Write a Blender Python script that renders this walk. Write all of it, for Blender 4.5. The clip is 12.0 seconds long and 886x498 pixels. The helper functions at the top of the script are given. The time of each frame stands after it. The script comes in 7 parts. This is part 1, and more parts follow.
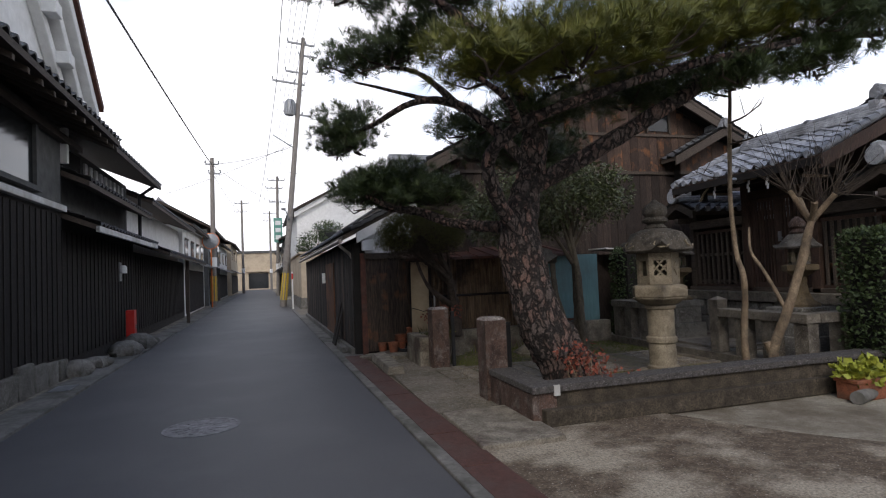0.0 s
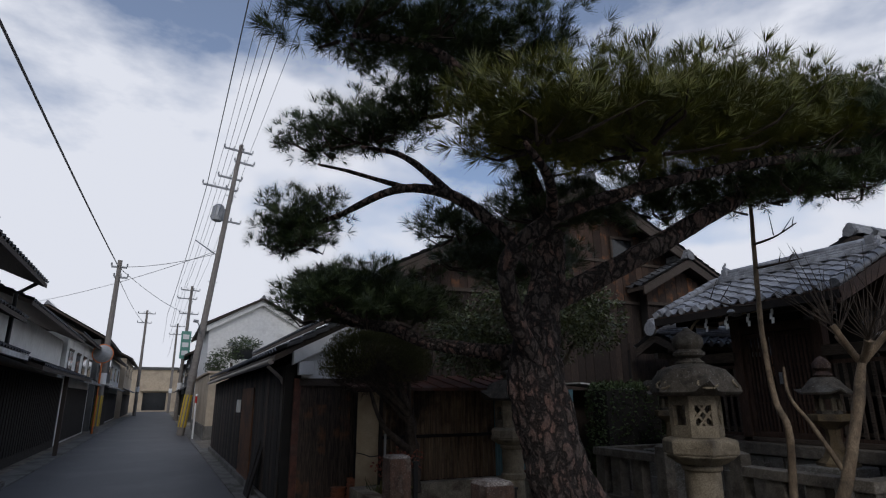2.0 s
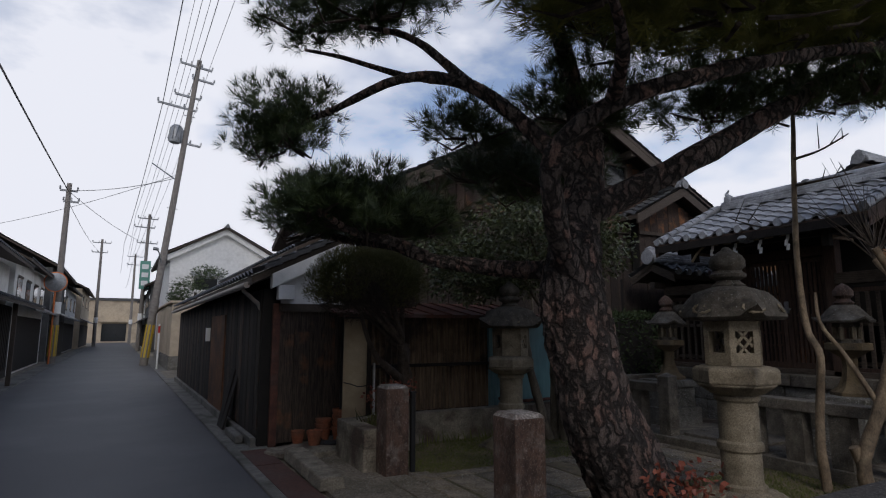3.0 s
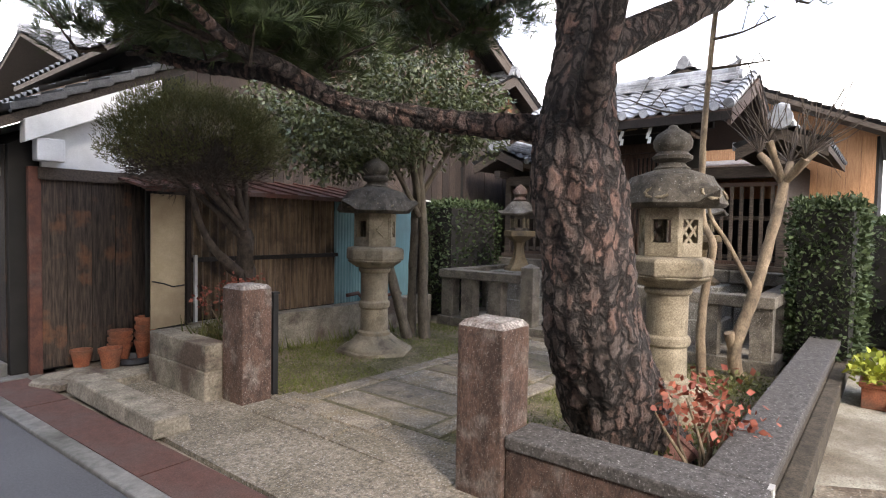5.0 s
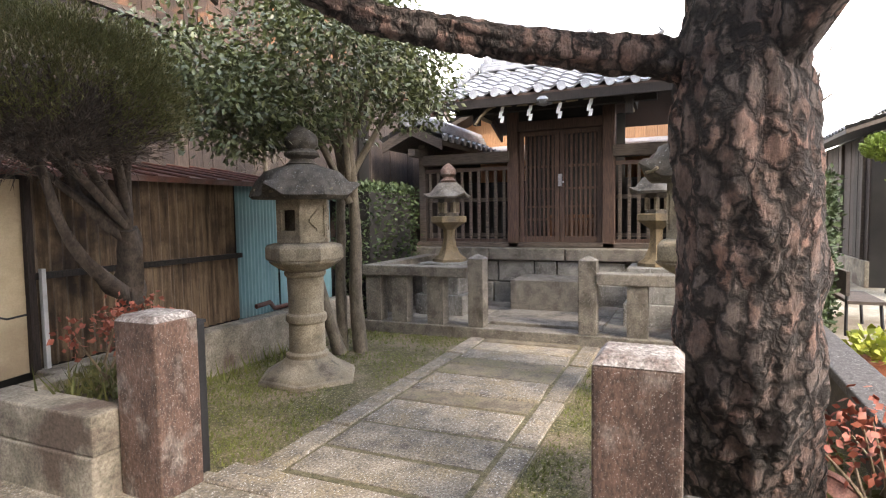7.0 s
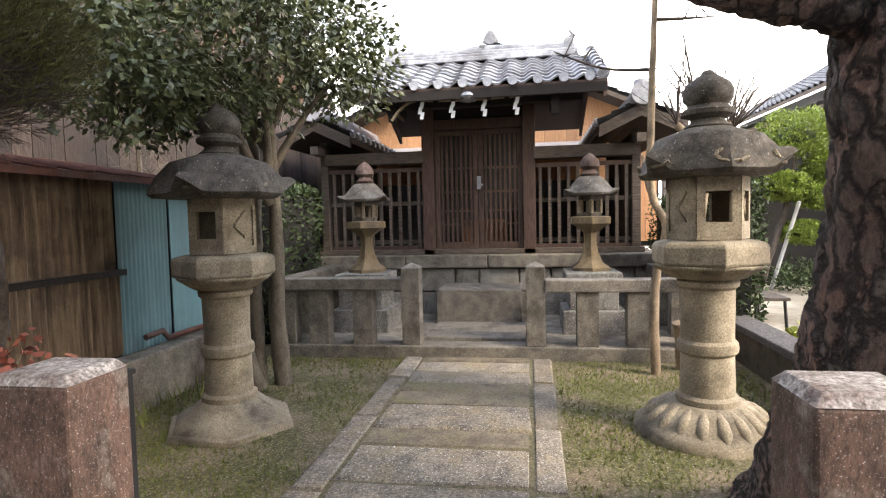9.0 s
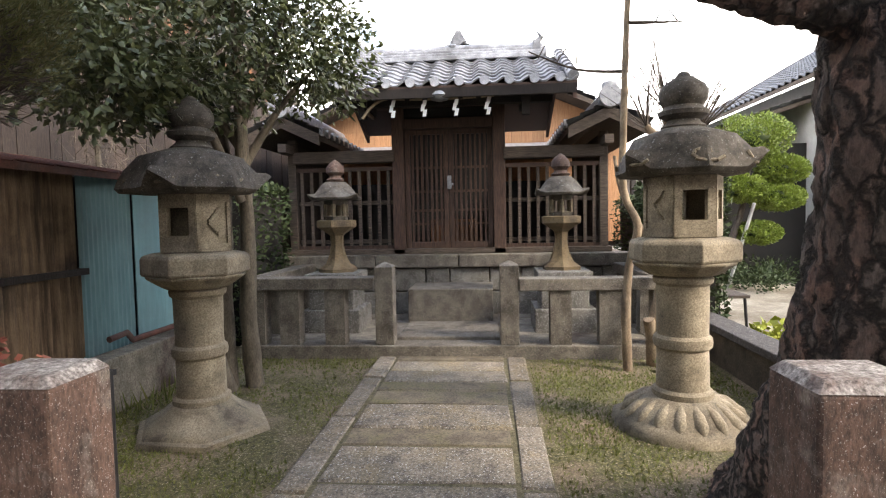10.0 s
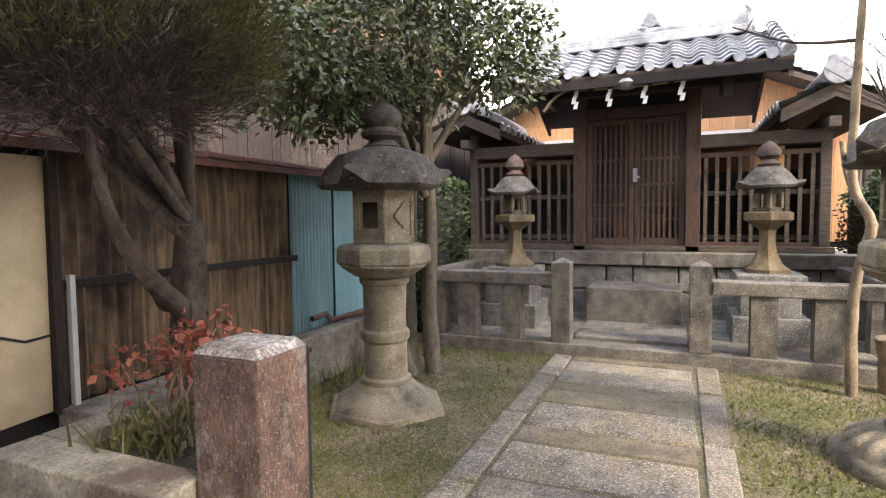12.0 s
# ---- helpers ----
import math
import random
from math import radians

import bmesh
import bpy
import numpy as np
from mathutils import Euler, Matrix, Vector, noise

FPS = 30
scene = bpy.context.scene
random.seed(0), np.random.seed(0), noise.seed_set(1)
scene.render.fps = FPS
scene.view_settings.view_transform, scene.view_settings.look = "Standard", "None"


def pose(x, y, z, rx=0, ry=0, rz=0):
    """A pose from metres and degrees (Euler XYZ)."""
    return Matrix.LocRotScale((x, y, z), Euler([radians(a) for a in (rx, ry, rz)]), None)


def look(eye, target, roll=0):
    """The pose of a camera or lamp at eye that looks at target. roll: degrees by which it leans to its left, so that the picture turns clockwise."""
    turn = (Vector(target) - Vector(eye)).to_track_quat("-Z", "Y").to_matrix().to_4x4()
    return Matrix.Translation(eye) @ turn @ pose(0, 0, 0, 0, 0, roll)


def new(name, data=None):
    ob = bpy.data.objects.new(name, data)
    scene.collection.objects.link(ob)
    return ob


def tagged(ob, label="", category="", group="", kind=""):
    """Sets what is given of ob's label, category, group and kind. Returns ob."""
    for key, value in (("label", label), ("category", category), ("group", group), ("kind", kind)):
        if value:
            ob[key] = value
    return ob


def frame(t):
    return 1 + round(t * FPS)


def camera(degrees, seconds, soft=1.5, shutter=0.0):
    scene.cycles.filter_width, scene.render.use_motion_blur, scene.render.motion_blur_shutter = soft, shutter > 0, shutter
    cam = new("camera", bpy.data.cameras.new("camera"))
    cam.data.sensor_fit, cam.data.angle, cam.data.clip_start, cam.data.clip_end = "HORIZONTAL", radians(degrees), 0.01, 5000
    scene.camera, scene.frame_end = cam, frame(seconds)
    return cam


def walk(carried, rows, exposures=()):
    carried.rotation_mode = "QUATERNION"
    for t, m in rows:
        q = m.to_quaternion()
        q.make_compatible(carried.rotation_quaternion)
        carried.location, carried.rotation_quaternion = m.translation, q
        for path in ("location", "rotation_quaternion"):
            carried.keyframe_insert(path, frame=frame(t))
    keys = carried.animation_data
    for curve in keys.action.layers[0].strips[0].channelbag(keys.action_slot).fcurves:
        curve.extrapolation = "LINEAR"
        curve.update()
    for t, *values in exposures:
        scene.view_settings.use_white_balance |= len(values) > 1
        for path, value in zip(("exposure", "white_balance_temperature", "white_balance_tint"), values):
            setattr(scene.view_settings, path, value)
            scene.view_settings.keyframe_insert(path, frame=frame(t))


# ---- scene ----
cam = camera(76.6, 12.0, soft=1.15)
PATH = [
    (0, (0.668, -0.617, 1.63), (1.216, 1.305, 1.713), -2.4),
    (0.5, (0.628, -0.083, 1.694), (1.105, 1.85, 1.879), -1.7),
    (1, (0.643, 0.397, 1.715), (1.205, 2.298, 1.978), -1.7),
    (1.5, (0.601, 0.861, 1.76), (1.252, 2.708, 2.164), -0.9),
    (2, (0.54, 1.317, 1.766), (1.333, 3.08, 2.278), -0.4),
    (2.5, (0.524, 1.817, 1.706), (1.387, 3.568, 2.142), 0.2),
    (3, (0.494, 2.339, 1.681), (1.418, 4.089, 1.969), -0.1),
    (3.5, (0.471, 2.843, 1.629), (1.569, 4.507, 1.791), -0.4),
    (3.7, (0.381, 3.041, 1.645), (1.592, 4.63, 1.728), -0.9),
    (5.3, (0.481, 4.656, 1.564), (2.064, 5.874, 1.468), 0.9),
    (5.5, (0.525, 4.851, 1.559), (2.122, 6.049, 1.452), 0.4),
    (6, (0.627, 5.308, 1.559), (2.298, 6.402, 1.444), 0.3),
    (6.5, (0.747, 5.679, 1.549), (2.514, 6.606, 1.416), -0.4),
    (7, (0.964, 6.019, 1.572), (2.794, 6.816, 1.442), -0.9),
    (7.2, (1.014, 6.139, 1.569), (2.861, 6.894, 1.431), -1.0),
    (8.8, (1.453, 7.015, 1.517), (3.417, 7.375, 1.404), -0.4),
    (9, (1.441, 7.092, 1.533), (3.414, 7.401, 1.424), -1.3),
    (9.5, (1.442, 7.224, 1.522), (3.431, 7.399, 1.41), -1.7),
    (10, (1.449, 7.242, 1.507), (3.439, 7.411, 1.4), -1.1),
    (10.5, (1.459, 7.231, 1.501), (3.446, 7.437, 1.393), -1.2),
    (11, (1.463, 7.226, 1.501), (3.445, 7.463, 1.39), -1.4),
    (11.5, (1.467, 7.231, 1.504), (3.443, 7.518, 1.389), -1.3),
    (12, (1.497, 7.226, 1.514), (3.334, 8.009, 1.395), -0.6),
]

# exposure follows the sky in view
EXPO = [(0.0, -0.2, 6700, 12), (1.0, -0.68, 6550, 11), (2.0, -1.1, 6300, 11), (3.0, -0.95, 6400, 12), (3.7, -0.4, 6700, 12), (5.3, 2.05, 7200, 13), (6.5, 2.35, 7350, 13), (7.0, 2.5, 7400, 13), (9.0, 2.3, 7450, 12), (9.5, 2.12, 7450, 12), (11.0, 2.05, 7400, 11), (11.5, 2.14, 7400, 12), (12.0, 2.52, 7500, 13)]
walk(cam, [(t, look(eye, target, roll)) for t, eye, target, roll in PATH], EXPO)

# ---------------------------------------------------------------- sky and sun
SUN_AZ, SUN_EL = 205.0, 38.0          # degrees clockwise from +y, above the horizon
world = bpy.data.worlds.new("sky")
scene.world = world
world.use_nodes = True
wn, wl = world.node_tree.nodes, world.node_tree.links
wbg = wn["Background"]
wsky = wn.new("ShaderNodeTexSky")
wsky.sky_type, wsky.sun_disc = "NISHITA", False
wsky.sun_elevation, wsky.sun_rotation = radians(SUN_EL), radians(SUN_AZ)
wco = wn.new("ShaderNodeTexCoord")
wmap = wn.new("ShaderNodeMapping")
wmap.inputs["Scale"].default_value = (1.0, 1.0, 2.2)
wmap.inputs["Location"].default_value = (0.35, 0.1, 0.2)
wnoise = wn.new("ShaderNodeTexNoise")
wnoise.inputs["Scale"].default_value, wnoise.inputs["Detail"].default_value = 2.1, 7.0
wnoise.inputs["Roughness"].default_value = 0.55
wramp = wn.new("ShaderNodeValToRGB")
wsep = wn.new("ShaderNodeSeparateXYZ")
wl.new(wco.outputs["Generated"], wsep.inputs[0])
wlow = wn.new("ShaderNodeMath")            # clouds lie thick towards the horizon
wlow.operation = "MULTIPLY_ADD"
wlow.inputs[1].default_value, wlow.inputs[2].default_value = -0.62, 0.30
wl.new(wsep.outputs["Z"], wlow.inputs[0])
wsum = wn.new("ShaderNodeMath")
wramp.color_ramp.elements[0].position, wramp.color_ramp.elements[1].position = 0.42, 0.58
wramp.color_ramp.elements[0].color = (0.12, 0.12, 0.12, 1)
wmix = wn.new("ShaderNodeMixRGB")
wmix.inputs[2].default_value = (12.2, 12.5, 13.4, 1.0)
wl.new(wco.outputs["Generated"], wmap.inputs["Vector"])
wl.new(wmap.outputs["Vector"], wnoise.inputs["Vector"])
wl.new(wnoise.outputs["Fac"], wsum.inputs[0])
wl.new(wlow.outputs[0], wsum.inputs[1])
wl.new(wsum.outputs[0], wramp.inputs["Fac"])
wl.new(wramp.outputs["Color"], wmix.inputs[0])
wgain = wn.new("ShaderNodeMixRGB")
wgain.blend_type = "MULTIPLY"
wgain.inputs[0].default_value, wgain.inputs[2].default_value = 1.0, (1.7, 1.75, 1.85, 1.0)
wl.new(wsky.outputs["Color"], wgain.inputs[1])
wl.new(wgain.outputs["Color"], wmix.inputs[1])
wl.new(wmix.outputs["Color"], wbg.inputs["Color"])
wbg.inputs["Strength"].default_value = 0.13
sun = new("sun", bpy.data.lights.new("sun", "SUN"))
sun.data.energy, sun.data.angle, sun.data.color = 1.1, radians(12), (1.0, 0.95, 0.88)
_a, _e = radians(SUN_AZ), radians(SUN_EL)
sun.matrix_world = look((math.sin(_a) * math.cos(_e) * 60, math.cos(_a) * math.cos(_e) * 60, math.sin(_e) * 60), (0, 0, 0))


# ---------------------------------------------------------------- materials
def surf(name, c1, c2, scale=8.0, rough=0.8, bump=0.2, stretch=(1, 1, 1), stain=None, stain_scale=0.9, stain_cut=(0.45, 0.7),
         speck=None, speck_scale=120.0, speck_cut=0.62, metal=0.0, rand=0.0, dist=0.01, island=False, grain=0.3, grain_scale=90.0):
    m = bpy.data.materials.new(name)
    m.use_nodes = True
    n, l = m.node_tree.nodes, m.node_tree.links
    b = n["Principled BSDF"]
    b.inputs["Roughness"].default_value, b.inputs["Metallic"].default_value = rough, metal
    co = n.new("ShaderNodeTexCoord")
    vec = co.outputs["Object"]
    if rand or island:
        info = n.new("ShaderNodeNewGeometry") if island else n.new("ShaderNodeObjectInfo")
        rnd = info.outputs["Random Per Island"] if island else info.outputs["Random"]
        add = n.new("ShaderNodeVectorMath")
        mul = n.new("ShaderNodeMath")
        mul.operation = "MULTIPLY"
        mul.inputs[1].default_value = 37.0
        l.new(rnd, mul.inputs[0])
        l.new(vec, add.inputs[0])
        l.new(mul.outputs[0], add.inputs[1])
        vec = add.outputs[0]
    mp = n.new("ShaderNodeMapping")
    mp.inputs["Scale"].default_value = stretch
    l.new(vec, mp.inputs["Vector"])
    tex = n.new("ShaderNodeTexNoise")
    tex.inputs["Scale"].default_value, tex.inputs["Detail"].default_value, tex.inputs["Roughness"].default_value = scale, 8, 0.62
    l.new(mp.outputs[0], tex.inputs["Vector"])
    ramp = n.new("ShaderNodeValToRGB")
    ramp.color_ramp.elements[0].position, ramp.color_ramp.elements[1].position = 0.32, 0.68
    ramp.color_ramp.elements[0].color, ramp.color_ramp.elements[1].color = (*c1, 1), (*c2, 1)
    l.new(tex.outputs["Fac"], ramp.inputs["Fac"])
    col = ramp.outputs["Color"]
    if stain:
        st = n.new("ShaderNodeTexNoise")
        st.inputs["Scale"].default_value, st.inputs["Detail"].default_value = stain_scale, 6
        st.inputs["Roughness"].default_value = 0.6
        l.new(vec, st.inputs["Vector"])
        sr = n.new("ShaderNodeValToRGB")
        sr.color_ramp.elements[0].position, sr.color_ramp.elements[1].position = stain_cut
        l.new(st.outputs["Fac"], sr.inputs["Fac"])
        mx = n.new("ShaderNodeMixRGB")
        mx.inputs[2].default_value = (*stain, 1)
        l.new(sr.outputs["Color"], mx.inputs[0])
        l.new(col, mx.inputs[1])
        col = mx.outputs[0]
    if speck:
        sp = n.new("ShaderNodeTexNoise")
        sp.inputs["Scale"].default_value, sp.inputs["Detail"].default_value = speck_scale, 2
        l.new(vec, sp.inputs["Vector"])
        gt = n.new("ShaderNodeValToRGB")
        gt.color_ramp.elements[0].position, gt.color_ramp.elements[1].position = speck_cut - 0.04, speck_cut + 0.04
        l.new(sp.outputs["Fac"], gt.inputs["Fac"])
        mx = n.new("ShaderNodeMixRGB")
        mx.inputs[2].default_value = (*speck, 1)
        l.new(gt.outputs["Color"], mx.inputs[0])
        l.new(col, mx.inputs[1])
        col = mx.outputs[0]
    fine = None
    if grain and bump:                      # fine pits and grains over the larger pattern
        fine = n.new("ShaderNodeTexNoise")
        fine.inputs["Scale"].default_value, fine.inputs["Detail"].default_value, fine.inputs["Roughness"].default_value = grain_scale, 4, 0.75
        l.new(mp.outputs[0], fine.inputs["Vector"])
        fr = n.new("ShaderNodeMapRange")
        fr.inputs["From Min"].default_value, fr.inputs["From Max"].default_value = 0.34, 0.66
        fr.inputs["To Min"].default_value, fr.inputs["To Max"].default_value = 1 - grain * 1.3, 1 + grain
        l.new(fine.outputs["Fac"], fr.inputs["Value"])
        gm = n.new("ShaderNodeMixRGB")
        gm.blend_type = "MULTIPLY"
        gm.inputs[0].default_value = 1.0
        l.new(col, gm.inputs[1])
        l.new(fr.outputs[0], gm.inputs[2])
        col = gm.outputs[0]
    if rand or island:
        hs = n.new("ShaderNodeHueSaturation")
        mr = n.new("ShaderNodeMapRange")
        mr.inputs["To Min"].default_value, mr.inputs["To Max"].default_value = 1 - (rand or 0.25), 1 + (rand or 0.25)
        l.new(rnd, mr.inputs["Value"])
        l.new(mr.outputs[0], hs.inputs["Value"])
        l.new(col, hs.inputs["Color"])
        col = hs.outputs["Color"]
    l.new(col, b.inputs["Base Color"])
    if bump:
        bp = n.new("ShaderNodeBump")
        bp.inputs["Strength"].default_value, bp.inputs["Distance"].default_value = bump, dist
        height = tex.outputs["Fac"]
        if fine:
            hm = n.new("ShaderNodeMath")
            hm.operation = "MULTIPLY_ADD"
            hm.inputs[1].default_value = 0.4
            l.new(fine.outputs["Fac"], hm.inputs[0])
            l.new(height, hm.inputs[2])
            height = hm.outputs[0]
        l.new(height, bp.inputs["Height"])
        l.new(bp.outputs[0], b.inputs["Normal"])
    return m


VGRAIN = (9, 9, 0.7)
ASPHALT = surf("asphalt", (0.06, 0.061, 0.066), (0.105, 0.105, 0.11), 60, 0.62, 0.35, stain=(0.115, 0.115, 0.118), stain_scale=0.5, speck=(0.2, 0.2, 0.2), speck_scale=150, speck_cut=0.68)
KERB = surf("kerb_concrete", (0.13, 0.125, 0.115), (0.24, 0.23, 0.21), 14, 0.9, 0.4, stain=(0.06, 0.06, 0.045), stain_scale=1.4, grain=0.07)
RED_LID = surf("red_gutter_lid", (0.07, 0.03, 0.023), (0.12, 0.05, 0.036), 20, 0.8, 0.3, stain=(0.09, 0.06, 0.05), stain_scale=2.5)
GRAVEL = surf("gravel_concrete", (0.13, 0.108, 0.08), (0.29, 0.25, 0.195), 22, 0.95, 0.8, stain=(0.10, 0.082, 0.05), stain_scale=1.3, speck=(0.38, 0.36, 0.33), speck_scale=75, speck_cut=0.64, grain=0.45, grain_scale=50)
YARD = surf("pale_yard", (0.28, 0.25, 0.19), (0.42, 0.39, 0.31), 12, 0.95, 0.3, stain=(0.13, 0.10, 0.065), stain_scale=0.55, stain_cut=(0.42, 0.6), speck=(0.2, 0.17, 0.12), speck_scale=60)
MOSS = surf("mossy_soil", (0.030, 0.030, 0.010), (0.15, 0.135, 0.05), 30, 0.95, 1.0, stain=(0.18, 0.135, 0.085), stain_scale=2.1, stain_cut=(0.44, 0.60), speck=(0.26, 0.22, 0.16), speck_scale=90, speck_cut=0.66, grain=0.5)
GRASS = surf("short_grass", (0.055, 0.082, 0.014), (0.185, 0.185, 0.045), 5, 0.8, 0, island=True)
GRANITE = surf("granite", (0.10, 0.086, 0.068), (0.22, 0.194, 0.155), 8, 0.85, 0.5, stain=(0.055, 0.046, 0.035), stain_scale=2.6, stain_cut=(0.5, 0.68), speck=(0.42, 0.40, 0.37), speck_scale=160, speck_cut=0.67, rand=0.15, grain=0.45, grain_scale=75)
PATHST = surf("path_stone", (0.095, 0.080, 0.062), (0.28, 0.234, 0.175), 5, 0.85, 0.7, stain=(0.21, 0.165, 0.10), stain_scale=2.6, stain_cut=(0.52, 0.66), speck=(0.46, 0.45, 0.42), speck_scale=85, speck_cut=0.65, rand=0.2, grain=0.5, grain_scale=55)
BROWNST = surf("brown_path_stone", (0.085, 0.068, 0.046), (0.215, 0.175, 0.12), 6, 0.88, 0.6, stain=(0.12, 0.105, 0.05), stain_scale=3.0, stain_cut=(0.5, 0.66), rand=0.2, grain=0.35, grain_scale=60)
REDGRAN = surf("reddish_granite", (0.034, 0.019, 0.014), (0.125, 0.074, 0.055), 7, 0.82, 0.5, (1, 1, 0.45), stain=(0.22, 0.19, 0.165), stain_scale=5.5, stain_cut=(0.53, 0.75), speck=(0.38, 0.35, 0.32), speck_scale=190, speck_cut=0.68, rand=0.1, grain=0.42, grain_scale=75)
LICHEN = surf("lichen_stone_top", (0.17, 0.15, 0.14), (0.45, 0.42, 0.40), 40, 0.95, 0.6, stain=(0.12, 0.08, 0.07), stain_scale=9, grain=0.5, grain_scale=60)
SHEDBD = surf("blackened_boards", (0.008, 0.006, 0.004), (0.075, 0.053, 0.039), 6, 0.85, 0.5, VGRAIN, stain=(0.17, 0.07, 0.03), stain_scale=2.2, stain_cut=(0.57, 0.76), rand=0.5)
JOINT = surf("joint_soil", (0.05, 0.047, 0.02), (0.17, 0.145, 0.08), 30, 0.95, 0.8)
WALLBROWN = surf("dark_brown_wall", (0.032, 0.025, 0.016), (0.092, 0.073, 0.05), 6, 0.9, 0.5, stain=(0.14, 0.115, 0.085), stain_scale=3.0, stain_cut=(0.6, 0.76), grain=0.45, grain_scale=55)
DIRT = surf("stained_pale_dirt", (0.065, 0.045, 0.028), (0.18, 0.135, 0.09), 9, 0.95, 0.8, stain=(0.36, 0.31, 0.235), stain_scale=1.1, stain_cut=(0.47, 0.6), speck=(0.4, 0.36, 0.3), speck_scale=50, speck_cut=0.68, grain=0.4, grain_scale=45)
FOOTSTONE = surf("yellowish_foot_stone", (0.10, 0.07, 0.035), (0.27, 0.20, 0.11), 8, 0.9, 0.5, stain=(0.07, 0.055, 0.04), stain_scale=4, grain=0.4)
OLDCONC = surf("old_concrete", (0.135, 0.118, 0.09), (0.33, 0.292, 0.23), 6, 0.9, 0.45, stain=(0.09, 0.064, 0.048), stain_scale=1.7, stain_cut=(0.5, 0.64), grain=0.35, grain_scale=50)
WALLTOP = surf("dark_mossy_coping", (0.042, 0.037, 0.034), (0.11, 0.10, 0.092), 20, 0.9, 0.4, speck=(0.28, 0.27, 0.26), speck_scale=80, speck_cut=0.67, grain=0.4, grain_scale=60)
LANSTONE = surf("lantern_sandstone", (0.15, 0.120, 0.080), (0.38, 0.322, 0.228), 6, 0.9, 0.5, stain=(0.085, 0.07, 0.05), stain_scale=3.0, stain_cut=(0.5, 0.68), grain=0.35, grain_scale=80)
LANDARK = surf("blackened_lantern_stone", (0.036, 0.031, 0.025), (0.125, 0.108, 0.086), 11, 0.95, 0.5, stain=(0.17, 0.16, 0.14), stain_scale=3.2, stain_cut=(0.55, 0.75), speck=(0.25, 0.25, 0.23), speck_scale=60, speck_cut=0.68)
BASESTONE = surf("rough_base_stone", (0.12, 0.115, 0.10), (0.25, 0.235, 0.205), 10, 0.95, 0.6, stain=(0.06, 0.055, 0.04), stain_scale=1.7, speck=(0.36, 0.35, 0.33), speck_scale=90, rand=0.2)
BLACKBD = surf("black_boards", (0.006, 0.005, 0.0045), (0.024, 0.018, 0.015), 12, 0.95, 0.4, VGRAIN, rand=0.3)
WOODBD = surf("weathered_boards", (0.014, 0.009, 0.007), (0.07, 0.048, 0.036), 10, 0.9, 0.5, VGRAIN, stain=(0.11, 0.088, 0.07), stain_scale=1.2, stain_cut=(0.58, 0.85), rand=0.4)
# orange mixed to look sunlit; colours the shed door and the offering box
ORANGEBD = surf("sunlit_orange_boards", (0.045, 0.02, 0.012), (0.34, 0.145, 0.058), 9, 0.8, 0.4, VGRAIN, stain=(0.05, 0.03, 0.02), stain_scale=1.5, rand=0.25)
# dark boards; the orange patches paint sunlight on the upper gables
STREAKBD = surf("sunlit_streak_boards", (0.028, 0.016, 0.011), (0.085, 0.052, 0.036), 9, 0.88, 0.4, VGRAIN, stain=(0.24, 0.10, 0.04), stain_scale=2.6, stain_cut=(0.54, 0.70), rand=0.5)
HALLBD = surf("orange_hall_boards", (0.36, 0.17, 0.075), (0.55, 0.30, 0.15), 6, 0.65, 0.2, VGRAIN, rand=0.15)
LATTICE = surf("dark_lattice_wood", (0.026, 0.014, 0.009), (0.095, 0.052, 0.034), 9, 0.75, 0.3, VGRAIN, rand=0.25)
BEAMWD = surf("grey_beam_wood", (0.032, 0.024, 0.018), (0.115, 0.088, 0.068), 8, 0.85, 0.4, (9, 1.0, 9), rand=0.2)
PALEWD = surf("pale_soffit_wood", (0.16, 0.11, 0.07), (0.28, 0.20, 0.13), 6, 0.75, 0.2, (6, 1, 6))
PLASTER = surf("white_plaster", (0.68, 0.68, 0.66), (0.82, 0.82, 0.80), 5, 0.9, 0.15, stain=(0.52, 0.51, 0.48), stain_scale=0.7, stain_cut=(0.52, 0.8), grain=0.07)
GREYPLA = surf("grey_plaster", (0.07, 0.072, 0.07), (0.13, 0.13, 0.125), 5, 0.9, 0.2, stain=(0.05, 0.05, 0.048), stain_scale=0.8, grain=0.07)
BEIGE = surf("beige_wall", (0.44, 0.36, 0.26), (0.55, 0.46, 0.34), 4, 0.9, 0.15, stain=(0.33, 0.27, 0.2), stain_scale=0.6, grain=0.07)
TILE = surf("grey_roof_tile", (0.17, 0.175, 0.185), (0.40, 0.41, 0.43), 7, 0.34, 0.2, stain=(0.09, 0.09, 0.09), stain_scale=1.5, rand=0.25)
TILES = surf("old_grey_tiles", (0.055, 0.057, 0.06), (0.15, 0.155, 0.16), 5, 0.55, 0.25, stain=(0.035, 0.035, 0.035), stain_scale=0.9, island=True)
TILEEND = surf("pale_tile_end", (0.25, 0.26, 0.28), (0.45, 0.46, 0.48), 14, 0.45, 0.2)
BAMBOO = surf("brown_corrugated_sheet", (0.055, 0.034, 0.019), (0.28, 0.195, 0.118), 4, 0.75, 0.3, (7, 7, 0.5), stain=(0.03, 0.019, 0.013), stain_scale=1.4, stain_cut=(0.47, 0.62))
BLUETIN = surf("blue_tin_sheet", (0.105, 0.215, 0.235), (0.155, 0.295, 0.315), 4, 0.55, 0.15, (5, 5, 0.6), stain=(0.12, 0.19, 0.2), stain_scale=1.2, grain=0.07)
RUSTTIN = surf("rusty_tin", (0.05, 0.022, 0.016), (0.15, 0.055, 0.035), 6, 0.75, 0.3, stain=(0.12, 0.085, 0.075), stain_scale=1.6, stain_cut=(0.55, 0.75))
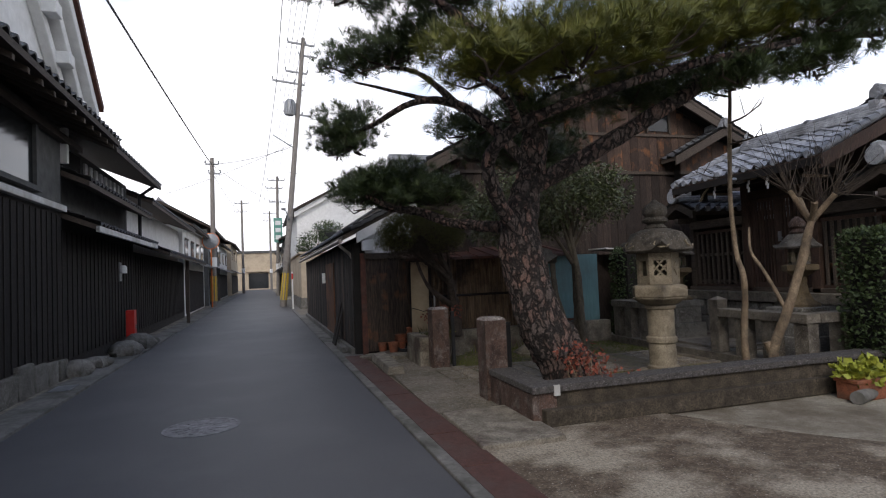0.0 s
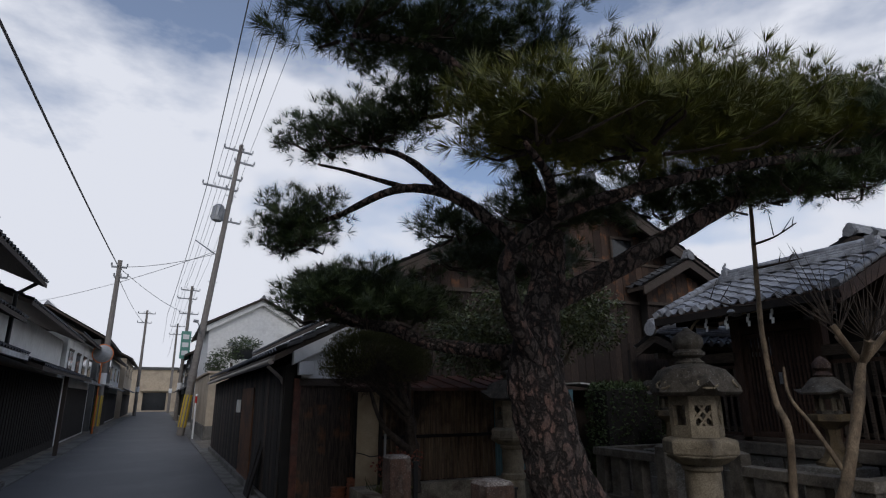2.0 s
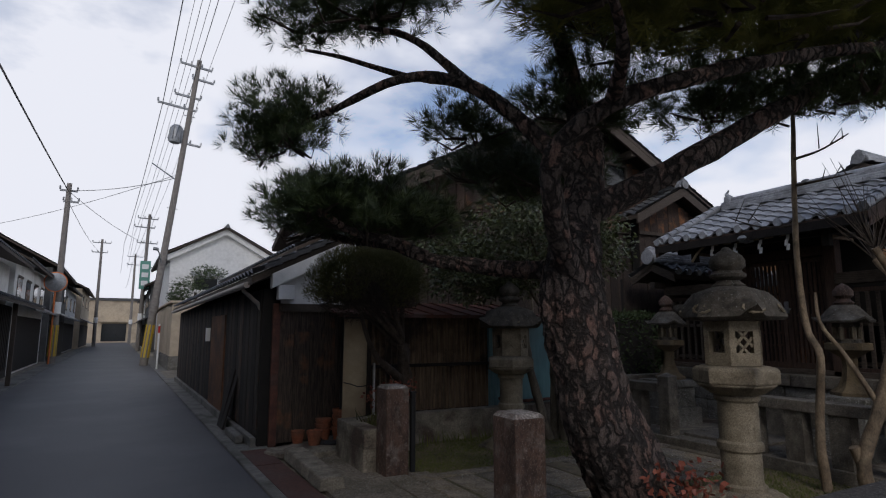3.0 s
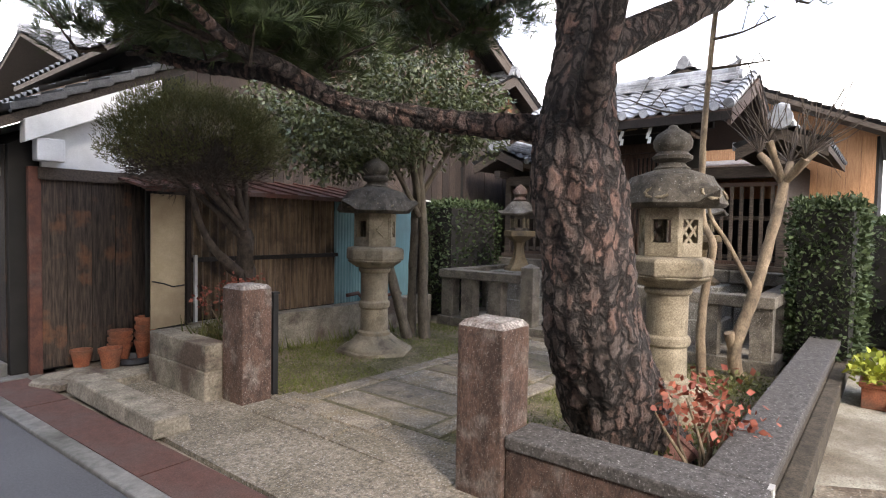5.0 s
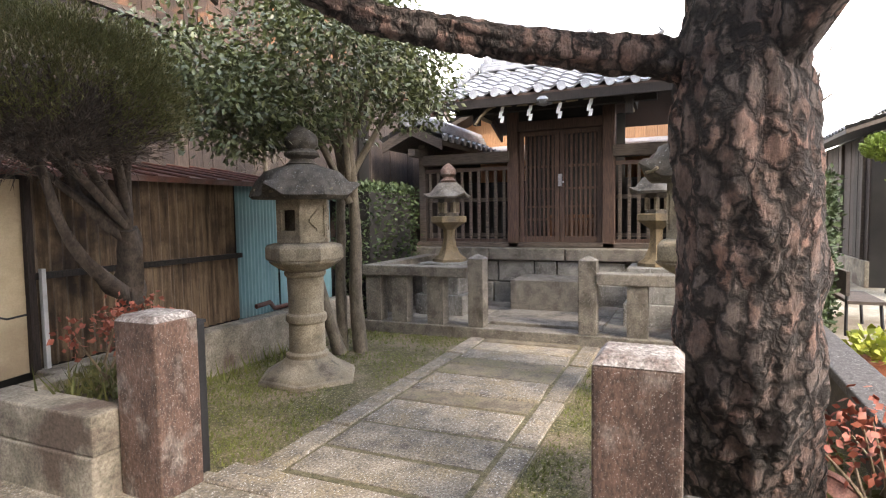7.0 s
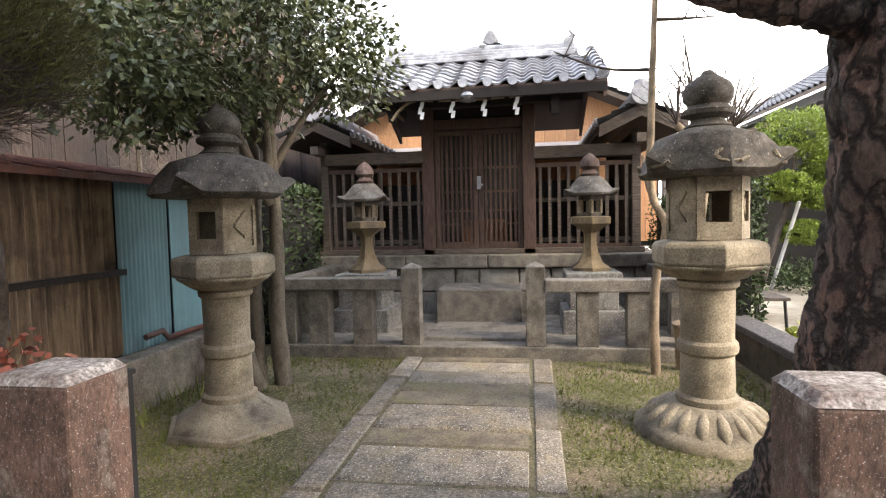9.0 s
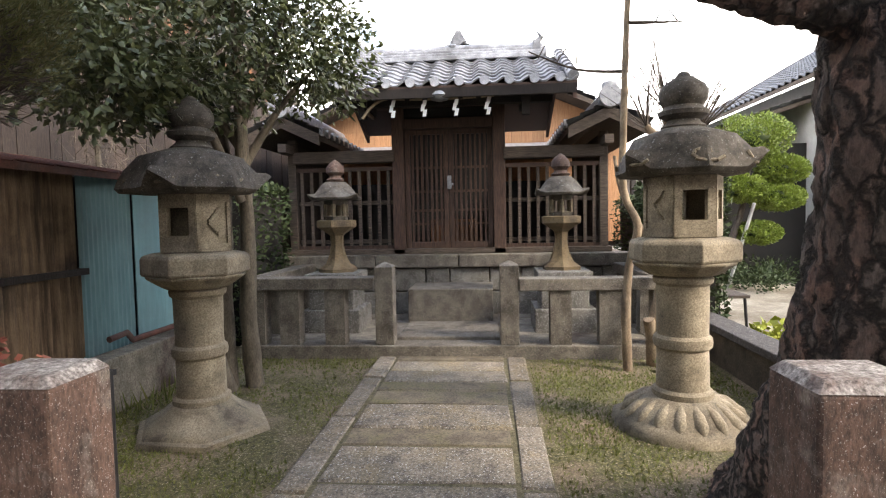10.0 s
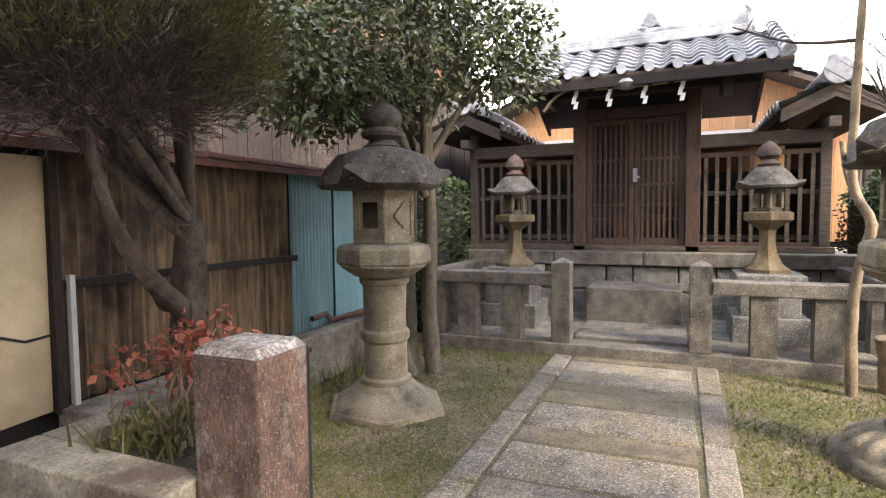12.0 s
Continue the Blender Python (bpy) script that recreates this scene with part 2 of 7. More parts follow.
WHITETIN = surf("pale_tin", (0.5, 0.5, 0.48), (0.68, 0.68, 0.66), 6, 0.6, 0.15, stain=(0.3, 0.28, 0.24), stain_scale=1.2, grain=0.07)
YELLOWBD = surf("cream_board", (0.46, 0.36, 0.22), (0.58, 0.47, 0.31), 4, 0.8, 0.15, stain=(0.36, 0.27, 0.17), stain_scale=1.5, grain=0.07)
TERRA = surf("terracotta", (0.25, 0.075, 0.035), (0.40, 0.14, 0.07), 10, 0.85, 0.25, stain=(0.16, 0.08, 0.05), stain_scale=4, rand=0.15)
PINKPOT = surf("pink_pot", (0.45, 0.22, 0.18), (0.55, 0.3, 0.25), 10, 0.8, 0.2)
SOIL = surf("soil", (0.03, 0.022, 0.014), (0.08, 0.06, 0.04), 30, 0.95, 0.7)
BARK = surf("twig_bark", (0.03, 0.022, 0.017), (0.11, 0.085, 0.065), 16, 0.9, 0.6, (1, 1, 0.5))
CAMBARK = surf("camellia_bark", (0.07, 0.058, 0.042), (0.18, 0.15, 0.11), 14, 0.85, 0.4, (1, 1, 0.4))
PALEBARK = surf("pale_bark", (0.16, 0.11, 0.07), (0.34, 0.26, 0.17), 9, 0.8, 0.35, (1, 1, 0.4), stain=(0.10, 0.075, 0.05), stain_scale=5)
NEEDLE = surf("pine_needles", (0.028, 0.050, 0.015), (0.075, 0.105, 0.028), 3, 0.55, 0, island=True)
# lit copy of the needles: yellower and brighter, for the sunny pads
NEEDLEB = surf("sunlit_pine_needles", (0.085, 0.105, 0.014), (0.18, 0.175, 0.026), 3, 0.55, 0, island=True)
CONIFER = surf("conifer_foliage", (0.06, 0.085, 0.017), (0.155, 0.13, 0.045), 4, 0.7, 0, island=True)
LEAF = surf("camellia_leaf", (0.026, 0.045, 0.017), (0.125, 0.14, 0.052), 5, 0.38, 0, island=True)
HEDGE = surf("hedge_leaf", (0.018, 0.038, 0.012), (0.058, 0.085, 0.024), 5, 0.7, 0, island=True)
TOPIARY = surf("bright_topiary_leaf", (0.11, 0.17, 0.02), (0.24, 0.30, 0.05), 5, 0.5, 0, island=True)
REDLEAF = surf("red_leaf", (0.17, 0.035, 0.024), (0.36, 0.11, 0.06), 6, 0.6, 0, island=True)
LIME = surf("lime_leaf", (0.22, 0.28, 0.03), (0.42, 0.42, 0.06), 6, 0.6, 0, island=True)
WHITEP = surf("white_paper", (0.78, 0.78, 0.76), (0.85, 0.85, 0.83), 5, 0.8, 0)
BLACKM = surf("black_metal", (0.008, 0.008, 0.009), (0.02, 0.02, 0.022), 9, 0.5, 0.1)
ROPE = surf("straw_rope", (0.2, 0.15, 0.09), (0.34, 0.27, 0.17), 30, 0.9, 0.4)
RED = surf("red_enamel", (0.5, 0.015, 0.012), (0.6, 0.03, 0.02), 5, 0.4, 0)
YELLOWP = surf("yellow_paint", (0.55, 0.38, 0.03), (0.65, 0.45, 0.05), 5, 0.6, 0)
ORANGEP = surf("orange_paint", (0.6, 0.14, 0.03), (0.7, 0.2, 0.05), 5, 0.5, 0)
CONPOLE = surf("concrete_pole", (0.17, 0.15, 0.135), (0.27, 0.25, 0.225), 8, 0.85, 0.15, grain=0.07)
STEEL = surf("galvanised_steel", (0.25, 0.26, 0.27), (0.36, 0.37, 0.38), 8, 0.5, 0.1, metal=0.6)
WIRE = surf("cable", (0.02, 0.02, 0.022), (0.035, 0.035, 0.038), 5, 0.6, 0)
GREENSIGN = surf("green_sign", (0.10, 0.28, 0.22), (0.14, 0.34, 0.27), 5, 0.5, 0)
PIPE = surf("grey_pipe", (0.32, 0.28, 0.25), (0.42, 0.38, 0.34), 6, 0.6, 0.1, grain=0.07)
DARKGLASS = surf("dark_window", (0.012, 0.014, 0.015), (0.02, 0.022, 0.024), 3, 0.12, 0)
# almost black base colour carries the shade of insides, gaps and recesses
DARKIN = surf("shaded_interior", (0.012, 0.011, 0.010), (0.02, 0.018, 0.016), 3, 0.9, 0)
IRON = surf("cast_iron", (0.10, 0.10, 0.105), (0.22, 0.22, 0.23), 20, 0.6, 0.3, stain=(0.3, 0.3, 0.31), stain_scale=6)


def bark_material():
    """Pine bark: long flaky plates split by dark furrows, some plates pinkish."""
    m = bpy.data.materials.new("pine_bark")
    m.use_nodes = True
    n, l = m.node_tree.nodes, m.node_tree.links
    b = n["Principled BSDF"]
    b.inputs["Roughness"].default_value = 0.92
    co = n.new("ShaderNodeTexCoord")

    def noise_tex(scale, detail, vec, rough=0.6):
        t = n.new("ShaderNodeTexNoise")
        t.inputs["Scale"].default_value, t.inputs["Detail"].default_value, t.inputs["Roughness"].default_value = scale, detail, rough
        l.new(vec, t.inputs["Vector"])
        return t

    def ramp(fac, *stops):
        r = n.new("ShaderNodeValToRGB")
        e = r.color_ramp.elements
        e[0].position, e[0].color = stops[0][0], (*stops[0][1], 1)
        e[1].position, e[1].color = stops[-1][0], (*stops[-1][1], 1)
        for p, c in stops[1:-1]:
            e.new(p).color = (*c, 1)
        l.new(fac, r.inputs["Fac"])
        return r.outputs["Color"]

    def mix(kind, fac, a, c):
        x = n.new("ShaderNodeMixRGB")
        x.blend_type = kind
        x.inputs[0].default_value = fac
        l.new(a, x.inputs[1])
        l.new(c, x.inputs[2])
        return x.outputs[0]

    warp = noise_tex(9, 6, co.outputs["Object"])
    bent = mix("ADD", 0.16, co.outputs["Object"], warp.outputs["Color"])
    mp = n.new("ShaderNodeMapping")
    mp.inputs["Scale"].default_value = (1.25, 1.25, 0.5)
    l.new(bent, mp.inputs["Vector"])
    edge = n.new("ShaderNodeTexVoronoi")
    edge.feature = "DISTANCE_TO_EDGE"
    cell = n.new("ShaderNodeTexVoronoi")
    for t in (edge, cell):
        t.inputs["Scale"].default_value = 10.0
        l.new(mp.outputs[0], t.inputs["Vector"])
    grain_map = n.new("ShaderNodeMapping")
    grain_map.inputs["Scale"].default_value = (1.0, 1.0, 0.35)
    l.new(co.outputs["Object"], grain_map.inputs["Vector"])
    grain = noise_tex(55, 9, grain_map.outputs[0], 0.7)
    patch = noise_tex(4.5, 5, co.outputs["Object"])
    depth = mix("MULTIPLY", 1.0, ramp(edge.outputs["Distance"], (0.0, (0.02, 0.02, 0.02)), (0.09, (0.3, 0.3, 0.3)), (0.2, (1, 1, 1))), ramp(grain.outputs["Fac"], (0.28, (0.3, 0.3, 0.3)), (0.64, (1, 1, 1))))
    grey = ramp(depth, (0.0, (0.012, 0.010, 0.009)), (0.3, (0.06, 0.048, 0.042)), (1.0, (0.27, 0.21, 0.185)))
    pink = ramp(depth, (0.0, (0.018, 0.012, 0.010)), (0.3, (0.10, 0.064, 0.054)), (1.0, (0.48, 0.285, 0.225)))
    pick = n.new("ShaderNodeMixRGB")
    sel = n.new("ShaderNodeMath")
    sel.operation = "MULTIPLY"
    l.new(ramp(cell.outputs["Color"], (0.35, (0, 0, 0)), (0.62, (1, 1, 1))), sel.inputs[0])
    l.new(ramp(patch.outputs["Fac"], (0.42, (0.1, 0.1, 0.1)), (0.62, (1, 1, 1))), sel.inputs[1])
    l.new(sel.outputs[0], pick.inputs[0])
    l.new(grey, pick.inputs[1])
    l.new(pink, pick.inputs[2])
    l.new(pick.outputs[0], b.inputs["Base Color"])
    bp = n.new("ShaderNodeBump")
    bp.inputs["Strength"].default_value, bp.inputs["Distance"].default_value = 1.0, 0.04
    l.new(depth, bp.inputs["Height"])
    l.new(bp.outputs[0], b.inputs["Normal"])
    return m


PINEBARK = bark_material()


# ---------------------------------------------------------------- mesh helpers
class M:
    """Vertices and faces of one mesh in the making."""

    def __init__(self):
        self.v, self.f = [], []

    def add(self, v, f):
        o = len(self.v)
        self.v += [tuple(p) for p in v]
        self.f += [tuple(i + o for i in q) for q in f]
        return self

    def box(self, x0, y0, z0, x1, y1, z1, m=None):
        v = [Vector(p) for p in ((x0, y0, z0), (x1, y0, z0), (x1, y1, z0), (x0, y1, z0), (x0, y0, z1), (x1, y0, z1), (x1, y1, z1), (x0, y1, z1))]
        if m:
            v = [m @ p for p in v]
        return self.add(v, [(0, 3, 2, 1), (4, 5, 6, 7), (0, 1, 5, 4), (1, 2, 6, 5), (2, 3, 7, 6), (3, 0, 4, 7)])

    def prism(self, poly, axis, a, b, m=None):
        """A polygon in the two other axes (x, y, z order), drawn out along axis from a to b."""
        def put(p, w):
            c = list(p)
            c.insert("xyz".index(axis), w)
            c = Vector(c)
            return m @ c if m else c
        n = len(poly)
        v = [put(p, a) for p in poly] + [put(p, b) for p in poly]
        f = [tuple(range(n - 1, -1, -1)), tuple(range(n, 2 * n))] + [(i, (i + 1) % n, n + (i + 1) % n, n + i) for i in range(n)]
        return self.add(v, f)

    def lathe(self, prof, n, cx, cy, turn=0.0, wob=0.0):
        """A profile of (radius, height) turned round an upright axis."""
        v, f = [], []
        for k, (r, z) in enumerate(prof):
            for i in range(n):
                a = turn + 2 * math.pi * i / n
                rr = r * (1 + wob * noise.noise((math.cos(a) * 2, math.sin(a) * 2, z * 4)))
                v.append((cx + rr * math.cos(a), cy + rr * math.sin(a), z))
        for k in range(len(prof) - 1):
            for i in range(n):
                j = (i + 1) % n
                f.append((k * n + i, k * n + j, (k + 1) * n + j, (k + 1) * n + i))
        f += [tuple(range(n - 1, -1, -1)), tuple(range((len(prof) - 1) * n, len(prof) * n))]
        return self.add(v, f)

    def tube(self, pts, rads, n=8, rough=0.0, plates=0.0):
        """A round limb along points, with a radius at each."""
        pts = [Vector(p) for p in pts]
        v, f = [], []
        side = Vector((1, 0, 0))
        for k, p in enumerate(pts):
            d = (pts[min(k + 1, len(pts) - 1)] - pts[max(k - 1, 0)]).normalized()
            side = (side - d * side.dot(d))
            if side.length < 1e-4:
                side = d.orthogonal()
            side.normalize()
            up = d.cross(side)
            for i in range(n):
                a = 2 * math.pi * i / n
                r = rads[k] * (1 + rough * noise.noise((p.x * 5 + 3 * math.cos(a), p.y * 5 + 3 * math.sin(a), p.z * 5)))
                if plates:
                    q = p + side * (r * math.cos(a)) + up * (r * math.sin(a))
                    d, _ = noise.voronoi((q.x * 13 + 0.6 * noise.noise(q * 9), q.y * 13, q.z * 5 + 0.5 * noise.noise(q * 8)))
                    r += plates * (min(1.0, (d[1] - d[0]) * 3.0) - 0.6 + 0.5 * noise.noise(q * 30))
                v.append(p + side * (r * math.cos(a)) + up * (r * math.sin(a)))
        for k in range(len(pts) - 1):
            for i in range(n):
                j = (i + 1) % n
                f.append((k * n + i, k * n + j, (k + 1) * n + j, (k + 1) * n + i))
        f += [tuple(range(n - 1, -1, -1)), tuple(range((len(pts) - 1) * n, len(pts) * n))]
        return self.add(v, f)

    def mesh(self, name, mat, smooth=0):
        me = bpy.data.meshes.new(name)
        me.from_pydata(self.v, [], self.f)
        me.materials.append(mat)
        if smooth:
            me.polygons.foreach_set("use_smooth", [True] * len(me.polygons))
            me.set_sharp_from_angle(angle=radians(smooth))
        me.update()
        return me


STREET = pose(0, 6, 0, 0, 0, 2.0) @ pose(0, -6, 0)     # the street runs two degrees off the shrine's axes


def part(name, bm, mat, parent=None, label="", smooth=0, bevel=0.0, at=None):
    """Links a mesh in the making (or a finished mesh) as one object under a thing or part."""
    ob = new(name, bm.mesh(name, mat, smooth) if isinstance(bm, M) else bm)
    if parent:
        ob.parent = parent
    if at is not None:
        ob.matrix_basis = at
    if bevel:
        b = ob.modifiers.new("bevel", "BEVEL")
        b.width, b.segments, b.limit_method = bevel, 2, "ANGLE"
    return tagged(ob, label) if label else ob


def thing(name, label, category, at=None, group="", kind=""):
    ob = new(name)
    if at is not None:
        ob.matrix_basis = at
    return tagged(ob, label, category, group, kind)


def scattered(name, tv, tf, locs, mats, mat, parent=None, label="", smooth=False):
    """One mesh of many copies of a small template; mats: one 3 x 3 matrix for each copy."""
    tv, tf = np.asarray(tv, float), np.asarray(tf, int)
    n, k = len(locs), len(tv)
    v = np.einsum("nij,kj->nki", mats, tv) + np.asarray(locs)[:, None, :]
    f = (tf[None] + (np.arange(n) * k)[:, None, None]).reshape(-1, tf.shape[1])
    me = bpy.data.meshes.new(name)
    me.vertices.add(n * k)
    me.vertices.foreach_set("co", v.reshape(-1))
    me.loops.add(f.size)
    me.loops.foreach_set("vertex_index", f.reshape(-1).astype(np.int32))
    me.polygons.add(len(f))
    me.polygons.foreach_set("loop_start", np.arange(0, f.size, f.shape[1], dtype=np.int32))
    me.update(calc_edges=True)
    me.materials.append(mat)
    ob = new(name, me)
    if parent:
        ob.parent = parent
    return tagged(ob, label) if label else ob


def turns(rng, n, up, spread, smin, smax):
    """Random frames whose third axis points about the ways in up, with sizes."""
    d = np.asarray(up, float) + rng.normal(0, spread, (n, 3))
    d /= np.linalg.norm(d, axis=1)[:, None] + 1e-9
    r = rng.normal(0, 1, (n, 3))
    a = np.cross(d, r)
    a /= np.linalg.norm(a, axis=1)[:, None] + 1e-9
    b = np.cross(d, a)
    s = rng.uniform(smin, smax, n)[:, None]
    return np.stack([a * s, b * s, d * s], axis=2)

# ---------------------------------------------------------------- ground
def sheet(name, poly, z, depth, mat, label, category="ground", at=None):
    ob = part(name, M().prism(poly, "z", z - depth, z), mat, at=at)
    return tagged(ob, label, category, kind="structure")


sheet("ground", [(-600, -600), (600, -600), (600, 600), (-600, 600)], -0.03, 0.2, YARD, "pale earth and concrete ground around the houses")
sheet("road", [(-2.3, -12), (1.83, -12), (1.83, 110), (-2.3, 110)], 0.0, 0.028, ASPHALT, "narrow dark grey asphalt street between old houses", "road", STREET)
tagged(part("kerb", M().box(1.832, -12, -0.028, 1.96, 44, 0.03), KERB, bevel=0.012, at=STREET), "worn pale concrete kerb along the street", "kerb", kind="structure")
strip = thing("gutter_cover", "row of reddish gutter lids beside the kerb", "gutter cover", STREET, kind="structure")
lid = M().box(0, 0, -0.028, 0.335, 0.99, 0.022).mesh("lid", RED_LID)
for k in range(14):
    part("lid", lid, None, strip, at=pose(1.965, -3.2 + k, 0.002 * (k % 3)))
sheet("gutter_edge", [(-2.82, -12), (-2.302, -12), (-2.302, 70), (-2.82, 70)], 0.035, 0.06, KERB, "pale concrete gutter edge along the dark houses", "kerb", STREET)
sheet("verge", [(-3.6, -12), (-2.822, -12), (-2.822, 70), (-3.6, 70)], 0.012, 0.04, OLDCONC, "dusty concrete strip at the foot of the houses", "pavement", STREET)
sheet("verge_right", [(1.962, 10.9), (2.6, 10.9), (2.6, 44), (1.962, 44)], 0.012, 0.04, KERB, "concrete strip at the foot of the shed", "pavement", STREET)
sheet("forecourt", [(2.31, 5.05), (3.45, 5.05), (3.45, 11.3), (2.31, 11.3)], 0.012, 0.04, GRAVEL, "worn gravelly concrete in front of the gate posts", "pavement")
tagged(part("forecourt_step", M().box(2.34, 4.22, -0.02, 3.18, 5.6, 0.055), OLDCONC, bevel=0.015), "worn raised concrete edge before the low wall", "pavement", kind="structure")
sheet("garden", [(3.42, 5.0), (9.6, 5.0), (9.6, 10.6), (3.42, 10.6)], 0.006, 0.04, MOSS, "mossy soil with thin grass inside the shrine", "soil")

sheet("side_ground", [(2.32, -6.5), (16.0, -6.5), (16.0, 0.2), (9.0, 1.2), (6.2, 2.4), (5.2, 3.6), (4.6, 4.67), (2.32, 4.67)], 0.004, 0.03, DIRT, "brown stony dirt beside the low wall", "soil")
manhole = thing("manhole_cover", "round grey cast-iron manhole cover in the asphalt", "manhole cover", pose(-0.27, 6.3, 0.0))
part("rim", M().lathe([(0.41, -0.01), (0.41, 0.006), (0.37, 0.007), (0.37, -0.01)], 40, 0, 0), IRON, manhole, "pale iron rim", smooth=30)
part("plate", M().lathe([(0.365, -0.01), (0.365, 0.004), (0.0, 0.005)], 40, 0, 0), IRON, manhole, smooth=30)
mm = M()
for k in range(14):
    a = 2 * math.pi * k / 14
    mm.box(0.13, -0.02, 0.004, 0.31, 0.02, 0.009, pose(0, 0, 0, 0, 0, math.degrees(a)))
mm.lathe([(0.11, 0.004), (0.10, 0.010), (0.0, 0.010)], 20, 0, 0)
part("pattern", mm, IRON, manhole, "raised star pattern")

# paved path of the shrine
path = thing("stone_path", "granite slab path with long border stones to the shrine steps", "path", kind="structure")
rp = random.Random(3)


def slab(x0, x1, y0, y1, z=0.03, name="slab", mat=PATHST):
    g = 0.012
    j = lambda: rp.uniform(-0.016, 0.016)
    a, b, c, d = x0 + g, x1 - g, y0 + g, y1 - g
    zz = z + rp.uniform(-0.010, 0.008)
    e = 0.014
    v = [(a + j(), c + j(), -0.03), (b + j(), c + j(), -0.03), (b + j(), d + j(), -0.03), (a + j(), d + j(), -0.03)]
    v += [(p[0], p[1], zz - e) for p in v] + [(a + e, c + e, zz), (b - e, c + e, zz), (b - e, d - e, zz), (a + e, d - e, zz)]
    f = [(0, 1, 5, 4), (1, 2, 6, 5), (2, 3, 7, 6), (3, 0, 4, 7), (4, 5, 9, 8), (5, 6, 10, 9), (6, 7, 11, 10), (7, 4, 8, 11), (8, 9, 10, 11)]
    return part(name, M().add(v, f), mat, path)


part("bedding", M().box(3.03, 6.37, -0.03, 7.5, 8.60, 0.0).box(3.6, 6.9, 0.0, 7.5, 8.46, 0.019), JOINT, path, "mossy joints between the slabs")
xs = [3.62, 4.02, 4.5, 5.02, 5.33, 5.84, 6.2, 6.46, 6.84, 7.22, 7.5]
for a, b in zip(xs, xs[1:]):
    slab(a, b, 7.10, 8.26, mat=BROWNST if b - a < 0.37 else PATHST)
for k, (a, b) in enumerate([(3.45, 4.35), (4.35, 5.55), (5.55, 6.6), (6.6, 7.5)]):
    slab(a, b, 8.26, 8.47, 0.034, "border_stone")
for k, (a, b) in enumerate([(3.62, 4.45), (4.45, 5.4), (5.4, 6.5), (6.5, 7.5)]):
    slab(a, b, 6.89, 7.10, 0.034, "border_stone")
slab(3.32, 3.60, 6.35, 7.35, 0.03, "border_stone")
slab(3.32, 3.60, 7.35, 8.62, 0.03, "border_stone")
slab(3.02, 3.32, 6.35, 7.5, 0.024, "slab", GRAVEL)
slab(3.02, 3.32, 7.5, 8.6, 0.024, "slab", GRAVEL)

# grass blades in the garden
rg = np.random.default_rng(5)
gx, gy = rg.uniform(3.5, 7.4, 60000), rg.uniform(5.1, 10.2, 60000)
dens = np.array([noise.noise((x * 1.3, y * 1.3, 0.0)) for x, y in zip(gx, gy)])
keep = ((gy > 8.48) | (gy < 6.87)) & (dens + rg.uniform(-0.45, 0.35, 60000) > -0.06)
gl = np.stack([gx, gy, np.full(60000, 0.004)], 1)[keep]
tagged(scattered("grass", [(-0.09, 0, 0), (0.09, 0, 0), (0.0, 0.2, 1.0), (-0.08, 0.3, 0), (0.1, 0.3, 0), (0.3, 0.0, 0.8)], [(0, 1, 2), (3, 4, 5)], gl,
                 turns(rg, len(gl), (0, 0, 1), 0.5, 0.014, 0.046), GRASS), "short thin winter grass on mossy soil", "grass", kind="stuff")
cx = np.concatenate([rg.uniform(4.2, 6.6, 160)])
cl = np.stack([cx, rg.uniform(9.95, 10.22, 160), np.full(160, 0.0)], 1)
tagged(scattered("grass_tuft", [(-0.05, 0, 0), (0.05, 0, 0), (0.0, 0.0, 1.0)], [(0, 1, 2)], cl, turns(rg, 160, (0, 0, 1), 0.3, 0.08, 0.24), GRASS),
       "green grass growing along the concrete base wall", "grass", kind="stuff")


# ---------------------------------------------------------------- gate posts, low walls
def gate_post(x, y):
    p = thing("gate_post", "square reddish granite gate post with a lichen-pale top", "post", pose(x, y, 0), "gate posts")
    part("shaft", M().prism([(0, 0), (0.29, 0), (0.29, 0.32), (0, 0.32)], "z", 0.0, 1.0), REDGRAN, p, bevel=0.012)
    part("top", M().add([(0, 0, 1.0), (0.29, 0, 1.0), (0.29, 0.32, 1.0), (0, 0.32, 1.0), (0.03, 0.03, 1.035), (0.26, 0.03, 1.035), (0.26, 0.29, 1.035), (0.03, 0.29, 1.035)],
                        [(0, 1, 5, 4), (1, 2, 6, 5), (2, 3, 7, 6), (3, 0, 4, 7), (4, 5, 6, 7)]), LICHEN, p, "pale lichen-covered top", bevel=0.008)
    return p


gate_post(3.06, 8.62)
gate_post(3.06, 6.02)
for y in (8.70, 6.19):
    p = thing("metal_post", "thin black metal barrier post behind the granite post", "post", pose(3.42, y, 0), "black posts")
    part("tube", M().box(0, 0, 0, 0.055, 0.055, 0.93), BLACKM, p, bevel=0.006)
    part("cap", M().box(-0.006, -0.006, 0.93, 0.061, 0.061, 0.95), BLACKM, p)
    part("bracket", M().box(-0.012, 0.01, 0.8, 0.0, 0.045, 0.86), BLACKM, p)

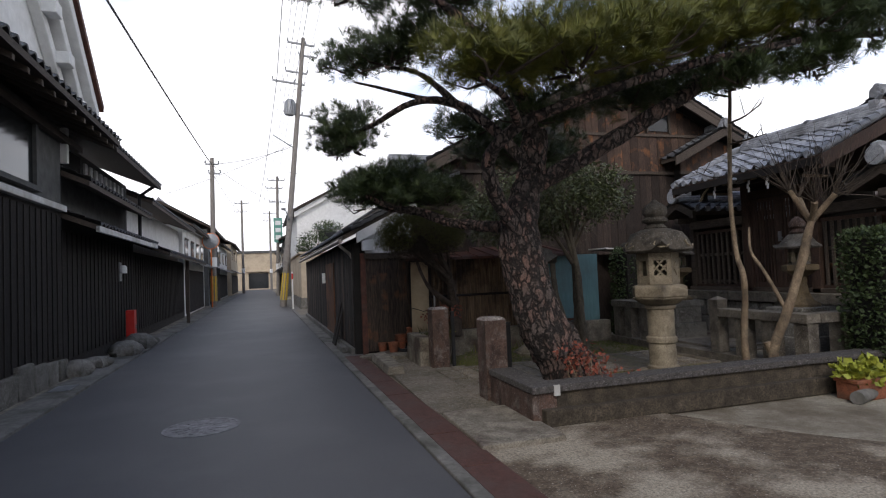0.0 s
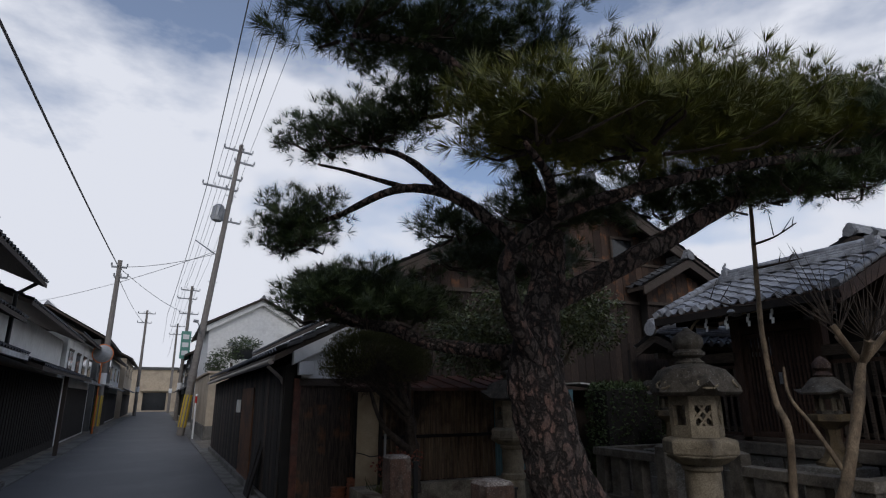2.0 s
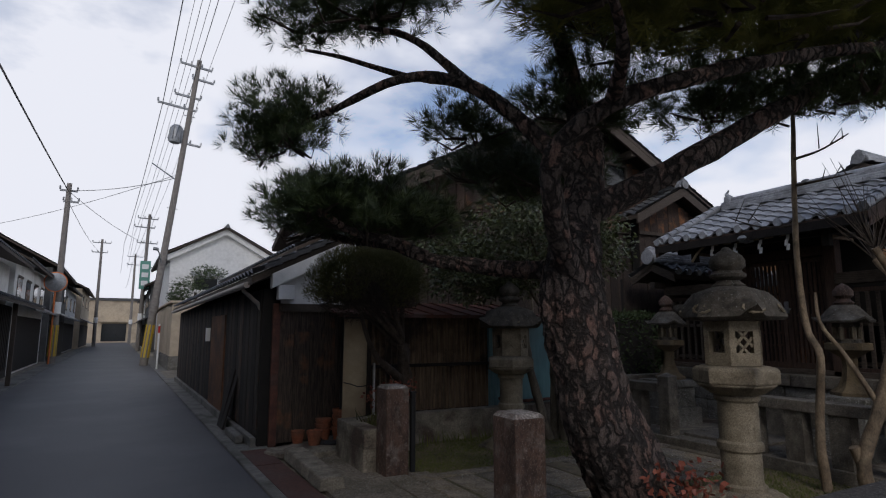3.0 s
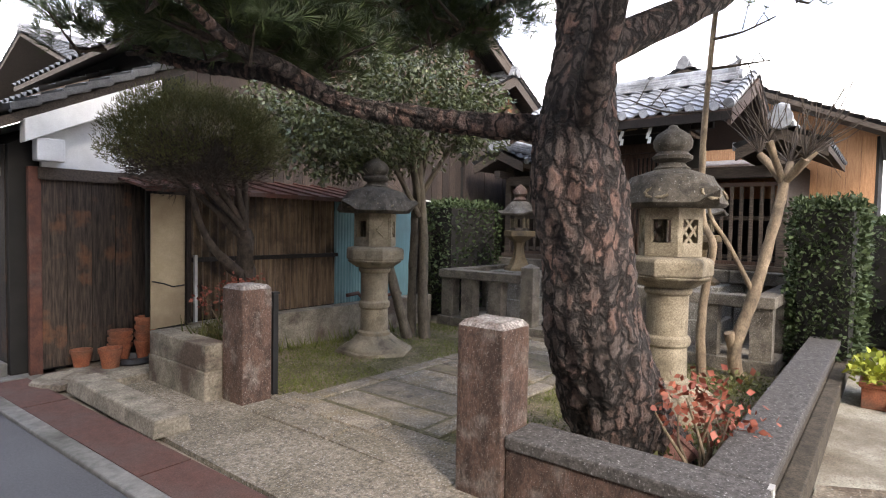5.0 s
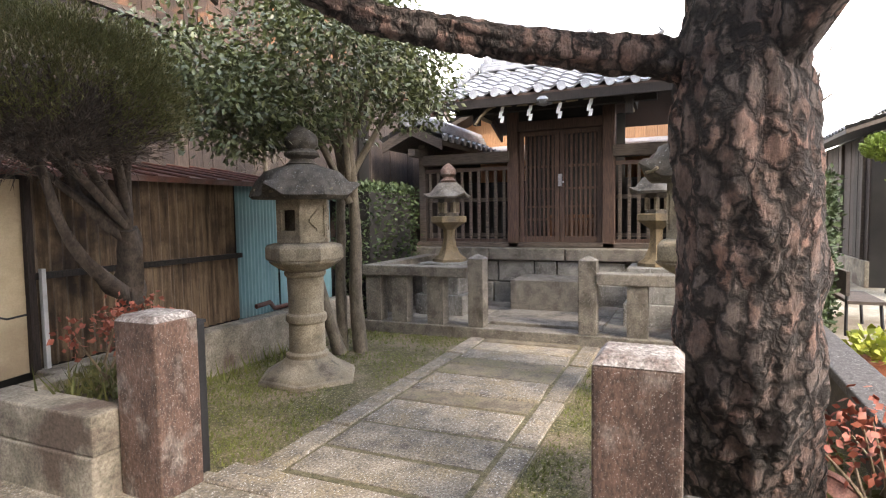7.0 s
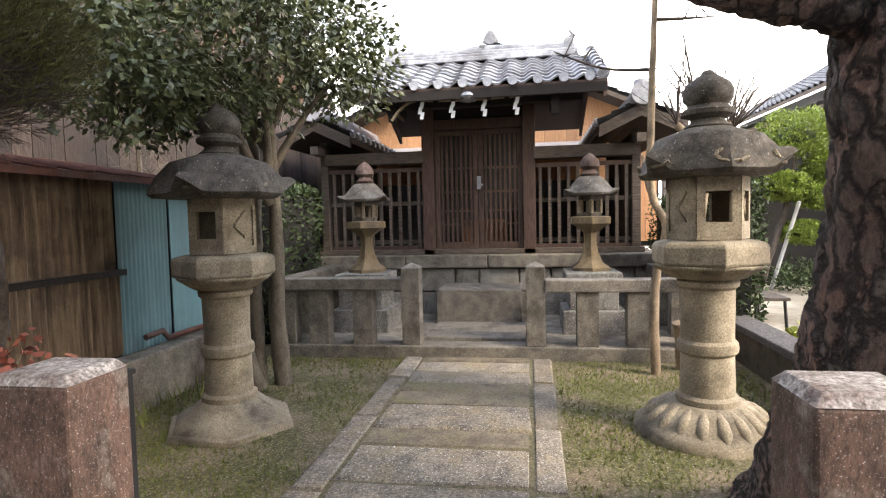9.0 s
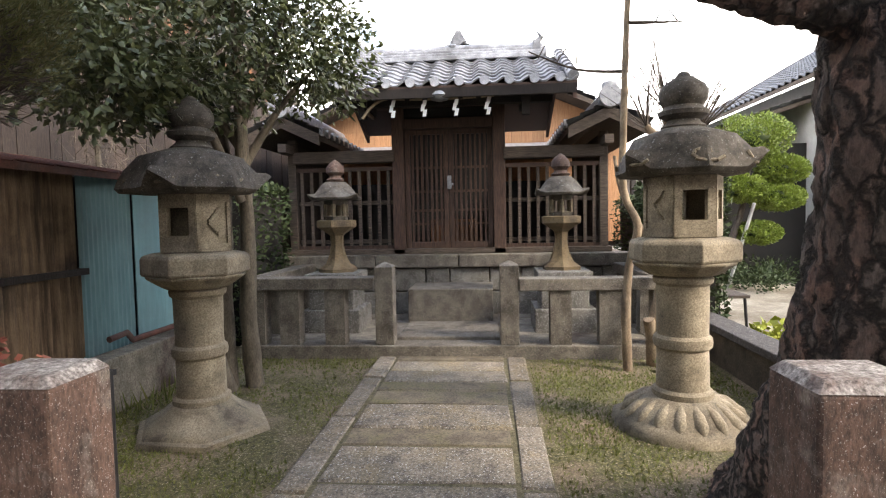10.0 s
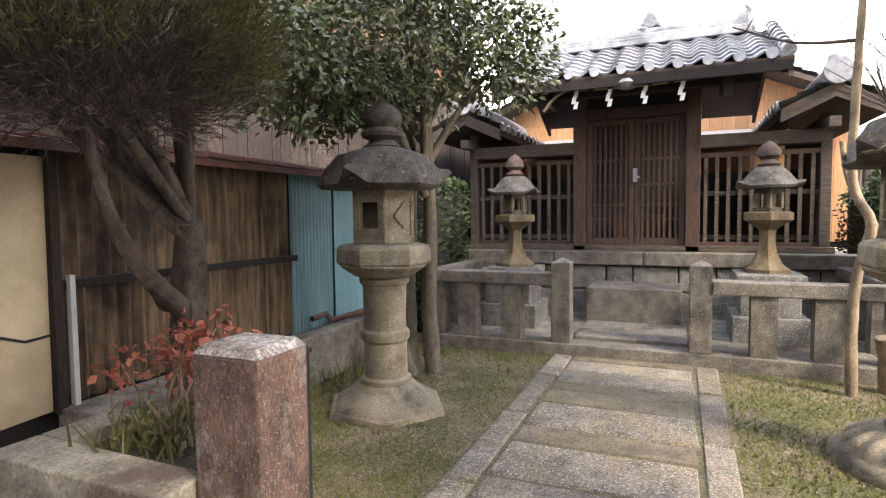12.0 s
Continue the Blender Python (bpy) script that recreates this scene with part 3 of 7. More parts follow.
lowwall = thing("low_wall", "low weathered concrete wall with dark speckled coping", "wall", kind="structure")
part("body", M().box(3.10, 4.78, -0.02, 3.38, 6.018, 0.33), REDGRAN, lowwall, "reddish stone wall beside the gate post", bevel=0.01)
part("coping", M().box(3.085, 4.74, 0.33, 3.40, 6.018, 0.405), WALLTOP, lowwall, bevel=0.012)
part("body", M().box(3.382, 4.80, -0.02, 8.0, 5.02, 0.33), WALLBROWN, lowwall, bevel=0.01)
part("plinth", M().box(3.20, 4.68, -0.02, 8.0, 4.798, 0.17), WALLBROWN, lowwall, bevel=0.012)
part("coping", M().box(3.402, 4.76, 0.33, 8.0, 5.05, 0.405), WALLTOP, lowwall, bevel=0.012)
part("coping", M().box(3.33, 4.735, 0.30, 3.398, 4.758, 0.41), WHITETIN, lowwall, "pale worn corner edge")

planterwall = thing("planter_wall", "low grey concrete planter wall beside the gate post", "wall", kind="structure")
part("body", M().box(2.90, 8.95, -0.02, 3.14, 10.02, 0.27), OLDCONC, planterwall, bevel=0.012)
part("upper", M().box(2.91, 8.95, 0.272, 3.14, 10.02, 0.50), OLDCONC, planterwall, bevel=0.012)
part("body", M().box(3.142, 9.82, -0.02, 3.5, 10.02, 0.5), OLDCONC, planterwall, bevel=0.01)
part("soil", M().box(3.142, 9.15, 0.0, 3.5, 9.818, 0.43), SOIL, planterwall)
part("body", M().box(3.502, 9.82, -0.02, 7.42, 10.0, 0.0), OLDCONC, planterwall)
basewall = thing("base_wall", "stained low concrete wall under the sheet fence", "wall", kind="structure")
part("body", M().box(4.002, 10.24, -0.02, 7.5, 10.46, 0.45), OLDCONC, basewall, bevel=0.012)
part("body", M().box(3.502, 9.84, -0.02, 4.0, 10.46, 0.45), OLDCONC, basewall, bevel=0.012)
tagged(part("kerb_block", M().prism([(2.23, 0.0), (2.52, 0.0), (2.50, 0.14), (2.25, 0.145)], "y", 8.42, 10.15), OLDCONC, bevel=0.02), "long rough granite block on the forecourt", "stone block")
tagged(part("flat_stone", M().lathe([(0.45, 0.0), (0.43, 0.07), (0.36, 0.09), (0.0, 0.095)], 13, 2.72, 10.45, 0.3, 0.3), OLDCONC, smooth=40), "pale flat concrete patch under the flower pots", "stone slab")
tagged(part("flat_stone", M().lathe([(0.3, 0.0), (0.28, 0.05), (0.22, 0.06), (0.0, 0.062)], 11, 2.35, 10.55, 0.3, 0.3), OLDCONC, smooth=40), "pale flat concrete patch under the flower pots", "stone slab")


# ---------------------------------------------------------------- stone lanterns
def tall_lantern(x, y, turn, lotus, sides, size, label):
    t = thing("stone_lantern", label, "stone lantern", pose(x, y, 0, 0, 0, turn) @ Matrix.Scale(size, 4), "tall stone lanterns")
    if lotus:
        base = M().lathe([(0.51, 0.0), (0.50, 0.06), (0.45, 0.085), (0.42, 0.11), (0.37, 0.16), (0.30, 0.21), (0.24, 0.235)], 24, 0, 0, 0, 0.05)
        petal = M().tube([(0.43, 0, 0.065), (0.39, 0, 0.115), (0.32, 0, 0.165), (0.25, 0, 0.205)], [0.025, 0.048, 0.048, 0.028], 10).mesh("petal", LANSTONE, 70)
        for k in range(18):
            part("petal", petal, None, t, at=pose(0, 0, 0, 0, 0, 20 * k))
    else:
        base = M().lathe([(0.50, 0.0), (0.49, 0.07), (0.42, 0.11), (0.33, 0.16), (0.27, 0.21), (0.24, 0.235)], 6, 0, 0, 0.5, 0.05)
        base.lathe([(0.55, -0.01), (0.54, 0.05), (0.5, 0.06)], 6, 0, 0, 0.5, 0.1)
    part("base", base, LANSTONE, t, "broad weathered base stone", smooth=65)
    r = 0.185
    shaft = [(r + 0.03, 0.235), (r + 0.03, 0.27), (r, 0.29), (r - 0.005, 0.55), (r + 0.018, 0.57), (r + 0.024, 0.60), (r + 0.018, 0.63), (r - 0.005, 0.65)]
    if not lotus:
        shaft += [(r - 0.008, 0.72)]
    shaft += [(r - 0.002, 0.98), (r + 0.02, 1.0), (r + 0.025, 1.03), (r + 0.005, 1.05)]
    shaft = [(a, 0.235 + (b - 0.235) * 1.098) for a, b in shaft]
    part("shaft", M().lathe(shaft, 28, 0, 0, 0, 0.03), LANSTONE, t, "round shaft with raised rings", smooth=35)
    plat = M().lathe([(0.24, 1.13), (0.30, 1.17), (0.36, 1.21), (0.365, 1.23)], 12, 0, 0, 0)
    plat.lathe([(0.385, 1.23), (0.395, 1.25), (0.395, 1.36), (0.375, 1.385), (0.30, 1.405)], 6, 0, 0, 0)
    part("platform", plat, LANSTONE, t, "hexagonal platform carved underneath", bevel=0.008)
    box = thing("firebox", "", "")
    box.parent = t
    R, z0, z1 = 0.285, 1.41, 1.84
    ap = R * math.cos(math.pi / 6)
    for k in range(6):
        a = 60 * k
        w = pose(0, 0, 0, 0, 0, a)
        face = sides[k % 3]
        half = R / 2 - 0.004
        panel = M()
        open_side = face != "carved"
        if open_side:
            panel.box(ap - 0.06, -half, z0, ap, -0.085, z1, w).box(ap - 0.06, 0.085, z0, ap, half, z1, w)
            panel.box(ap - 0.06, -0.085, z0, ap, 0.085, z0 + 0.12, w).box(ap - 0.06, -0.085, z1 - 0.10, ap, 0.085, z1, w)
            if face == "diamond":
                for s in (1, -1):
                    for q in (-0.05, 0.05):
                        panel.box(-0.004, -0.16, -0.012, 0.012, 0.16, 0.012, w @ pose(ap - 0.03, q, (z0 + z1) / 2 + 0.01, 50 * s))
        else:
            panel.box(ap - 0.06, -half, z0, ap - 0.012, half, z1, w)
            panel.box(ap - 0.012, -half, z0, ap, -half + 0.025, z1, w).box(ap - 0.012, half - 0.025, z0, ap, half, z1, w)
            panel.box(ap - 0.012, -half, z0, ap, half, z0 + 0.06, w).box(ap - 0.012, -half, z1 - 0.06, ap, half, z1, w)
            for q in range(7):
                b = q * 0.9
                panel.tube([w @ Vector((ap - 0.006, 0.04 * math.cos(b) * (1 - q * 0.08), z0 + 0.12 + q * 0.03)), w @ Vector((ap, 0.05 * math.cos(b + 0.9), z0 + 0.15 + q * 0.03))], [0.010, 0.009], 6)
        part("panel", panel, LANSTONE, box, "carved panel" if not open_side else "panel with a square window")
    part("core", M().lathe([(0.20, z0 - 0.002), (0.20, z0 + 0.05)], 6, 0, 0), LANDARK, box)
    cap = M()
    n, rows = 48, []
    for q, (rr, zz) in enumerate([(0.30, 1.842), (0.47, 1.85), (0.50, 1.88), (0.485, 1.93), (0.44, 2.02), (0.35, 2.12), (0.15, 2.19)]):
        for i in range(n):
            a = 2 * math.pi * i / n
            hexr = math.cos(math.pi / 6) / math.cos((a % (math.pi / 3)) - math.pi / 6)
            corner = max(0.0, math.cos(3 * a)) ** 8
            lift = corner * (0.10, 0.11, 0.09)[q - 1] if 1 <= q <= 3 else 0.0
            out = 1 + corner * (0.06, 0.10, 0.05)[q - 1] if 1 <= q <= 3 else 1.0
            rr2 = rr * (hexr if q < 5 else 1) * out * (1.0 if lotus else 1.07)
            rows.append((rr2 * math.cos(a), rr2 * math.sin(a), zz + lift))
    f = [(q * n + i, q * n + (i + 1) % n, (q + 1) * n + (i + 1) % n, (q + 1) * n + i) for q in range(6) for i in range(n)]
    f += [tuple(range(n - 1, -1, -1)), tuple(range(6 * n, 7 * n))]
    cap.add(rows, f)
    part("cap", cap, LANDARK, t, "blackened cap with upturned corners", smooth=50)
    for k in range(6):
        scroll = M()
        a = math.pi / 3 * k
        for q in range(9):
            b = q / 8 * 5.2
            rr = 0.04 + 0.012 * q
            p0 = Vector((0.475 - 0.008 * q, rr * math.cos(b) * 0.9, 1.95 + rr * math.sin(b) * 0.45 + 0.02))
            p1 = Vector((0.475 - 0.008 * q, rr * math.cos(b + 0.65) * 0.9, 1.95 + rr * math.sin(b + 0.65) * 0.45 + 0.02))
            w = pose(0, 0, 0, 0, 0, math.degrees(a)) @ pose(0.0, 0, 0)
            p0.x, p1.x = 0.462 - (p0.z - 1.93) * 0.62, 0.462 - (p1.z - 1.93) * 0.62
            scroll.tube([w @ p0, w @ p1], [0.014, 0.013], 5)
        part("scroll", scroll, LANSTONE, t, "carved scroll on the cap")
    fin = [(0.15, 2.18), (0.16, 2.20), (0.12, 2.23), (0.11, 2.25), (0.17, 2.28), (0.175, 2.31), (0.14, 2.335), (0.13, 2.35), (0.165, 2.39), (0.17, 2.45), (0.145, 2.50), (0.09, 2.54), (0.05, 2.565), (0.035, 2.59), (0.0, 2.60)]
    part("finial", M().lathe(fin, 20, 0, 0, 0, 0.03), LANDARK, t, "onion-shaped dark finial", smooth=40)
    return t


tall_lantern(5.53, 5.89, 120, True, ("carved", "window", "diamond"), 0.96, "tall weathered stone lantern on a lotus base, dark cap")
tall_lantern(5.33, 9.36, 180, False, ("window", "carved", "diamond"), 0.93, "tall weathered stone lantern with pale shaft and dark cap")


def small_lantern(x, y):
    t = thing("small_stone_lantern", "small weathered stone lantern on a flared foot behind the stone fence", "stone lantern", pose(x, y, 0), "small stone lanterns")
    part("pedestal", M().box(-0.42, -0.36, 0.0, 0.3, 0.36, 0.42).box(-0.36, -0.28, 0.42, 0.26, 0.28, 0.74).box(-0.40, -0.32, 0.74, 0.3, 0.32, 0.86), BASESTONE, t, "stacked square pedestal stones", bevel=0.012)
    part("foot", M().lathe([(0.25, 0.86), (0.25, 0.90), (0.16, 0.96), (0.105, 1.08), (0.08, 1.22), (0.09, 1.32), (0.12, 1.35)], 6, 0, 0, 0, 0.03), FOOTSTONE, t, "flared foot", smooth=35)
    part("platform", M().lathe([(0.13, 1.35), (0.20, 1.40), (0.26, 1.43), (0.26, 1.51), (0.22, 1.52)], 6, 0, 0), FOOTSTONE, t, bevel=0.006)
    fb = part("firebox", M().lathe([(0.15, 1.52), (0.15, 1.57)], 6, 0, 0), LANDARK, t, "open six-sided firebox", bevel=0.004)
    part("top_ring", M().lathe([(0.15, 1.71), (0.15, 1.77)], 6, 0, 0), LANDARK, fb)
    for k in range(6):
        a = math.pi / 3 * k
        part("corner_post", M().tube([(0.13 * math.cos(a), 0.13 * math.sin(a), 1.56), (0.13 * math.cos(a), 0.13 * math.sin(a), 1.72)], [0.03, 0.03], 6), LANSTONE, fb)
    cap, n = M(), 36
    rows = []
    prof = [(0.17, 1.772), (0.31, 1.775), (0.32, 1.80), (0.26, 1.85), (0.19, 1.94), (0.13, 2.0)]
    for q, (rr, zz) in enumerate(prof):
        for i in range(n):
            a = 2 * math.pi * i / n
            c = max(0.0, math.cos(3 * a)) ** 6
            k = 1 + c * (0.16 if q in (1, 2) else 0.05)
            rows.append((rr * k * math.cos(a), rr * k * math.sin(a), zz + c * (0.05 if q in (1, 2) else 0)))
    f = [(q * n + i, q * n + (i + 1) % n, (q + 1) * n + (i + 1) % n, (q + 1) * n + i) for q in range(5) for i in range(n)]
    f += [tuple(range(n - 1, -1, -1)), tuple(range(5 * n, 6 * n))]
    part("cap", cap.add(rows, f), LANDARK, t, "mushroom-shaped cap with upturned points", smooth=50)
    part("finial", M().lathe([(0.10, 2.0), (0.12, 2.03), (0.08, 2.06), (0.075, 2.08), (0.115, 2.12), (0.115, 2.18), (0.07, 2.24), (0.0, 2.29)], 16, 0, 0), REDGRAN, t, "bud-shaped finial", smooth=40)


small_lantern(8.5, 9.2)
small_lantern(8.5, 6.37)


# ---------------------------------------------------------------- stone fence, podium, steps
fence = thing("stone_fence", "low granite balustrade with square posts and rails", "fence")
part("base", M().box(7.36, 5.30, -0.02, 7.66, 10.02, 0.15), GRANITE, fence, bevel=0.012)
part("base", M().box(7.662, 9.80, -0.02, 9.45, 10.02, 0.15), GRANITE, fence, bevel=0.012)
part("base", M().box(7.662, 5.30, -0.02, 9.45, 5.52, 0.15), GRANITE, fence, bevel=0.012)
for y in (8.40, 7.05):
    post = part("post", M().box(7.40, y - 0.10, 0.15, 7.60, y + 0.10, 1.0), GRANITE, fence, bevel=0.01)
    part("cap", M().add([(7.40, y - 0.10, 1.0), (7.60, y - 0.10, 1.0), (7.60, y + 0.10, 1.0), (7.40, y + 0.10, 1.0), (7.5, y, 1.055)], [(0, 1, 4), (1, 2, 4), (2, 3, 4), (3, 0, 4)]), GRANITE, post)
part("rail", M().box(7.38, 8.502, 0.76, 7.62, 10.0, 0.89), GRANITE, fence, bevel=0.012)
part("rail", M().box(7.38, 5.32, 0.73, 7.62, 6.948, 0.86), GRANITE, fence, bevel=0.012)
part("rail", M().box(7.622, 9.78, 0.76, 9.45, 10.0, 0.89), GRANITE, fence, bevel=0.012)
part("rail", M().box(7.622, 5.32, 0.73, 9.45, 5.54, 0.86), GRANITE, fence, bevel=0.012)
bal = M().box(-0.09, -0.11, 0.15, 0.09, 0.11, 0.76).mesh("baluster", GRANITE)
for y in (9.85, 9.46, 8.95):
    part("baluster", bal, None, fence, at=pose(7.5, y, 0))
balr = M().box(-0.09, -0.11, 0.15, 0.09, 0.11, 0.73).mesh("baluster", GRANITE)
for y in (6.51, 6.0, 5.45):
    part("baluster", balr, None, fence, at=pose(7.5, y, 0))
for x in (8.1, 8.7, 9.3):
    part("baluster", bal, None, fence, at=pose(x, 9.89, 0))
    part("baluster", balr, None, fence, at=pose(x, 5.43, 0))
sheet("inner_ground", [(7.66, 5.52), (9.5, 5.52), (9.5, 9.8), (7.66, 9.8)], 0.14, 0.16, OLDCONC, "grey earth behind the stone fence", "soil")

steps = thing("stone_steps", "granite slab and one tall block step up to the shrine gate", "steps", kind="structure")
part("step", M().box(7.66, 7.16, 0.0, 8.62, 8.30, 0.19), GRANITE, steps, bevel=0.012)
part("side_slab", M().box(7.664, 8.302, 0.0, 9.4, 8.52, 0.16), GRANITE, steps, bevel=0.012)
part("side_slab", M().box(7.664, 6.92, 0.0, 9.4, 7.158, 0.16), GRANITE, steps, bevel=0.012)
part("step", M().box(8.622, 7.22, 0.0, 9.42, 8.32, 0.60), GRANITE, steps, bevel=0.012)

podium = thing("podium", "rough stone podium under the wooden shrine gate", "podium", kind="structure")
rb = random.Random(8)
part("core", M().box(9.56, 5.3, -0.02, 16.0, 10.5, 0.98), OLDCONC, podium)
y = 5.3
while y < 10.45:
    w = rb.uniform(0.35, 0.75)
    y1 = min(y + w, 10.5)
    part("stone", M().box(9.44 + rb.uniform(-0.02, 0.02), y + 0.008, 0.02, 9.6, y1 - 0.008, 0.46), BASESTONE, podium, bevel=0.015)
    y = y1
y = 5.3
while y < 10.45:
    w = rb.uniform(0.3, 0.6)
    y1 = min(y + w, 10.5)
    part("stone", M().box(9.45 + rb.uniform(-0.02, 0.02), y + 0.008, 0.475, 9.6, y1 - 0.008, 0.80), BASESTONE, podium, bevel=0.015)
    y = y1
for a, b in ((5.25, 6.2), (6.2, 7.7), (7.7, 8.9), (8.9, 10.55)):
    part("coping", M().box(9.40, a + 0.006, 0.815, 9.75, b - 0.006, 0.995), GRANITE, podium, bevel=0.015)


# ---------------------------------------------------------------- tiled roofs
def tile_shape(w, d):
    """One pantile: a wave across, thicker at its lower edge."""
    n = 7
    v, f = [], []
    for row, (yy, up) in enumerate(((0.0, 0.030), (d * 1.12, 0.0))):
        for i in range(n + 1):
            u = i / n
            h = 0.030 * math.cos(2 * math.pi * (u - 0.12)) + (0.012 if u > 0.85 or u < 0.05 else 0)
            v.append((u * w * 1.04, yy, h + up))
    for i in range(n + 1):
        v.append((v[i][0], 0.0, v[i][2] - 0.026))
    for i in range(n):
        f.append((i, i + 1, n + 2 + i, n + 1 + i))
        f.append((2 * n + 2 + i, 2 * n + 3 + i, i + 1, i))
    return v, f


def slope_frame(eave_start, along, up):
    """A frame with x along the eave, y up the slope."""
    a = Vector(along).normalized()
    u = Vector(up).normalized()
    m = Matrix((a, u, a.cross(u))).transposed().to_4x4()
    return Matrix.Translation(eave_start) @ m


def tiled(parent, fr, width, length, w=0.27, d=0.235, single=False, mat=None, sag=0.0):
    """Courses of tiles on a slope; single: one object a tile."""
    nc, nr = max(1, round(width / w)), max(1, round(length / d))
    w, d = width / nc, length / nr
    tv, tf = tile_shape(w, d)
    if single:
        me = M().add(tv, tf).mesh("tile", mat or TILE, 60)
        for r in range(nr):
            for c in range(nc):
                part("tile", me, None, parent, at=fr @ pose(c * w, r * d, 0.02 - sag * math.sin(math.pi * r / nr)))
        return
    mm = M()
    for r in range(nr):
        for c in range(nc):
            o = Vector((c * w, r * d, 0.02))
            mm.add([fr @ (Vector(p) + o) for p in tv], tf)
    ob = part("tiles", mm, mat or TILES, parent, "grey pantiles", smooth=60)
    tagged(ob, kind="stuff")


def gable_roof(parent, x0, x1, y0, y1, axis, ze, zr, single=False, mat=None, thick=0.09, at=None, ends=True, inset=0.0, w=0.27):
    """A gable roof over a rectangle; axis: the way the ridge runs."""
    base = at or Matrix.Identity(4)
    if axis == "y":
        xm = (x0 + x1) / 2
        fa = slope_frame((x0, y1, ze), (0, -1, 0), (xm - x0, 0, zr - ze))
        fb = slope_frame((x1, y0, ze), (0, 1, 0), (xm - x1, 0, zr - ze))
        ln, wd = math.hypot(xm - x0, zr - ze), y1 - y0
        deck = M().prism([(x0, ze - thick), (xm, zr - thick), (x1, ze - thick), (x1, ze), (xm, zr), (x0, ze)], "y", y0 + 0.01, y1 - 0.01)
        ridge = [(xm, y0 - 0.02 + inset, zr), (xm, y1 + 0.02 - inset, zr)]
    else:
        ym = (y0 + y1) / 2
        fa = slope_frame((x0, y0, ze), (1, 0, 0), (0, ym - y0, zr - ze))
        fb = slope_frame((x1, y1, ze), (-1, 0, 0), (0, ym - y1, zr - ze))
        ln, wd = math.hypot(ym - y0, zr - ze), x1 - x0
        deck = M().prism([(y0, ze - thick), (ym, zr - thick), (y1, ze - thick), (y1, ze), (ym, zr), (y0, ze)], "x", x0 + 0.01, x1 - 0.01)
        ridge = [(x0 - 0.02, ym, zr), (x1 + 0.02, ym, zr)]
    part("roof_deck", deck, BEAMWD if not single else LATTICE, parent, at=at)
    tiled(parent, base @ fa, wd, ln, w, single=single, mat=mat)
    tiled(parent, base @ fb, wd, ln, single=False, mat=mat if mat else (TILES if not single else TILE))
    rm = M()
    (ax, ay, az), (bx, by, bz) = ridge
    for k, (hw, z0, z1) in enumerate(((0.16, 0.0, 0.07), (0.13, 0.074, 0.12), (0.10, 0.124, 0.17))):
        if axis == "y":
            rm.box(ax - hw, ay, az + z0, ax + hw, by, az + z1)
        else:
            rm.box(ax, ay - hw, az + z0, bx, ay + hw, az + z1)
    part("ridge", rm, TILE, parent, "stacked ridge tiles", bevel=0.012, at=at)
    part("ridge_cap", M().tube([(ax, ay, az + 0.19), (bx, by, bz + 0.19)], [0.07, 0.07], 10), TILE, parent, smooth=50, at=at)
    if ends:
        for (px, py, pz) in ridge:
            part("ridge_end", M().tube([(px - (0.0 if axis == "y" else 0.05), py - (0.05 if axis == "y" else 0), pz + 0.08), (px + (0.0 if axis == "y" else 0.05), py + (0.05 if axis == "y" else 0), pz + 0.08)], [0.115, 0.115], 14), TILE, parent, "rounded ridge-end tile", smooth=40, at=at)


# ---------------------------------------------------------------- shrine gate
gate = thing("shrine_gate", "roofed wooden shrine gate with slatted double doors and tiled roof", "gate")
GX = 9.75


def bars(parent, y0, y1, z0, z1, n, x=GX, t=0.035, w=0.035, mat=LATTICE):
    me = M().box(-t / 2, -w / 2, z0, t / 2, w / 2, z1).mesh("bar", mat)
    for k in range(n):
        part("bar", me, None, parent, at=pose(x, y0 + (k + 0.5) * (y1 - y0) / n, 0))


for y in (8.58, 7.10):
    part("pillar", M().box(GX - 0.09, y - 0.09, 0.995, GX + 0.09, y + 0.09, 3.35), LATTICE, gate, "main gate pillar", bevel=0.012)
for y in (10.19, 5.61):
    part("pillar", M().box(GX - 0.06, y - 0.06, 0.995, GX + 0.06, y + 0.06, 2.72), BEAMWD, gate, "grey end pillar", bevel=0.01)
part("sill", M().box(GX - 0.09, 5.5, 0.997, GX + 0.09, 10.3, 1.075), BEAMWD, gate, "weathered ground sill", bevel=0.01)
part("lintel", M().box(GX - 0.08, 7.19, 2.83, GX + 0.08, 8.49, 2.98), LATTICE, gate, "dark lintel over the doors", bevel=0.01)
part("lintel", M().box(GX - 0.10, 6.7, 3.14, GX + 0.10, 8.98, 3.32), LATTICE, gate, bevel=0.01)
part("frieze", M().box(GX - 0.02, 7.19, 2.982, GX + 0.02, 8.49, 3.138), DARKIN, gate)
for y0, y1 in ((5.67, 7.01), (8.67, 10.13)):
    part("beam", M().box(GX - 0.13, y0 - 0.04, 2.36, GX + 0.10, y1 + 0.03, 2.53), BEAMWD, gate, "grey beam over the lattice wing", bevel=0.01)
    wing = part("wing", M().box(GX - 0.03, y0, 2.24, GX + 0.03, y1, 2.30), LATTICE, gate, "lattice wing beside the doors")
    part("bottom_rail", M().box(GX - 0.03, y0, 1.078, GX + 0.03, y1, 1.13), LATTICE, wing)
    bars(wing, y0, y1, 1.13, 2.24, 10, t=0.04, w=0.045, mat=BEAMWD)
    for z in (1.16, 1.74):
        part("cross_rail", M().box(GX + 0.022, y0, z, GX + 0.05, y1, z + 0.06), BEAMWD, wing)
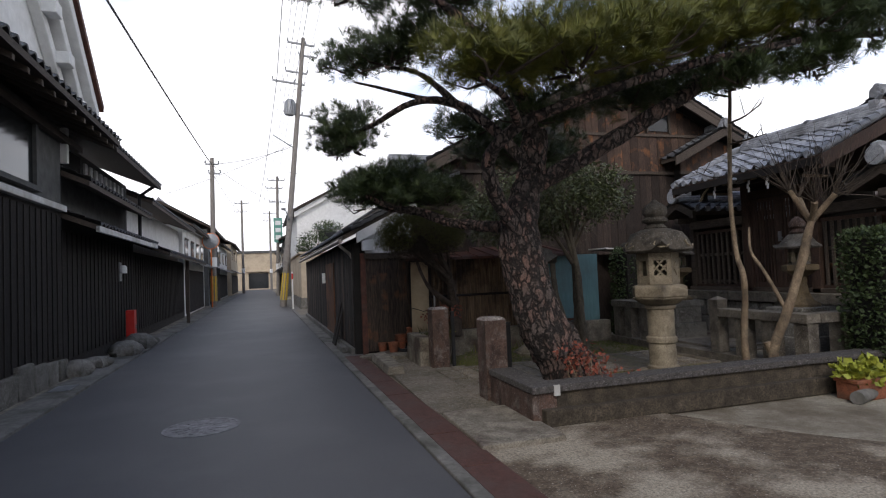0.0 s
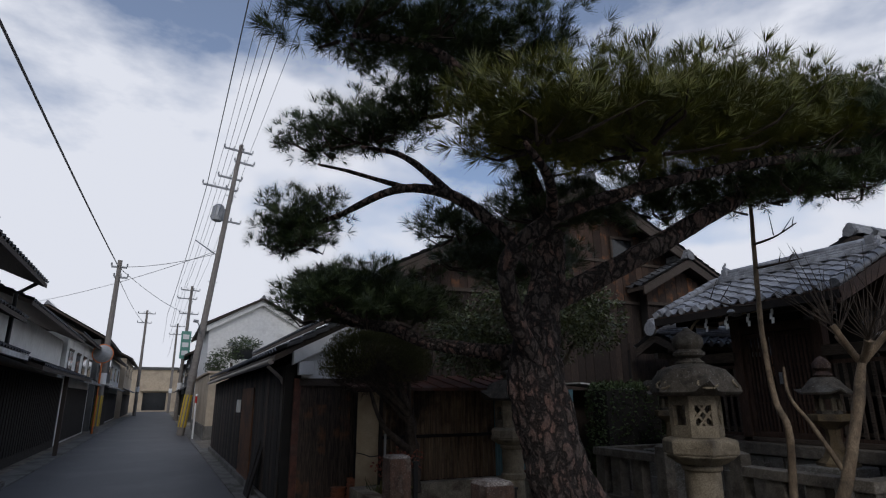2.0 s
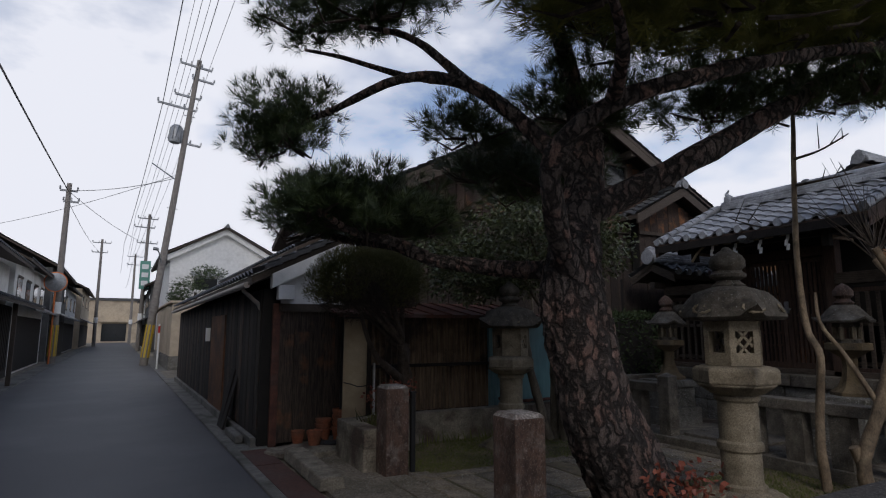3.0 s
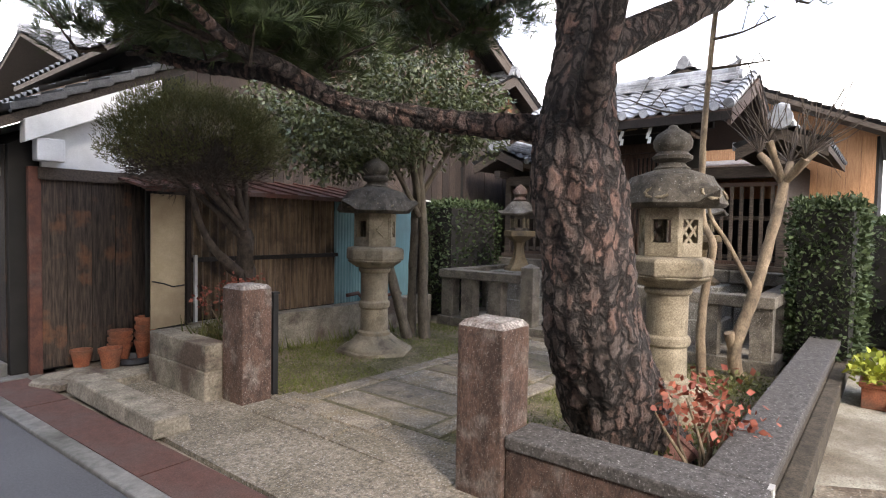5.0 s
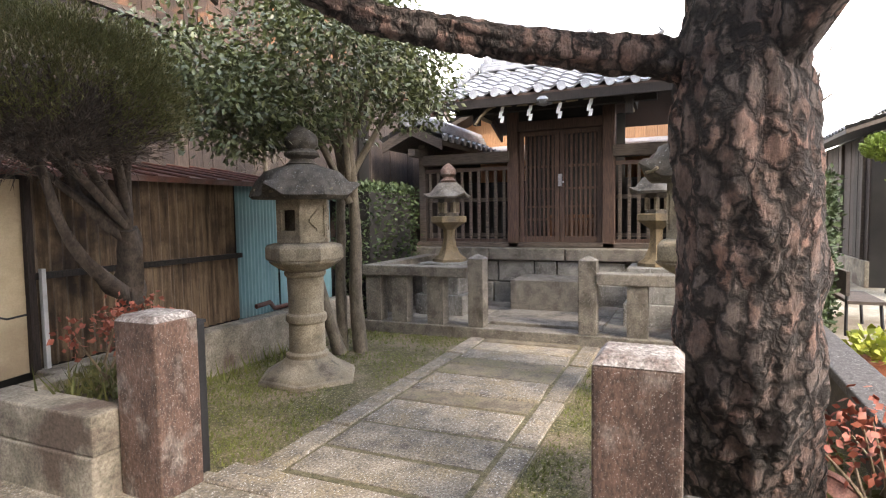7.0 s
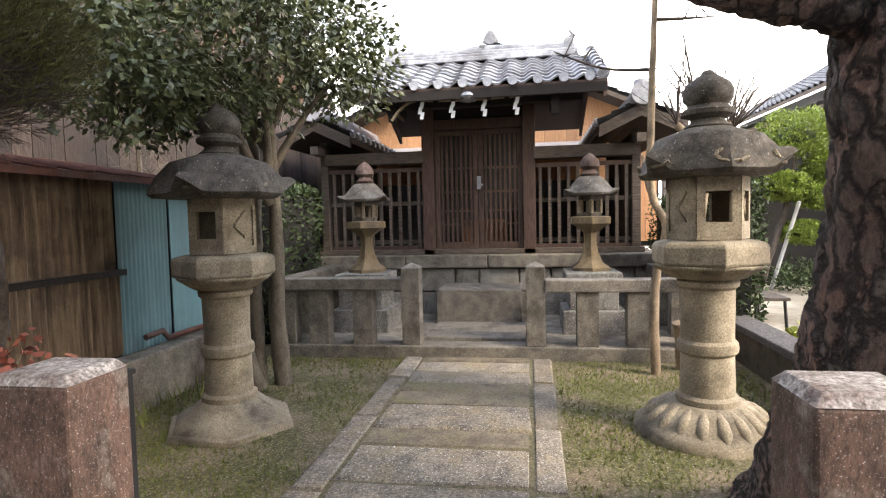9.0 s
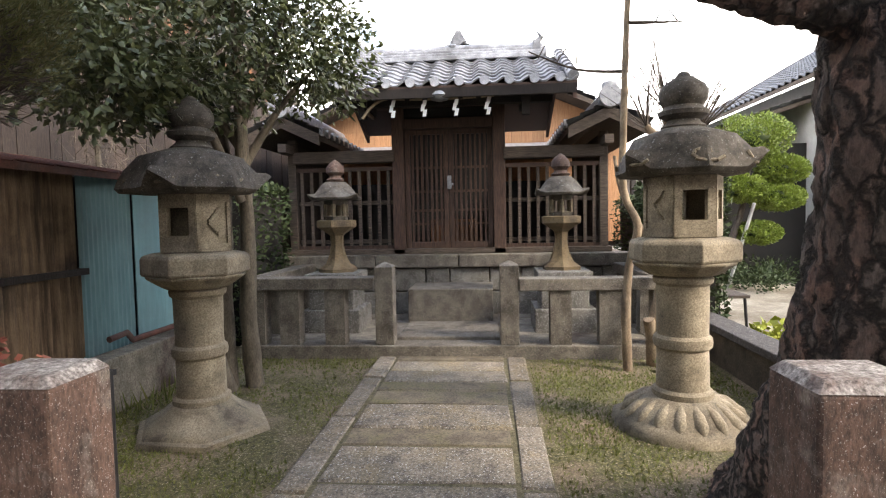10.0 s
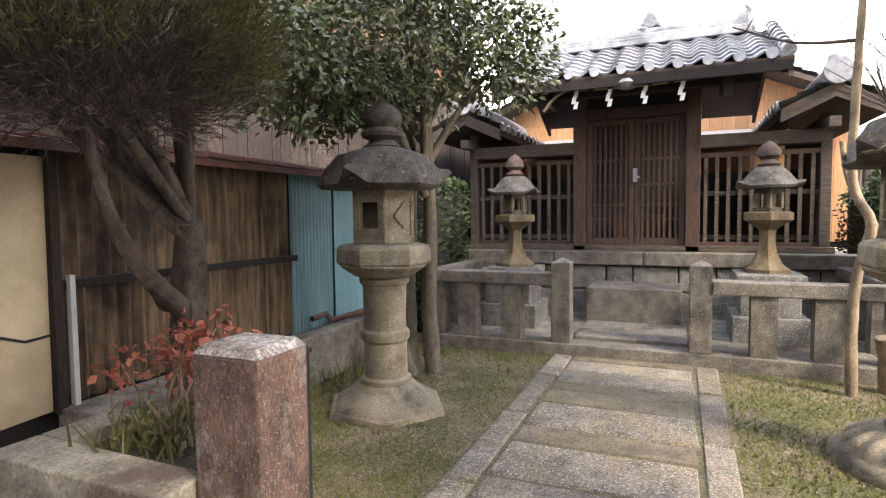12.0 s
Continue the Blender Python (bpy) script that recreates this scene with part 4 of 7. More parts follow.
for k, (y0, y1) in enumerate(((7.20, 7.835), (7.845, 8.48))):
    door = part("door", M().box(GX - 0.03, y0, 1.078, GX + 0.02, y0 + 0.07, 2.82).box(GX - 0.03, y1 - 0.07, 1.078, GX + 0.02, y1, 2.82)
                .box(GX - 0.03, y0 + 0.07, 1.078, GX + 0.02, y1 - 0.07, 1.17).box(GX - 0.03, y0 + 0.07, 2.75, GX + 0.02, y1 - 0.07, 2.82), LATTICE, gate, "slatted wooden door", bevel=0.005)
    bars(door, y0 + 0.07, y1 - 0.07, 1.17, 2.75, 7, t=0.03, w=0.034)
    for z in (1.42, 1.62, 1.9, 2.25):
        part("rail", M().box(GX + 0.017, y0 + 0.07, z, GX + 0.032, y1 - 0.07, z + 0.035), LATTICE, door)
part("lock", M().box(GX - 0.06, 7.80, 1.95, GX - 0.03, 7.86, 2.14).box(GX - 0.055, 7.77, 2.0, GX - 0.035, 7.80, 2.03), STEEL, gate, "small metal lock plate", bevel=0.004)
# roof of the gate
RX0, RX1, RY0, RY1, RZE, RZR = 8.78, 12.3, 6.10, 9.62, 3.23, 4.0
gable_roof(gate, RX0, RX1, RY0, RY1, "y", RZE, RZR, single=True, mat=TILE, inset=0.3, w=0.31)
ee = M().tube([(-0.02, 0, 0), (0.03, 0, 0)], [0.062, 0.062], 14).mesh("eave_tile", TILEEND, 40)
nce = round((RY1 - RY0) / 0.31)
for k in range(nce):
    part("eave_tile", ee, None, gate, at=pose(RX0 - 0.02, RY0 + (k + 0.88) * (RY1 - RY0) / nce - 0.05, RZE + 0.045))
# eave board, brackets, purlin and rafters are blacker than the lattice wood
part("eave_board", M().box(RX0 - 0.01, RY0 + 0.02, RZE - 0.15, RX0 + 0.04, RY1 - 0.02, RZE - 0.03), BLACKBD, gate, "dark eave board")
part("verge_board", M().prism([(RX0, RZE - 0.22), (10.54, RZR - 0.24), (RX1, RZE - 0.22), (RX1, RZE - 0.09), (10.54, RZR - 0.09), (RX0, RZE - 0.09)], "y", RY0 + 0.02, RY0 + 0.07), LATTICE, gate)
part("verge_board", M().prism([(RX0, RZE - 0.22), (10.54, RZR - 0.24), (RX1, RZE - 0.22), (RX1, RZE - 0.09), (10.54, RZR - 0.09), (RX0, RZE - 0.09)], "y", RY1 - 0.07, RY1 - 0.02), LATTICE, gate)
for y in (6.75, 8.93):
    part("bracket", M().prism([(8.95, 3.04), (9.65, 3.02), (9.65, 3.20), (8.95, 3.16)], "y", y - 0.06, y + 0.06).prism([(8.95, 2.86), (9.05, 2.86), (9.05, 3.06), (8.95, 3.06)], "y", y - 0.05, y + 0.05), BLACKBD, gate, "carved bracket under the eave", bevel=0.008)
    part("side_panel", M().box(9.0, y - 0.015, 2.98, 9.66, y + 0.015, 3.12), PALEWD, gate, "pale board under the eave")
part("purlin", M().box(9.0, 6.4, 3.03, 9.12, 9.3, 3.15), BLACKBD, gate, bevel=0.01)
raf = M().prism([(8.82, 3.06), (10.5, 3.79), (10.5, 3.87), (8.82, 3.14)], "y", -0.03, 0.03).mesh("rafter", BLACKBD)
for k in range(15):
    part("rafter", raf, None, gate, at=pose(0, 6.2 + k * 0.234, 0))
for y, k in ((RY0 + 0.1, 1), (RY1 - 0.1, -1)):
    fin = M()
    fin.box(10.42, y + k * 0.28 - 0.06, 4.05, 10.66, y + k * 0.28 + 0.06, 4.27).tube([(10.54, y + k * 0.28, 4.25), (10.54, y + k * 0.2, 4.34), (10.54, y + k * 0.26, 4.42)], [0.06, 0.04, 0.015], 8)
    part("ridge_ornament", fin, TILE, gate, "grey demon-tile ornament at the ridge end", bevel=0.01)
    col = M()
    for r in range(8):
        col.tube([(RX0 + r * 0.235 * 0.9, y - 0.04, RZE + 0.07 + r * 0.235 * 0.42), (RX0 + (r + 1) * 0.235 * 0.9 + 0.03, y - 0.04, RZE + 0.06 + (r + 1) * 0.235 * 0.42)], [0.075, 0.07], 10)
    part("verge_tiles", col, TILE, gate, "row of round tiles along the verge", smooth=40)
part("ridge_ornament", M().lathe([(0.07, 4.2), (0.08, 4.25), (0.05, 4.28), (0.0, 4.29)], 10, 10.54, 7.8), TILE, gate, smooth=40)

# side wings of the gate wall with their own little roofs
for y, s in ((10.19, 1), (5.61, -1)):
    wingr = thing("side_wall", "wooden side wall of the shrine with a small tiled roof", "wall", group="side walls")
    part("panel", M().box(9.85, y - 0.03, 0.997, 12.6, y + 0.03, 2.7), WOODBD, wingr)
    gable_roof(wingr, 9.28, 12.6, y - 0.55, y + 0.55, "x", 2.74, 3.0)
    part("verge_board", M().prism([(y - 0.55, 2.58), (y, 2.84), (y + 0.55, 2.58), (y + 0.55, 2.70), (y, 2.95), (y - 0.55, 2.70)], "x", 9.30, 9.34), BEAMWD, wingr)
    for k in range(11):
        part("eave_tile", ee, None, wingr, at=pose(9.4 + k * 0.28, y - s * 0.57, 2.79, 0, 0, 90))
    part("ridge_end", M().tube([(9.2, y, 3.12), (9.28, y, 3.12)], [0.15, 0.15], 16).lathe([(0.11, 3.2), (0.10, 3.3), (0.0, 3.34)], 10, 9.3, y), TILEEND, wingr, "round pale ridge-end tile", smooth=40)
for y in (5.61, 10.19):
    part("bracket", M().box(9.3, y - 0.06, 2.5, 9.7, y + 0.06, 2.62), BEAMWD, gate)

# rope, streamers and lamp
rope = thing("sacred_rope", "straw rope with white paper streamers across the gate", "rope", pose(-0.45, 0, -0.1))
pts = [(9.35, 8.92 - 2.16 * k / 24, 3.24 - 0.05 * math.sin(math.pi * k / 24) - (0.28 * (1 - k / 4) ** 2 if k < 4 else 0)) for k in range(25)]
part("cord", M().tube(pts, [0.022] * 25, 8), ROPE, rope, smooth=50)
for k, yy in enumerate((8.50, 8.08, 7.66, 7.24)):
    st = M()
    for q in range(3):
        st.add([(9.34 - 0.004 * q, yy - 0.035 + 0.025 * (q % 2), 3.19 - q * 0.07), (9.34 - 0.004 * q, yy + 0.015 + 0.025 * (q % 2), 3.19 - q * 0.07),
                (9.35 - 0.004 * q, yy + 0.035 + 0.025 * (q % 2), 3.10 - q * 0.07), (9.35 - 0.004 * q, yy - 0.015 + 0.025 * (q % 2), 3.10 - q * 0.07)], [(0, 1, 2, 3)])
    part("streamer", st, WHITEP, rope, "folded white paper streamer")
lamp = thing("hanging_lamp", "small grey dish lamp hanging under the gate eave", "lamp", pose(-0.42, 0, -0.1))
part("shade", M().lathe([(0.0, 3.36), (0.03, 3.36), (0.05, 3.31), (0.12, 3.26), (0.14, 3.22), (0.11, 3.17), (0.0, 3.14)], 20, 9.3, 7.88), STEEL, lamp, smooth=50)
part("stem", M().tube([(9.3, 7.88, 3.34), (9.3, 7.88, 3.26)], [0.012, 0.012], 6), STEEL, lamp)

# shrine hall behind
hall = thing("shrine_hall", "shrine hall with orange boards and tiled roof behind the gate", "building")
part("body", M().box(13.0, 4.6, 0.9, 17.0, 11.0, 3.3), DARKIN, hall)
bd = M().box(-0.02, -0.105, 1.0, 0.0, 0.105, 3.3).mesh("board", HALLBD)
for k in range(29):
    part("board", bd, None, hall, at=pose(12.98, 4.75 + k * 0.215, 0))
gm = M().prism([(4.6, 3.3), (11.0, 3.3), (7.8, 4.7)], "x", 12.97, 13.0)
part("gable", gm, HALLBD, hall)
gable_roof(hall, 12.4, 17.4, 4.2, 11.4, "x", 3.22, 4.85)
part("porch_roof", M().prism([(11.6, 2.56), (13.0, 2.95), (13.0, 3.02), (11.6, 2.63)], "y", 5.8, 10.0), TILEEND, hall, "pale porch roof behind the gate")
# added near-black screen: stands for the shade between gate and hall
part("shade_screen", M().box(11.0, 5.7, 1.0, 11.06, 10.1, 2.12).box(11.0, 7.0, 2.12, 11.06, 8.7, 3.2), DARKIN, hall, "added dark screen standing for the shade inside the gate")
part("altar_box", M().box(10.5, 7.5, 1.0, 10.9, 8.2, 1.5), ORANGEBD, hall, "wooden offering box behind the doors")

# ---------------------------------------------------------------- big wooden house and sheds to the north
house = thing("wooden_house", "tall old wooden house with weathered boards and tiled gable roof", "house", kind="structure")
HY, HX0, HX1, HZE, HZR = 12.3, 3.9, 14.6, 4.2, 6.95       # front wall, eaves and ridge of the house
HXM = (HX0 + HX1) / 2
HPITCH = (HZR - HZE) / (HXM - HX0)


def gable_line(x):
    """Height of the house's gable slope over a place along its front."""
    return HZR - abs(x - HXM) * HPITCH


# backing coloured as shade, seen through the gaps between the boards
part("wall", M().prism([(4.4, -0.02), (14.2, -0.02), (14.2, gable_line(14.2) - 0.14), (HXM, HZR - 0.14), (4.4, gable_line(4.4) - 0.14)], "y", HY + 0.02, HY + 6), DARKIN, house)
rw = random.Random(21)
x = 4.4
while x < 14.1:
    w = rw.uniform(0.17, 0.26)
    top = min(gable_line(x), gable_line(x + w)) - 0.13
    split = min(top - 0.1, 4.05 + rw.uniform(-0.02, 0.02))
    part("board", M().box(x + 0.004, HY - 0.02 + rw.uniform(-0.006, 0.006), 1.4, x + w - 0.004, HY + 0.015, split), WOODBD, house)
    # upper boards get the orange sunlit streaks in their colour
    if top - split > 0.12:
        part("board", M().box(x + 0.004, HY - 0.03 + rw.uniform(-0.006, 0.006), split + 0.03, x + w - 0.004, HY + 0.015, top), STREAKBD, house)
    x += w
part("belt", M().box(4.4, HY - 0.07, 4.02, 14.2, HY - 0.035, 4.10), BEAMWD, house)
part("belt", M().box(6.2, HY - 0.07, 5.05, 12.3, HY - 0.035, 5.12), BEAMWD, house)
part("window", M().box(10.2, HY - 0.06, 5.2, 10.85, HY - 0.035, 5.7), DARKGLASS, house, "dark upper window")
part("window_frame", M().box(10.14, HY - 0.10, 5.14, 10.2, HY - 0.06, 5.76).box(10.85, HY - 0.10, 5.14, 10.91, HY - 0.06, 5.76).box(10.2, HY - 0.10, 5.7, 10.85, HY - 0.06, 5.76), BEAMWD, house)
gable_roof(house, HX0, HX1, HY - 0.6, HY + 6, "y", HZE, HZR)
part("verge_board", M().prism([(HX0, HZE - 0.30), (HXM, HZR - 0.30), (HX1, HZE - 0.30), (HX1, HZE - 0.10), (HXM, HZR - 0.10), (HX0, HZE - 0.10)], "y", HY - 0.59, HY - 0.53), BEAMWD, house)
# soffit in the black board colour, darker than the wall boards
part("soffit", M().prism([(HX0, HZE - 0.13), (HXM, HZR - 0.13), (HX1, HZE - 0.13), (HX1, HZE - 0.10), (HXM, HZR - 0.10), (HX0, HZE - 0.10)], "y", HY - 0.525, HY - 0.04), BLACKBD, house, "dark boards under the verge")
for k in range(7):
    xx = 4.7 + k * 1.5
    zz = gable_line(xx)
    part("purlin", M().box(xx - 0.07, HY - 0.52, zz - 0.36, xx + 0.07, HY - 0.035, zz - 0.2), BEAMWD, house)
# lower gable east of the house front
lean = thing("lean_to", "small weathered wooden lean-to with upper boards coloured as sunlit", "shed", kind="structure")
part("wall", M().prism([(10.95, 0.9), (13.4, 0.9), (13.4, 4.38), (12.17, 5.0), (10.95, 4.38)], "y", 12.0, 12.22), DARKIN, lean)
x = 10.95
while x < 13.3:
    w = rw.uniform(0.16, 0.24)
    top = 5.0 - max(abs(x - 12.17), abs(x + w - 12.17)) * 0.52
    part("board", M().box(x + 0.004, 11.97 + rw.uniform(-0.005, 0.005), 1.0, x + w - 0.004, 11.998, 3.98), WOODBD, lean)
    part("board", M().box(x + 0.004, 11.96 + rw.uniform(-0.005, 0.005), 4.02, x + w - 0.004, 11.998, top), STREAKBD, lean)
    x += w
part("belt", M().box(10.9, 11.9, 3.98, 13.45, 11.955, 4.06), BEAMWD, lean)
gable_roof(lean, 10.55, 13.8, 11.6, 12.22, "y", 4.38, 5.2)
part("verge_board", M().prism([(10.55, 4.16), (12.175, 4.98), (13.8, 4.16), (13.8, 4.29), (12.175, 5.11), (10.55, 4.29)], "y", 11.61, 11.66), BEAMWD, lean)

shed = thing("roadside_shed", "long dark wooden roadside shed with tiled roof and white plaster gable", "shed", kind="structure")
part("body", M().prism([(2.24, -0.02), (3.6, -0.02), (3.6, 3.0), (2.24, 2.3)], "y", 11.05, 24.0), DARKIN, shed, at=STREET)
part("beam", M().box(2.27, 10.97, 1.97, 3.5, 11.04, 2.09), BEAMWD, shed)
part("plaster", M().prism([(2.30, 2.09), (3.3, 2.09), (3.3, 2.91), (2.30, 2.42)], "y", 10.98, 11.04), PLASTER, shed, "white plaster gable")
part("barge", M().prism([(2.12, 2.30), (3.4, 2.935), (3.4, 3.155), (2.12, 2.52)], "y", 10.80, 10.97), PLASTER, shed, "white plastered bargeboard", bevel=0.01)
part("gable_boards", M().prism([(3.302, 0.0), (4.58, 0.0), (4.58, 3.5), (3.302, 2.91)], "y", 11.05, 11.09), WOODBD, shed)
part("barge_foot", M().box(2.22, 10.82, 2.14, 2.46, 10.975, 2.36), PLASTER, shed, bevel=0.01)
fr = STREET @ slope_frame((2.02, 24.2, 2.50), (0, -1, 0), (1, 0, 0.5))
part("roof_deck", M().prism([(2.0, 2.36), (4.4, 3.56), (4.4, 3.66), (2.0, 2.46)], "y", 10.78, 24.2), BEAMWD, shed, at=STREET)
tiled(shed, fr, 13.5, 2.6)
tiled(shed, slope_frame((2.02, 10.98, 2.56), (0, -1, 0), (1, 0, 0.5)), 0.26, 2.6, mat=TILEEND)
part("gutter", M().tube([(1.98, 24.1, 2.33), (1.98, 11.0, 2.36)], [0.05, 0.05], 8), PIPE, shed, smooth=50, at=STREET)
part("downpipe", M().tube([(1.98, 11.3, 2.3), (2.2, 11.25, 2.1), (2.30, 11.2, 1.9), (2.30, 11.2, 0.05)], [0.032] * 4, 10), PIPE, shed, "pale grey drainpipe", smooth=50, at=STREET)
part("corner_post", M().box(2.19, 10.99, 0.0, 2.30, 11.06, 2.09), RUSTTIN, shed, "reddish wooden corner post", bevel=0.006)
rw = random.Random(5)
x = 2.30
while x < 3.48:
    w = rw.uniform(0.17, 0.25)
    part("board", M().box(x + 0.003, 11.0 + rw.uniform(-0.008, 0.004), 0.06, min(x + w, 3.5) - 0.003, 11.045, 1.97), SHEDBD, shed)
    x += w
y = 11.1
bdm = [M().box(-0.012, 0.004, 0.15, 0.0, wd, 2.3).mesh("board", m) for wd, m in ((0.24, SHEDBD), (0.30, BLACKBD), (0.27, SHEDBD))]
k = 0
while y < 23.9:
    part("board", bdm[k % 3], None, shed, at=STREET @ pose(2.235 - 0.004 * (k % 2), y, 0))
    y += (0.244, 0.304, 0.274)[k % 3]
    k += 1
part("door", M().box(2.19, 14.2, 0.1, 2.222, 16.0, 2.0), ORANGEBD, shed, "reddish plank door", at=STREET)
part("footing", M().box(2.14, 11.06, -0.01, 2.22, 23.9, 0.14), KERB, shed, at=STREET, bevel=0.01)
part("meter_box", M().box(2.12, 16.2, 1.45, 2.2, 16.4, 1.75), WHITEP, shed, "white meter box", at=STREET, bevel=0.01)
for k, (y, tl) in enumerate(((12.7, 14), (12.95, 12))):
    bo = thing("leaning_board", "dark weathered board leaning on the shed wall", "board", STREET @ pose(2.0, y, 0.03, 0, tl, 0), "leaning boards")
    part("plank", M().box(0, 0, 0, 0.03, 0.32, 1.0), BLACKBD, bo, bevel=0.005)
tagged(part("stone_bar", M().box(1.99, 11.4, 0.013, 2.11, 12.3, 0.13), KERB, at=STREET, bevel=0.02), "pale concrete bar on the ground by the shed", "concrete bar")

# neighbour houses on the same side
nb = thing("neighbour_house", "old house with layered grey tiled roofs behind the shed", "house", STREET, kind="structure")
part("body", M().box(4.6, 15.0, -0.02, 10.5, 25.0, 3.6), PLASTER, nb)
gable_roof(nb, 3.6, 11.2, 14.4, 25.4, "y", 3.5, 5.4)
part("upper", M().box(6.5, 19.2, 3.6, 10.0, 25.0, 5.2), PLASTER, nb)
gable_roof(nb, 5.6, 10.8, 18.6, 25.6, "x", 5.0, 6.4)
wh = thing("white_storehouse", "white plastered storehouse with grey tiled gable roof", "house", STREET, kind="structure")
part("wall", M().prism([(2.9, -0.02), (9.3, -0.02), (9.3, 6.4), (6.1, 8.2), (2.9, 6.4)], "y", 41.0, 52.0), PLASTER, wh)
part("cornice", M().prism([(2.7, 6.0), (6.1, 7.9), (9.5, 6.0), (9.5, 6.4), (6.1, 8.3), (2.7, 6.4)], "y", 40.7, 41.0), PLASTER, wh, "stepped white cornice", bevel=0.03)
gable_roof(wh, 2.3, 9.9, 40.5, 52.2, "y", 6.35, 8.35)
win = part("window", M().box(4.4, 40.94, 4.3, 5.7, 40.99, 5.0), DARKGLASS, wh)
part("awning", M().prism([(40.4, 5.1), (40.98, 5.3), (40.98, 5.38), (40.4, 5.16)], "x", 4.1, 6.0), TILE, win)
part("sill", M().box(4.2, 40.8, 4.15, 5.9, 40.99, 4.28), PLASTER, win)
part("belt", M().box(2.9, 40.9, 3.3, 9.3, 40.99, 3.42), BEIGE, wh)
gw = thing("garden_wall", "beige garden wall with a dark base beside the street", "wall", STREET, kind="structure")
part("body", M().box(2.35, 29.5, 0.6, 2.65, 40.5, 2.9).box(2.65, 29.5, 0.6, 6.0, 29.8, 2.9), BEIGE, gw, bevel=0.02)
part("base", M().box(2.3, 29.45, -0.02, 2.7, 40.5, 0.6).box(2.7, 29.45, -0.02, 6.0, 29.82, 0.6), BASESTONE, gw, bevel=0.02)
part("coping", M().box(2.25, 29.4, 2.9, 2.75, 40.5, 3.0).box(2.75, 29.4, 2.9, 6.0, 29.9, 3.0), BEIGE, gw, bevel=0.02)
sheet("side_paving", [(2.0, 25.0), (6.0, 25.0), (6.0, 29.4), (2.0, 29.4)], 0.02, 0.04, GRAVEL, "pale paved gap between shed and garden wall", "pavement", STREET)


def far_house(x0, x1, y0, y1, h, zr, axis, mat, label, windows=3, side=1):
    t = thing("town_house", label, "house", STREET, kind="structure")
    part("wall", M().box(x0, y0, -0.02, x1, y1, h), mat, t)
    gable_roof(t, x0 - 0.5, x1 + 0.5, y0 - 0.3, y1 + 0.3, axis, h - 0.05, zr, ends=False)
    fx = x1 if side < 0 else x0
    for k in range(windows):
        yy = y0 + (k + 0.5) * (y1 - y0) / windows
        w = part("window", M().box(min(fx, fx - side * 0.03), yy - 0.6, h - 1.6, max(fx, fx - side * 0.03), yy + 0.6, h - 0.7), DARKGLASS, t)
        part("frame", M().box(min(fx - side * 0.03, fx - side * 0.06), yy - 0.66, h - 0.7, max(fx - side * 0.03, fx - side * 0.06), yy + 0.66, h - 0.62)
             .box(min(fx - side * 0.03, fx - side * 0.06), yy - 0.66, h - 1.7, max(fx - side * 0.03, fx - side * 0.06), yy + 0.66, h - 1.6), BEAMWD, w)
    p = part("pent_roof", M().prism([(fx + side * 0.05, 2.95), (fx - side * 0.75, 2.55), (fx - side * 0.75, 2.47), (fx + side * 0.05, 2.85)], "y", y0 + 0.05, y1 - 0.05), TILES, t, "low tiled pent roof")
    part("door", M().box(min(fx, fx - side * 0.03), y0 + 0.6, 0.1, max(fx, fx - side * 0.03), y1 - 0.6, 2.3), BLACKBD, t, "dark timber ground-floor front")
    return t


far_house(2.5, 9, 54, 63, 5.4, 7.4, "y", GREYPLA, "grey two-storey house farther along the street")
far_house(2.6, 9, 64, 78, 5.0, 6.8, "y", PLASTER, "white two-storey house farther along the street")
far_house(-9, -3.2, 29, 39, 4.5, 6.3, "y", PLASTER, "white plastered town house with dark timber front", 4, -1)
far_house(-9, -3.1, 41, 52, 5.3, 7.2, "y", GREYPLA, "grey town house with dark timber front", 3, -1)
far_house(-9, -3.3, 53, 66, 5.0, 7.0, "y", PLASTER, "white town house farther along the street", 3, -1)
far_house(-9, -2.9, 67, 84, 5.8, 7.6, "y", BEIGE, "beige town house farther along the street", 3, -1)
endb = thing("end_building", "pale flat-roofed building closing the far end of the street", "building", STREET, kind="structure")
part("wall", M().box(-7.0, 100, -0.02, 6.0, 108, 6.2), BEIGE, endb)
part("shopfront", M().box(-1.8, 99.95, 0.2, 1.4, 100.0, 2.8), DARKGLASS, endb)
part("canopy", M().box(-2.2, 99.2, 3.0, 2.2, 100, 3.2), BEIGE, endb)
part("parapet", M().box(-7.2, 99.8, 6.2, 6.2, 108, 6.6), GREYPLA, endb)
sg = thing("street_sign", "green and white vertical shop sign on a bracket", "sign", STREET)
part("panel", M().box(1.6, 56, 5.2, 2.4, 56.15, 7.6), GREENSIGN, sg)
for k in range(3):
    part("mark", M().box(1.75, 55.97, 5.5 + 0.7 * k, 2.25, 55.998, 5.9 + 0.7 * k), WHITEP, sg)
part("bracket", M().box(2.4, 56.03, 5.6, 2.95, 56.1, 5.7).box(2.4, 56.03, 7.0, 2.95, 56.1, 7.1), STEEL, sg)

# ---------------------------------------------------------------- houses on the west side of the street
LF = -3.05


def boards(parent, y0, y1, z0, z1, x=LF, mat=BLACKBD, w=0.24, at=STREET):
    me = M().box(0.0, 0.004, z0, 0.022, w - 0.004, z1).mesh("board", mat)
    bt = M().box(0.022, -0.02, z0, 0.04, 0.02, z1).mesh("batten", mat)
    n = int((y1 - y0) / w)
    for k in range(n):
        part("board", me, None, parent, at=at @ pose(x, y0 + k * w, 0))
        part("batten", bt, None, parent, at=at @ pose(x, y0 + k * w, 0))


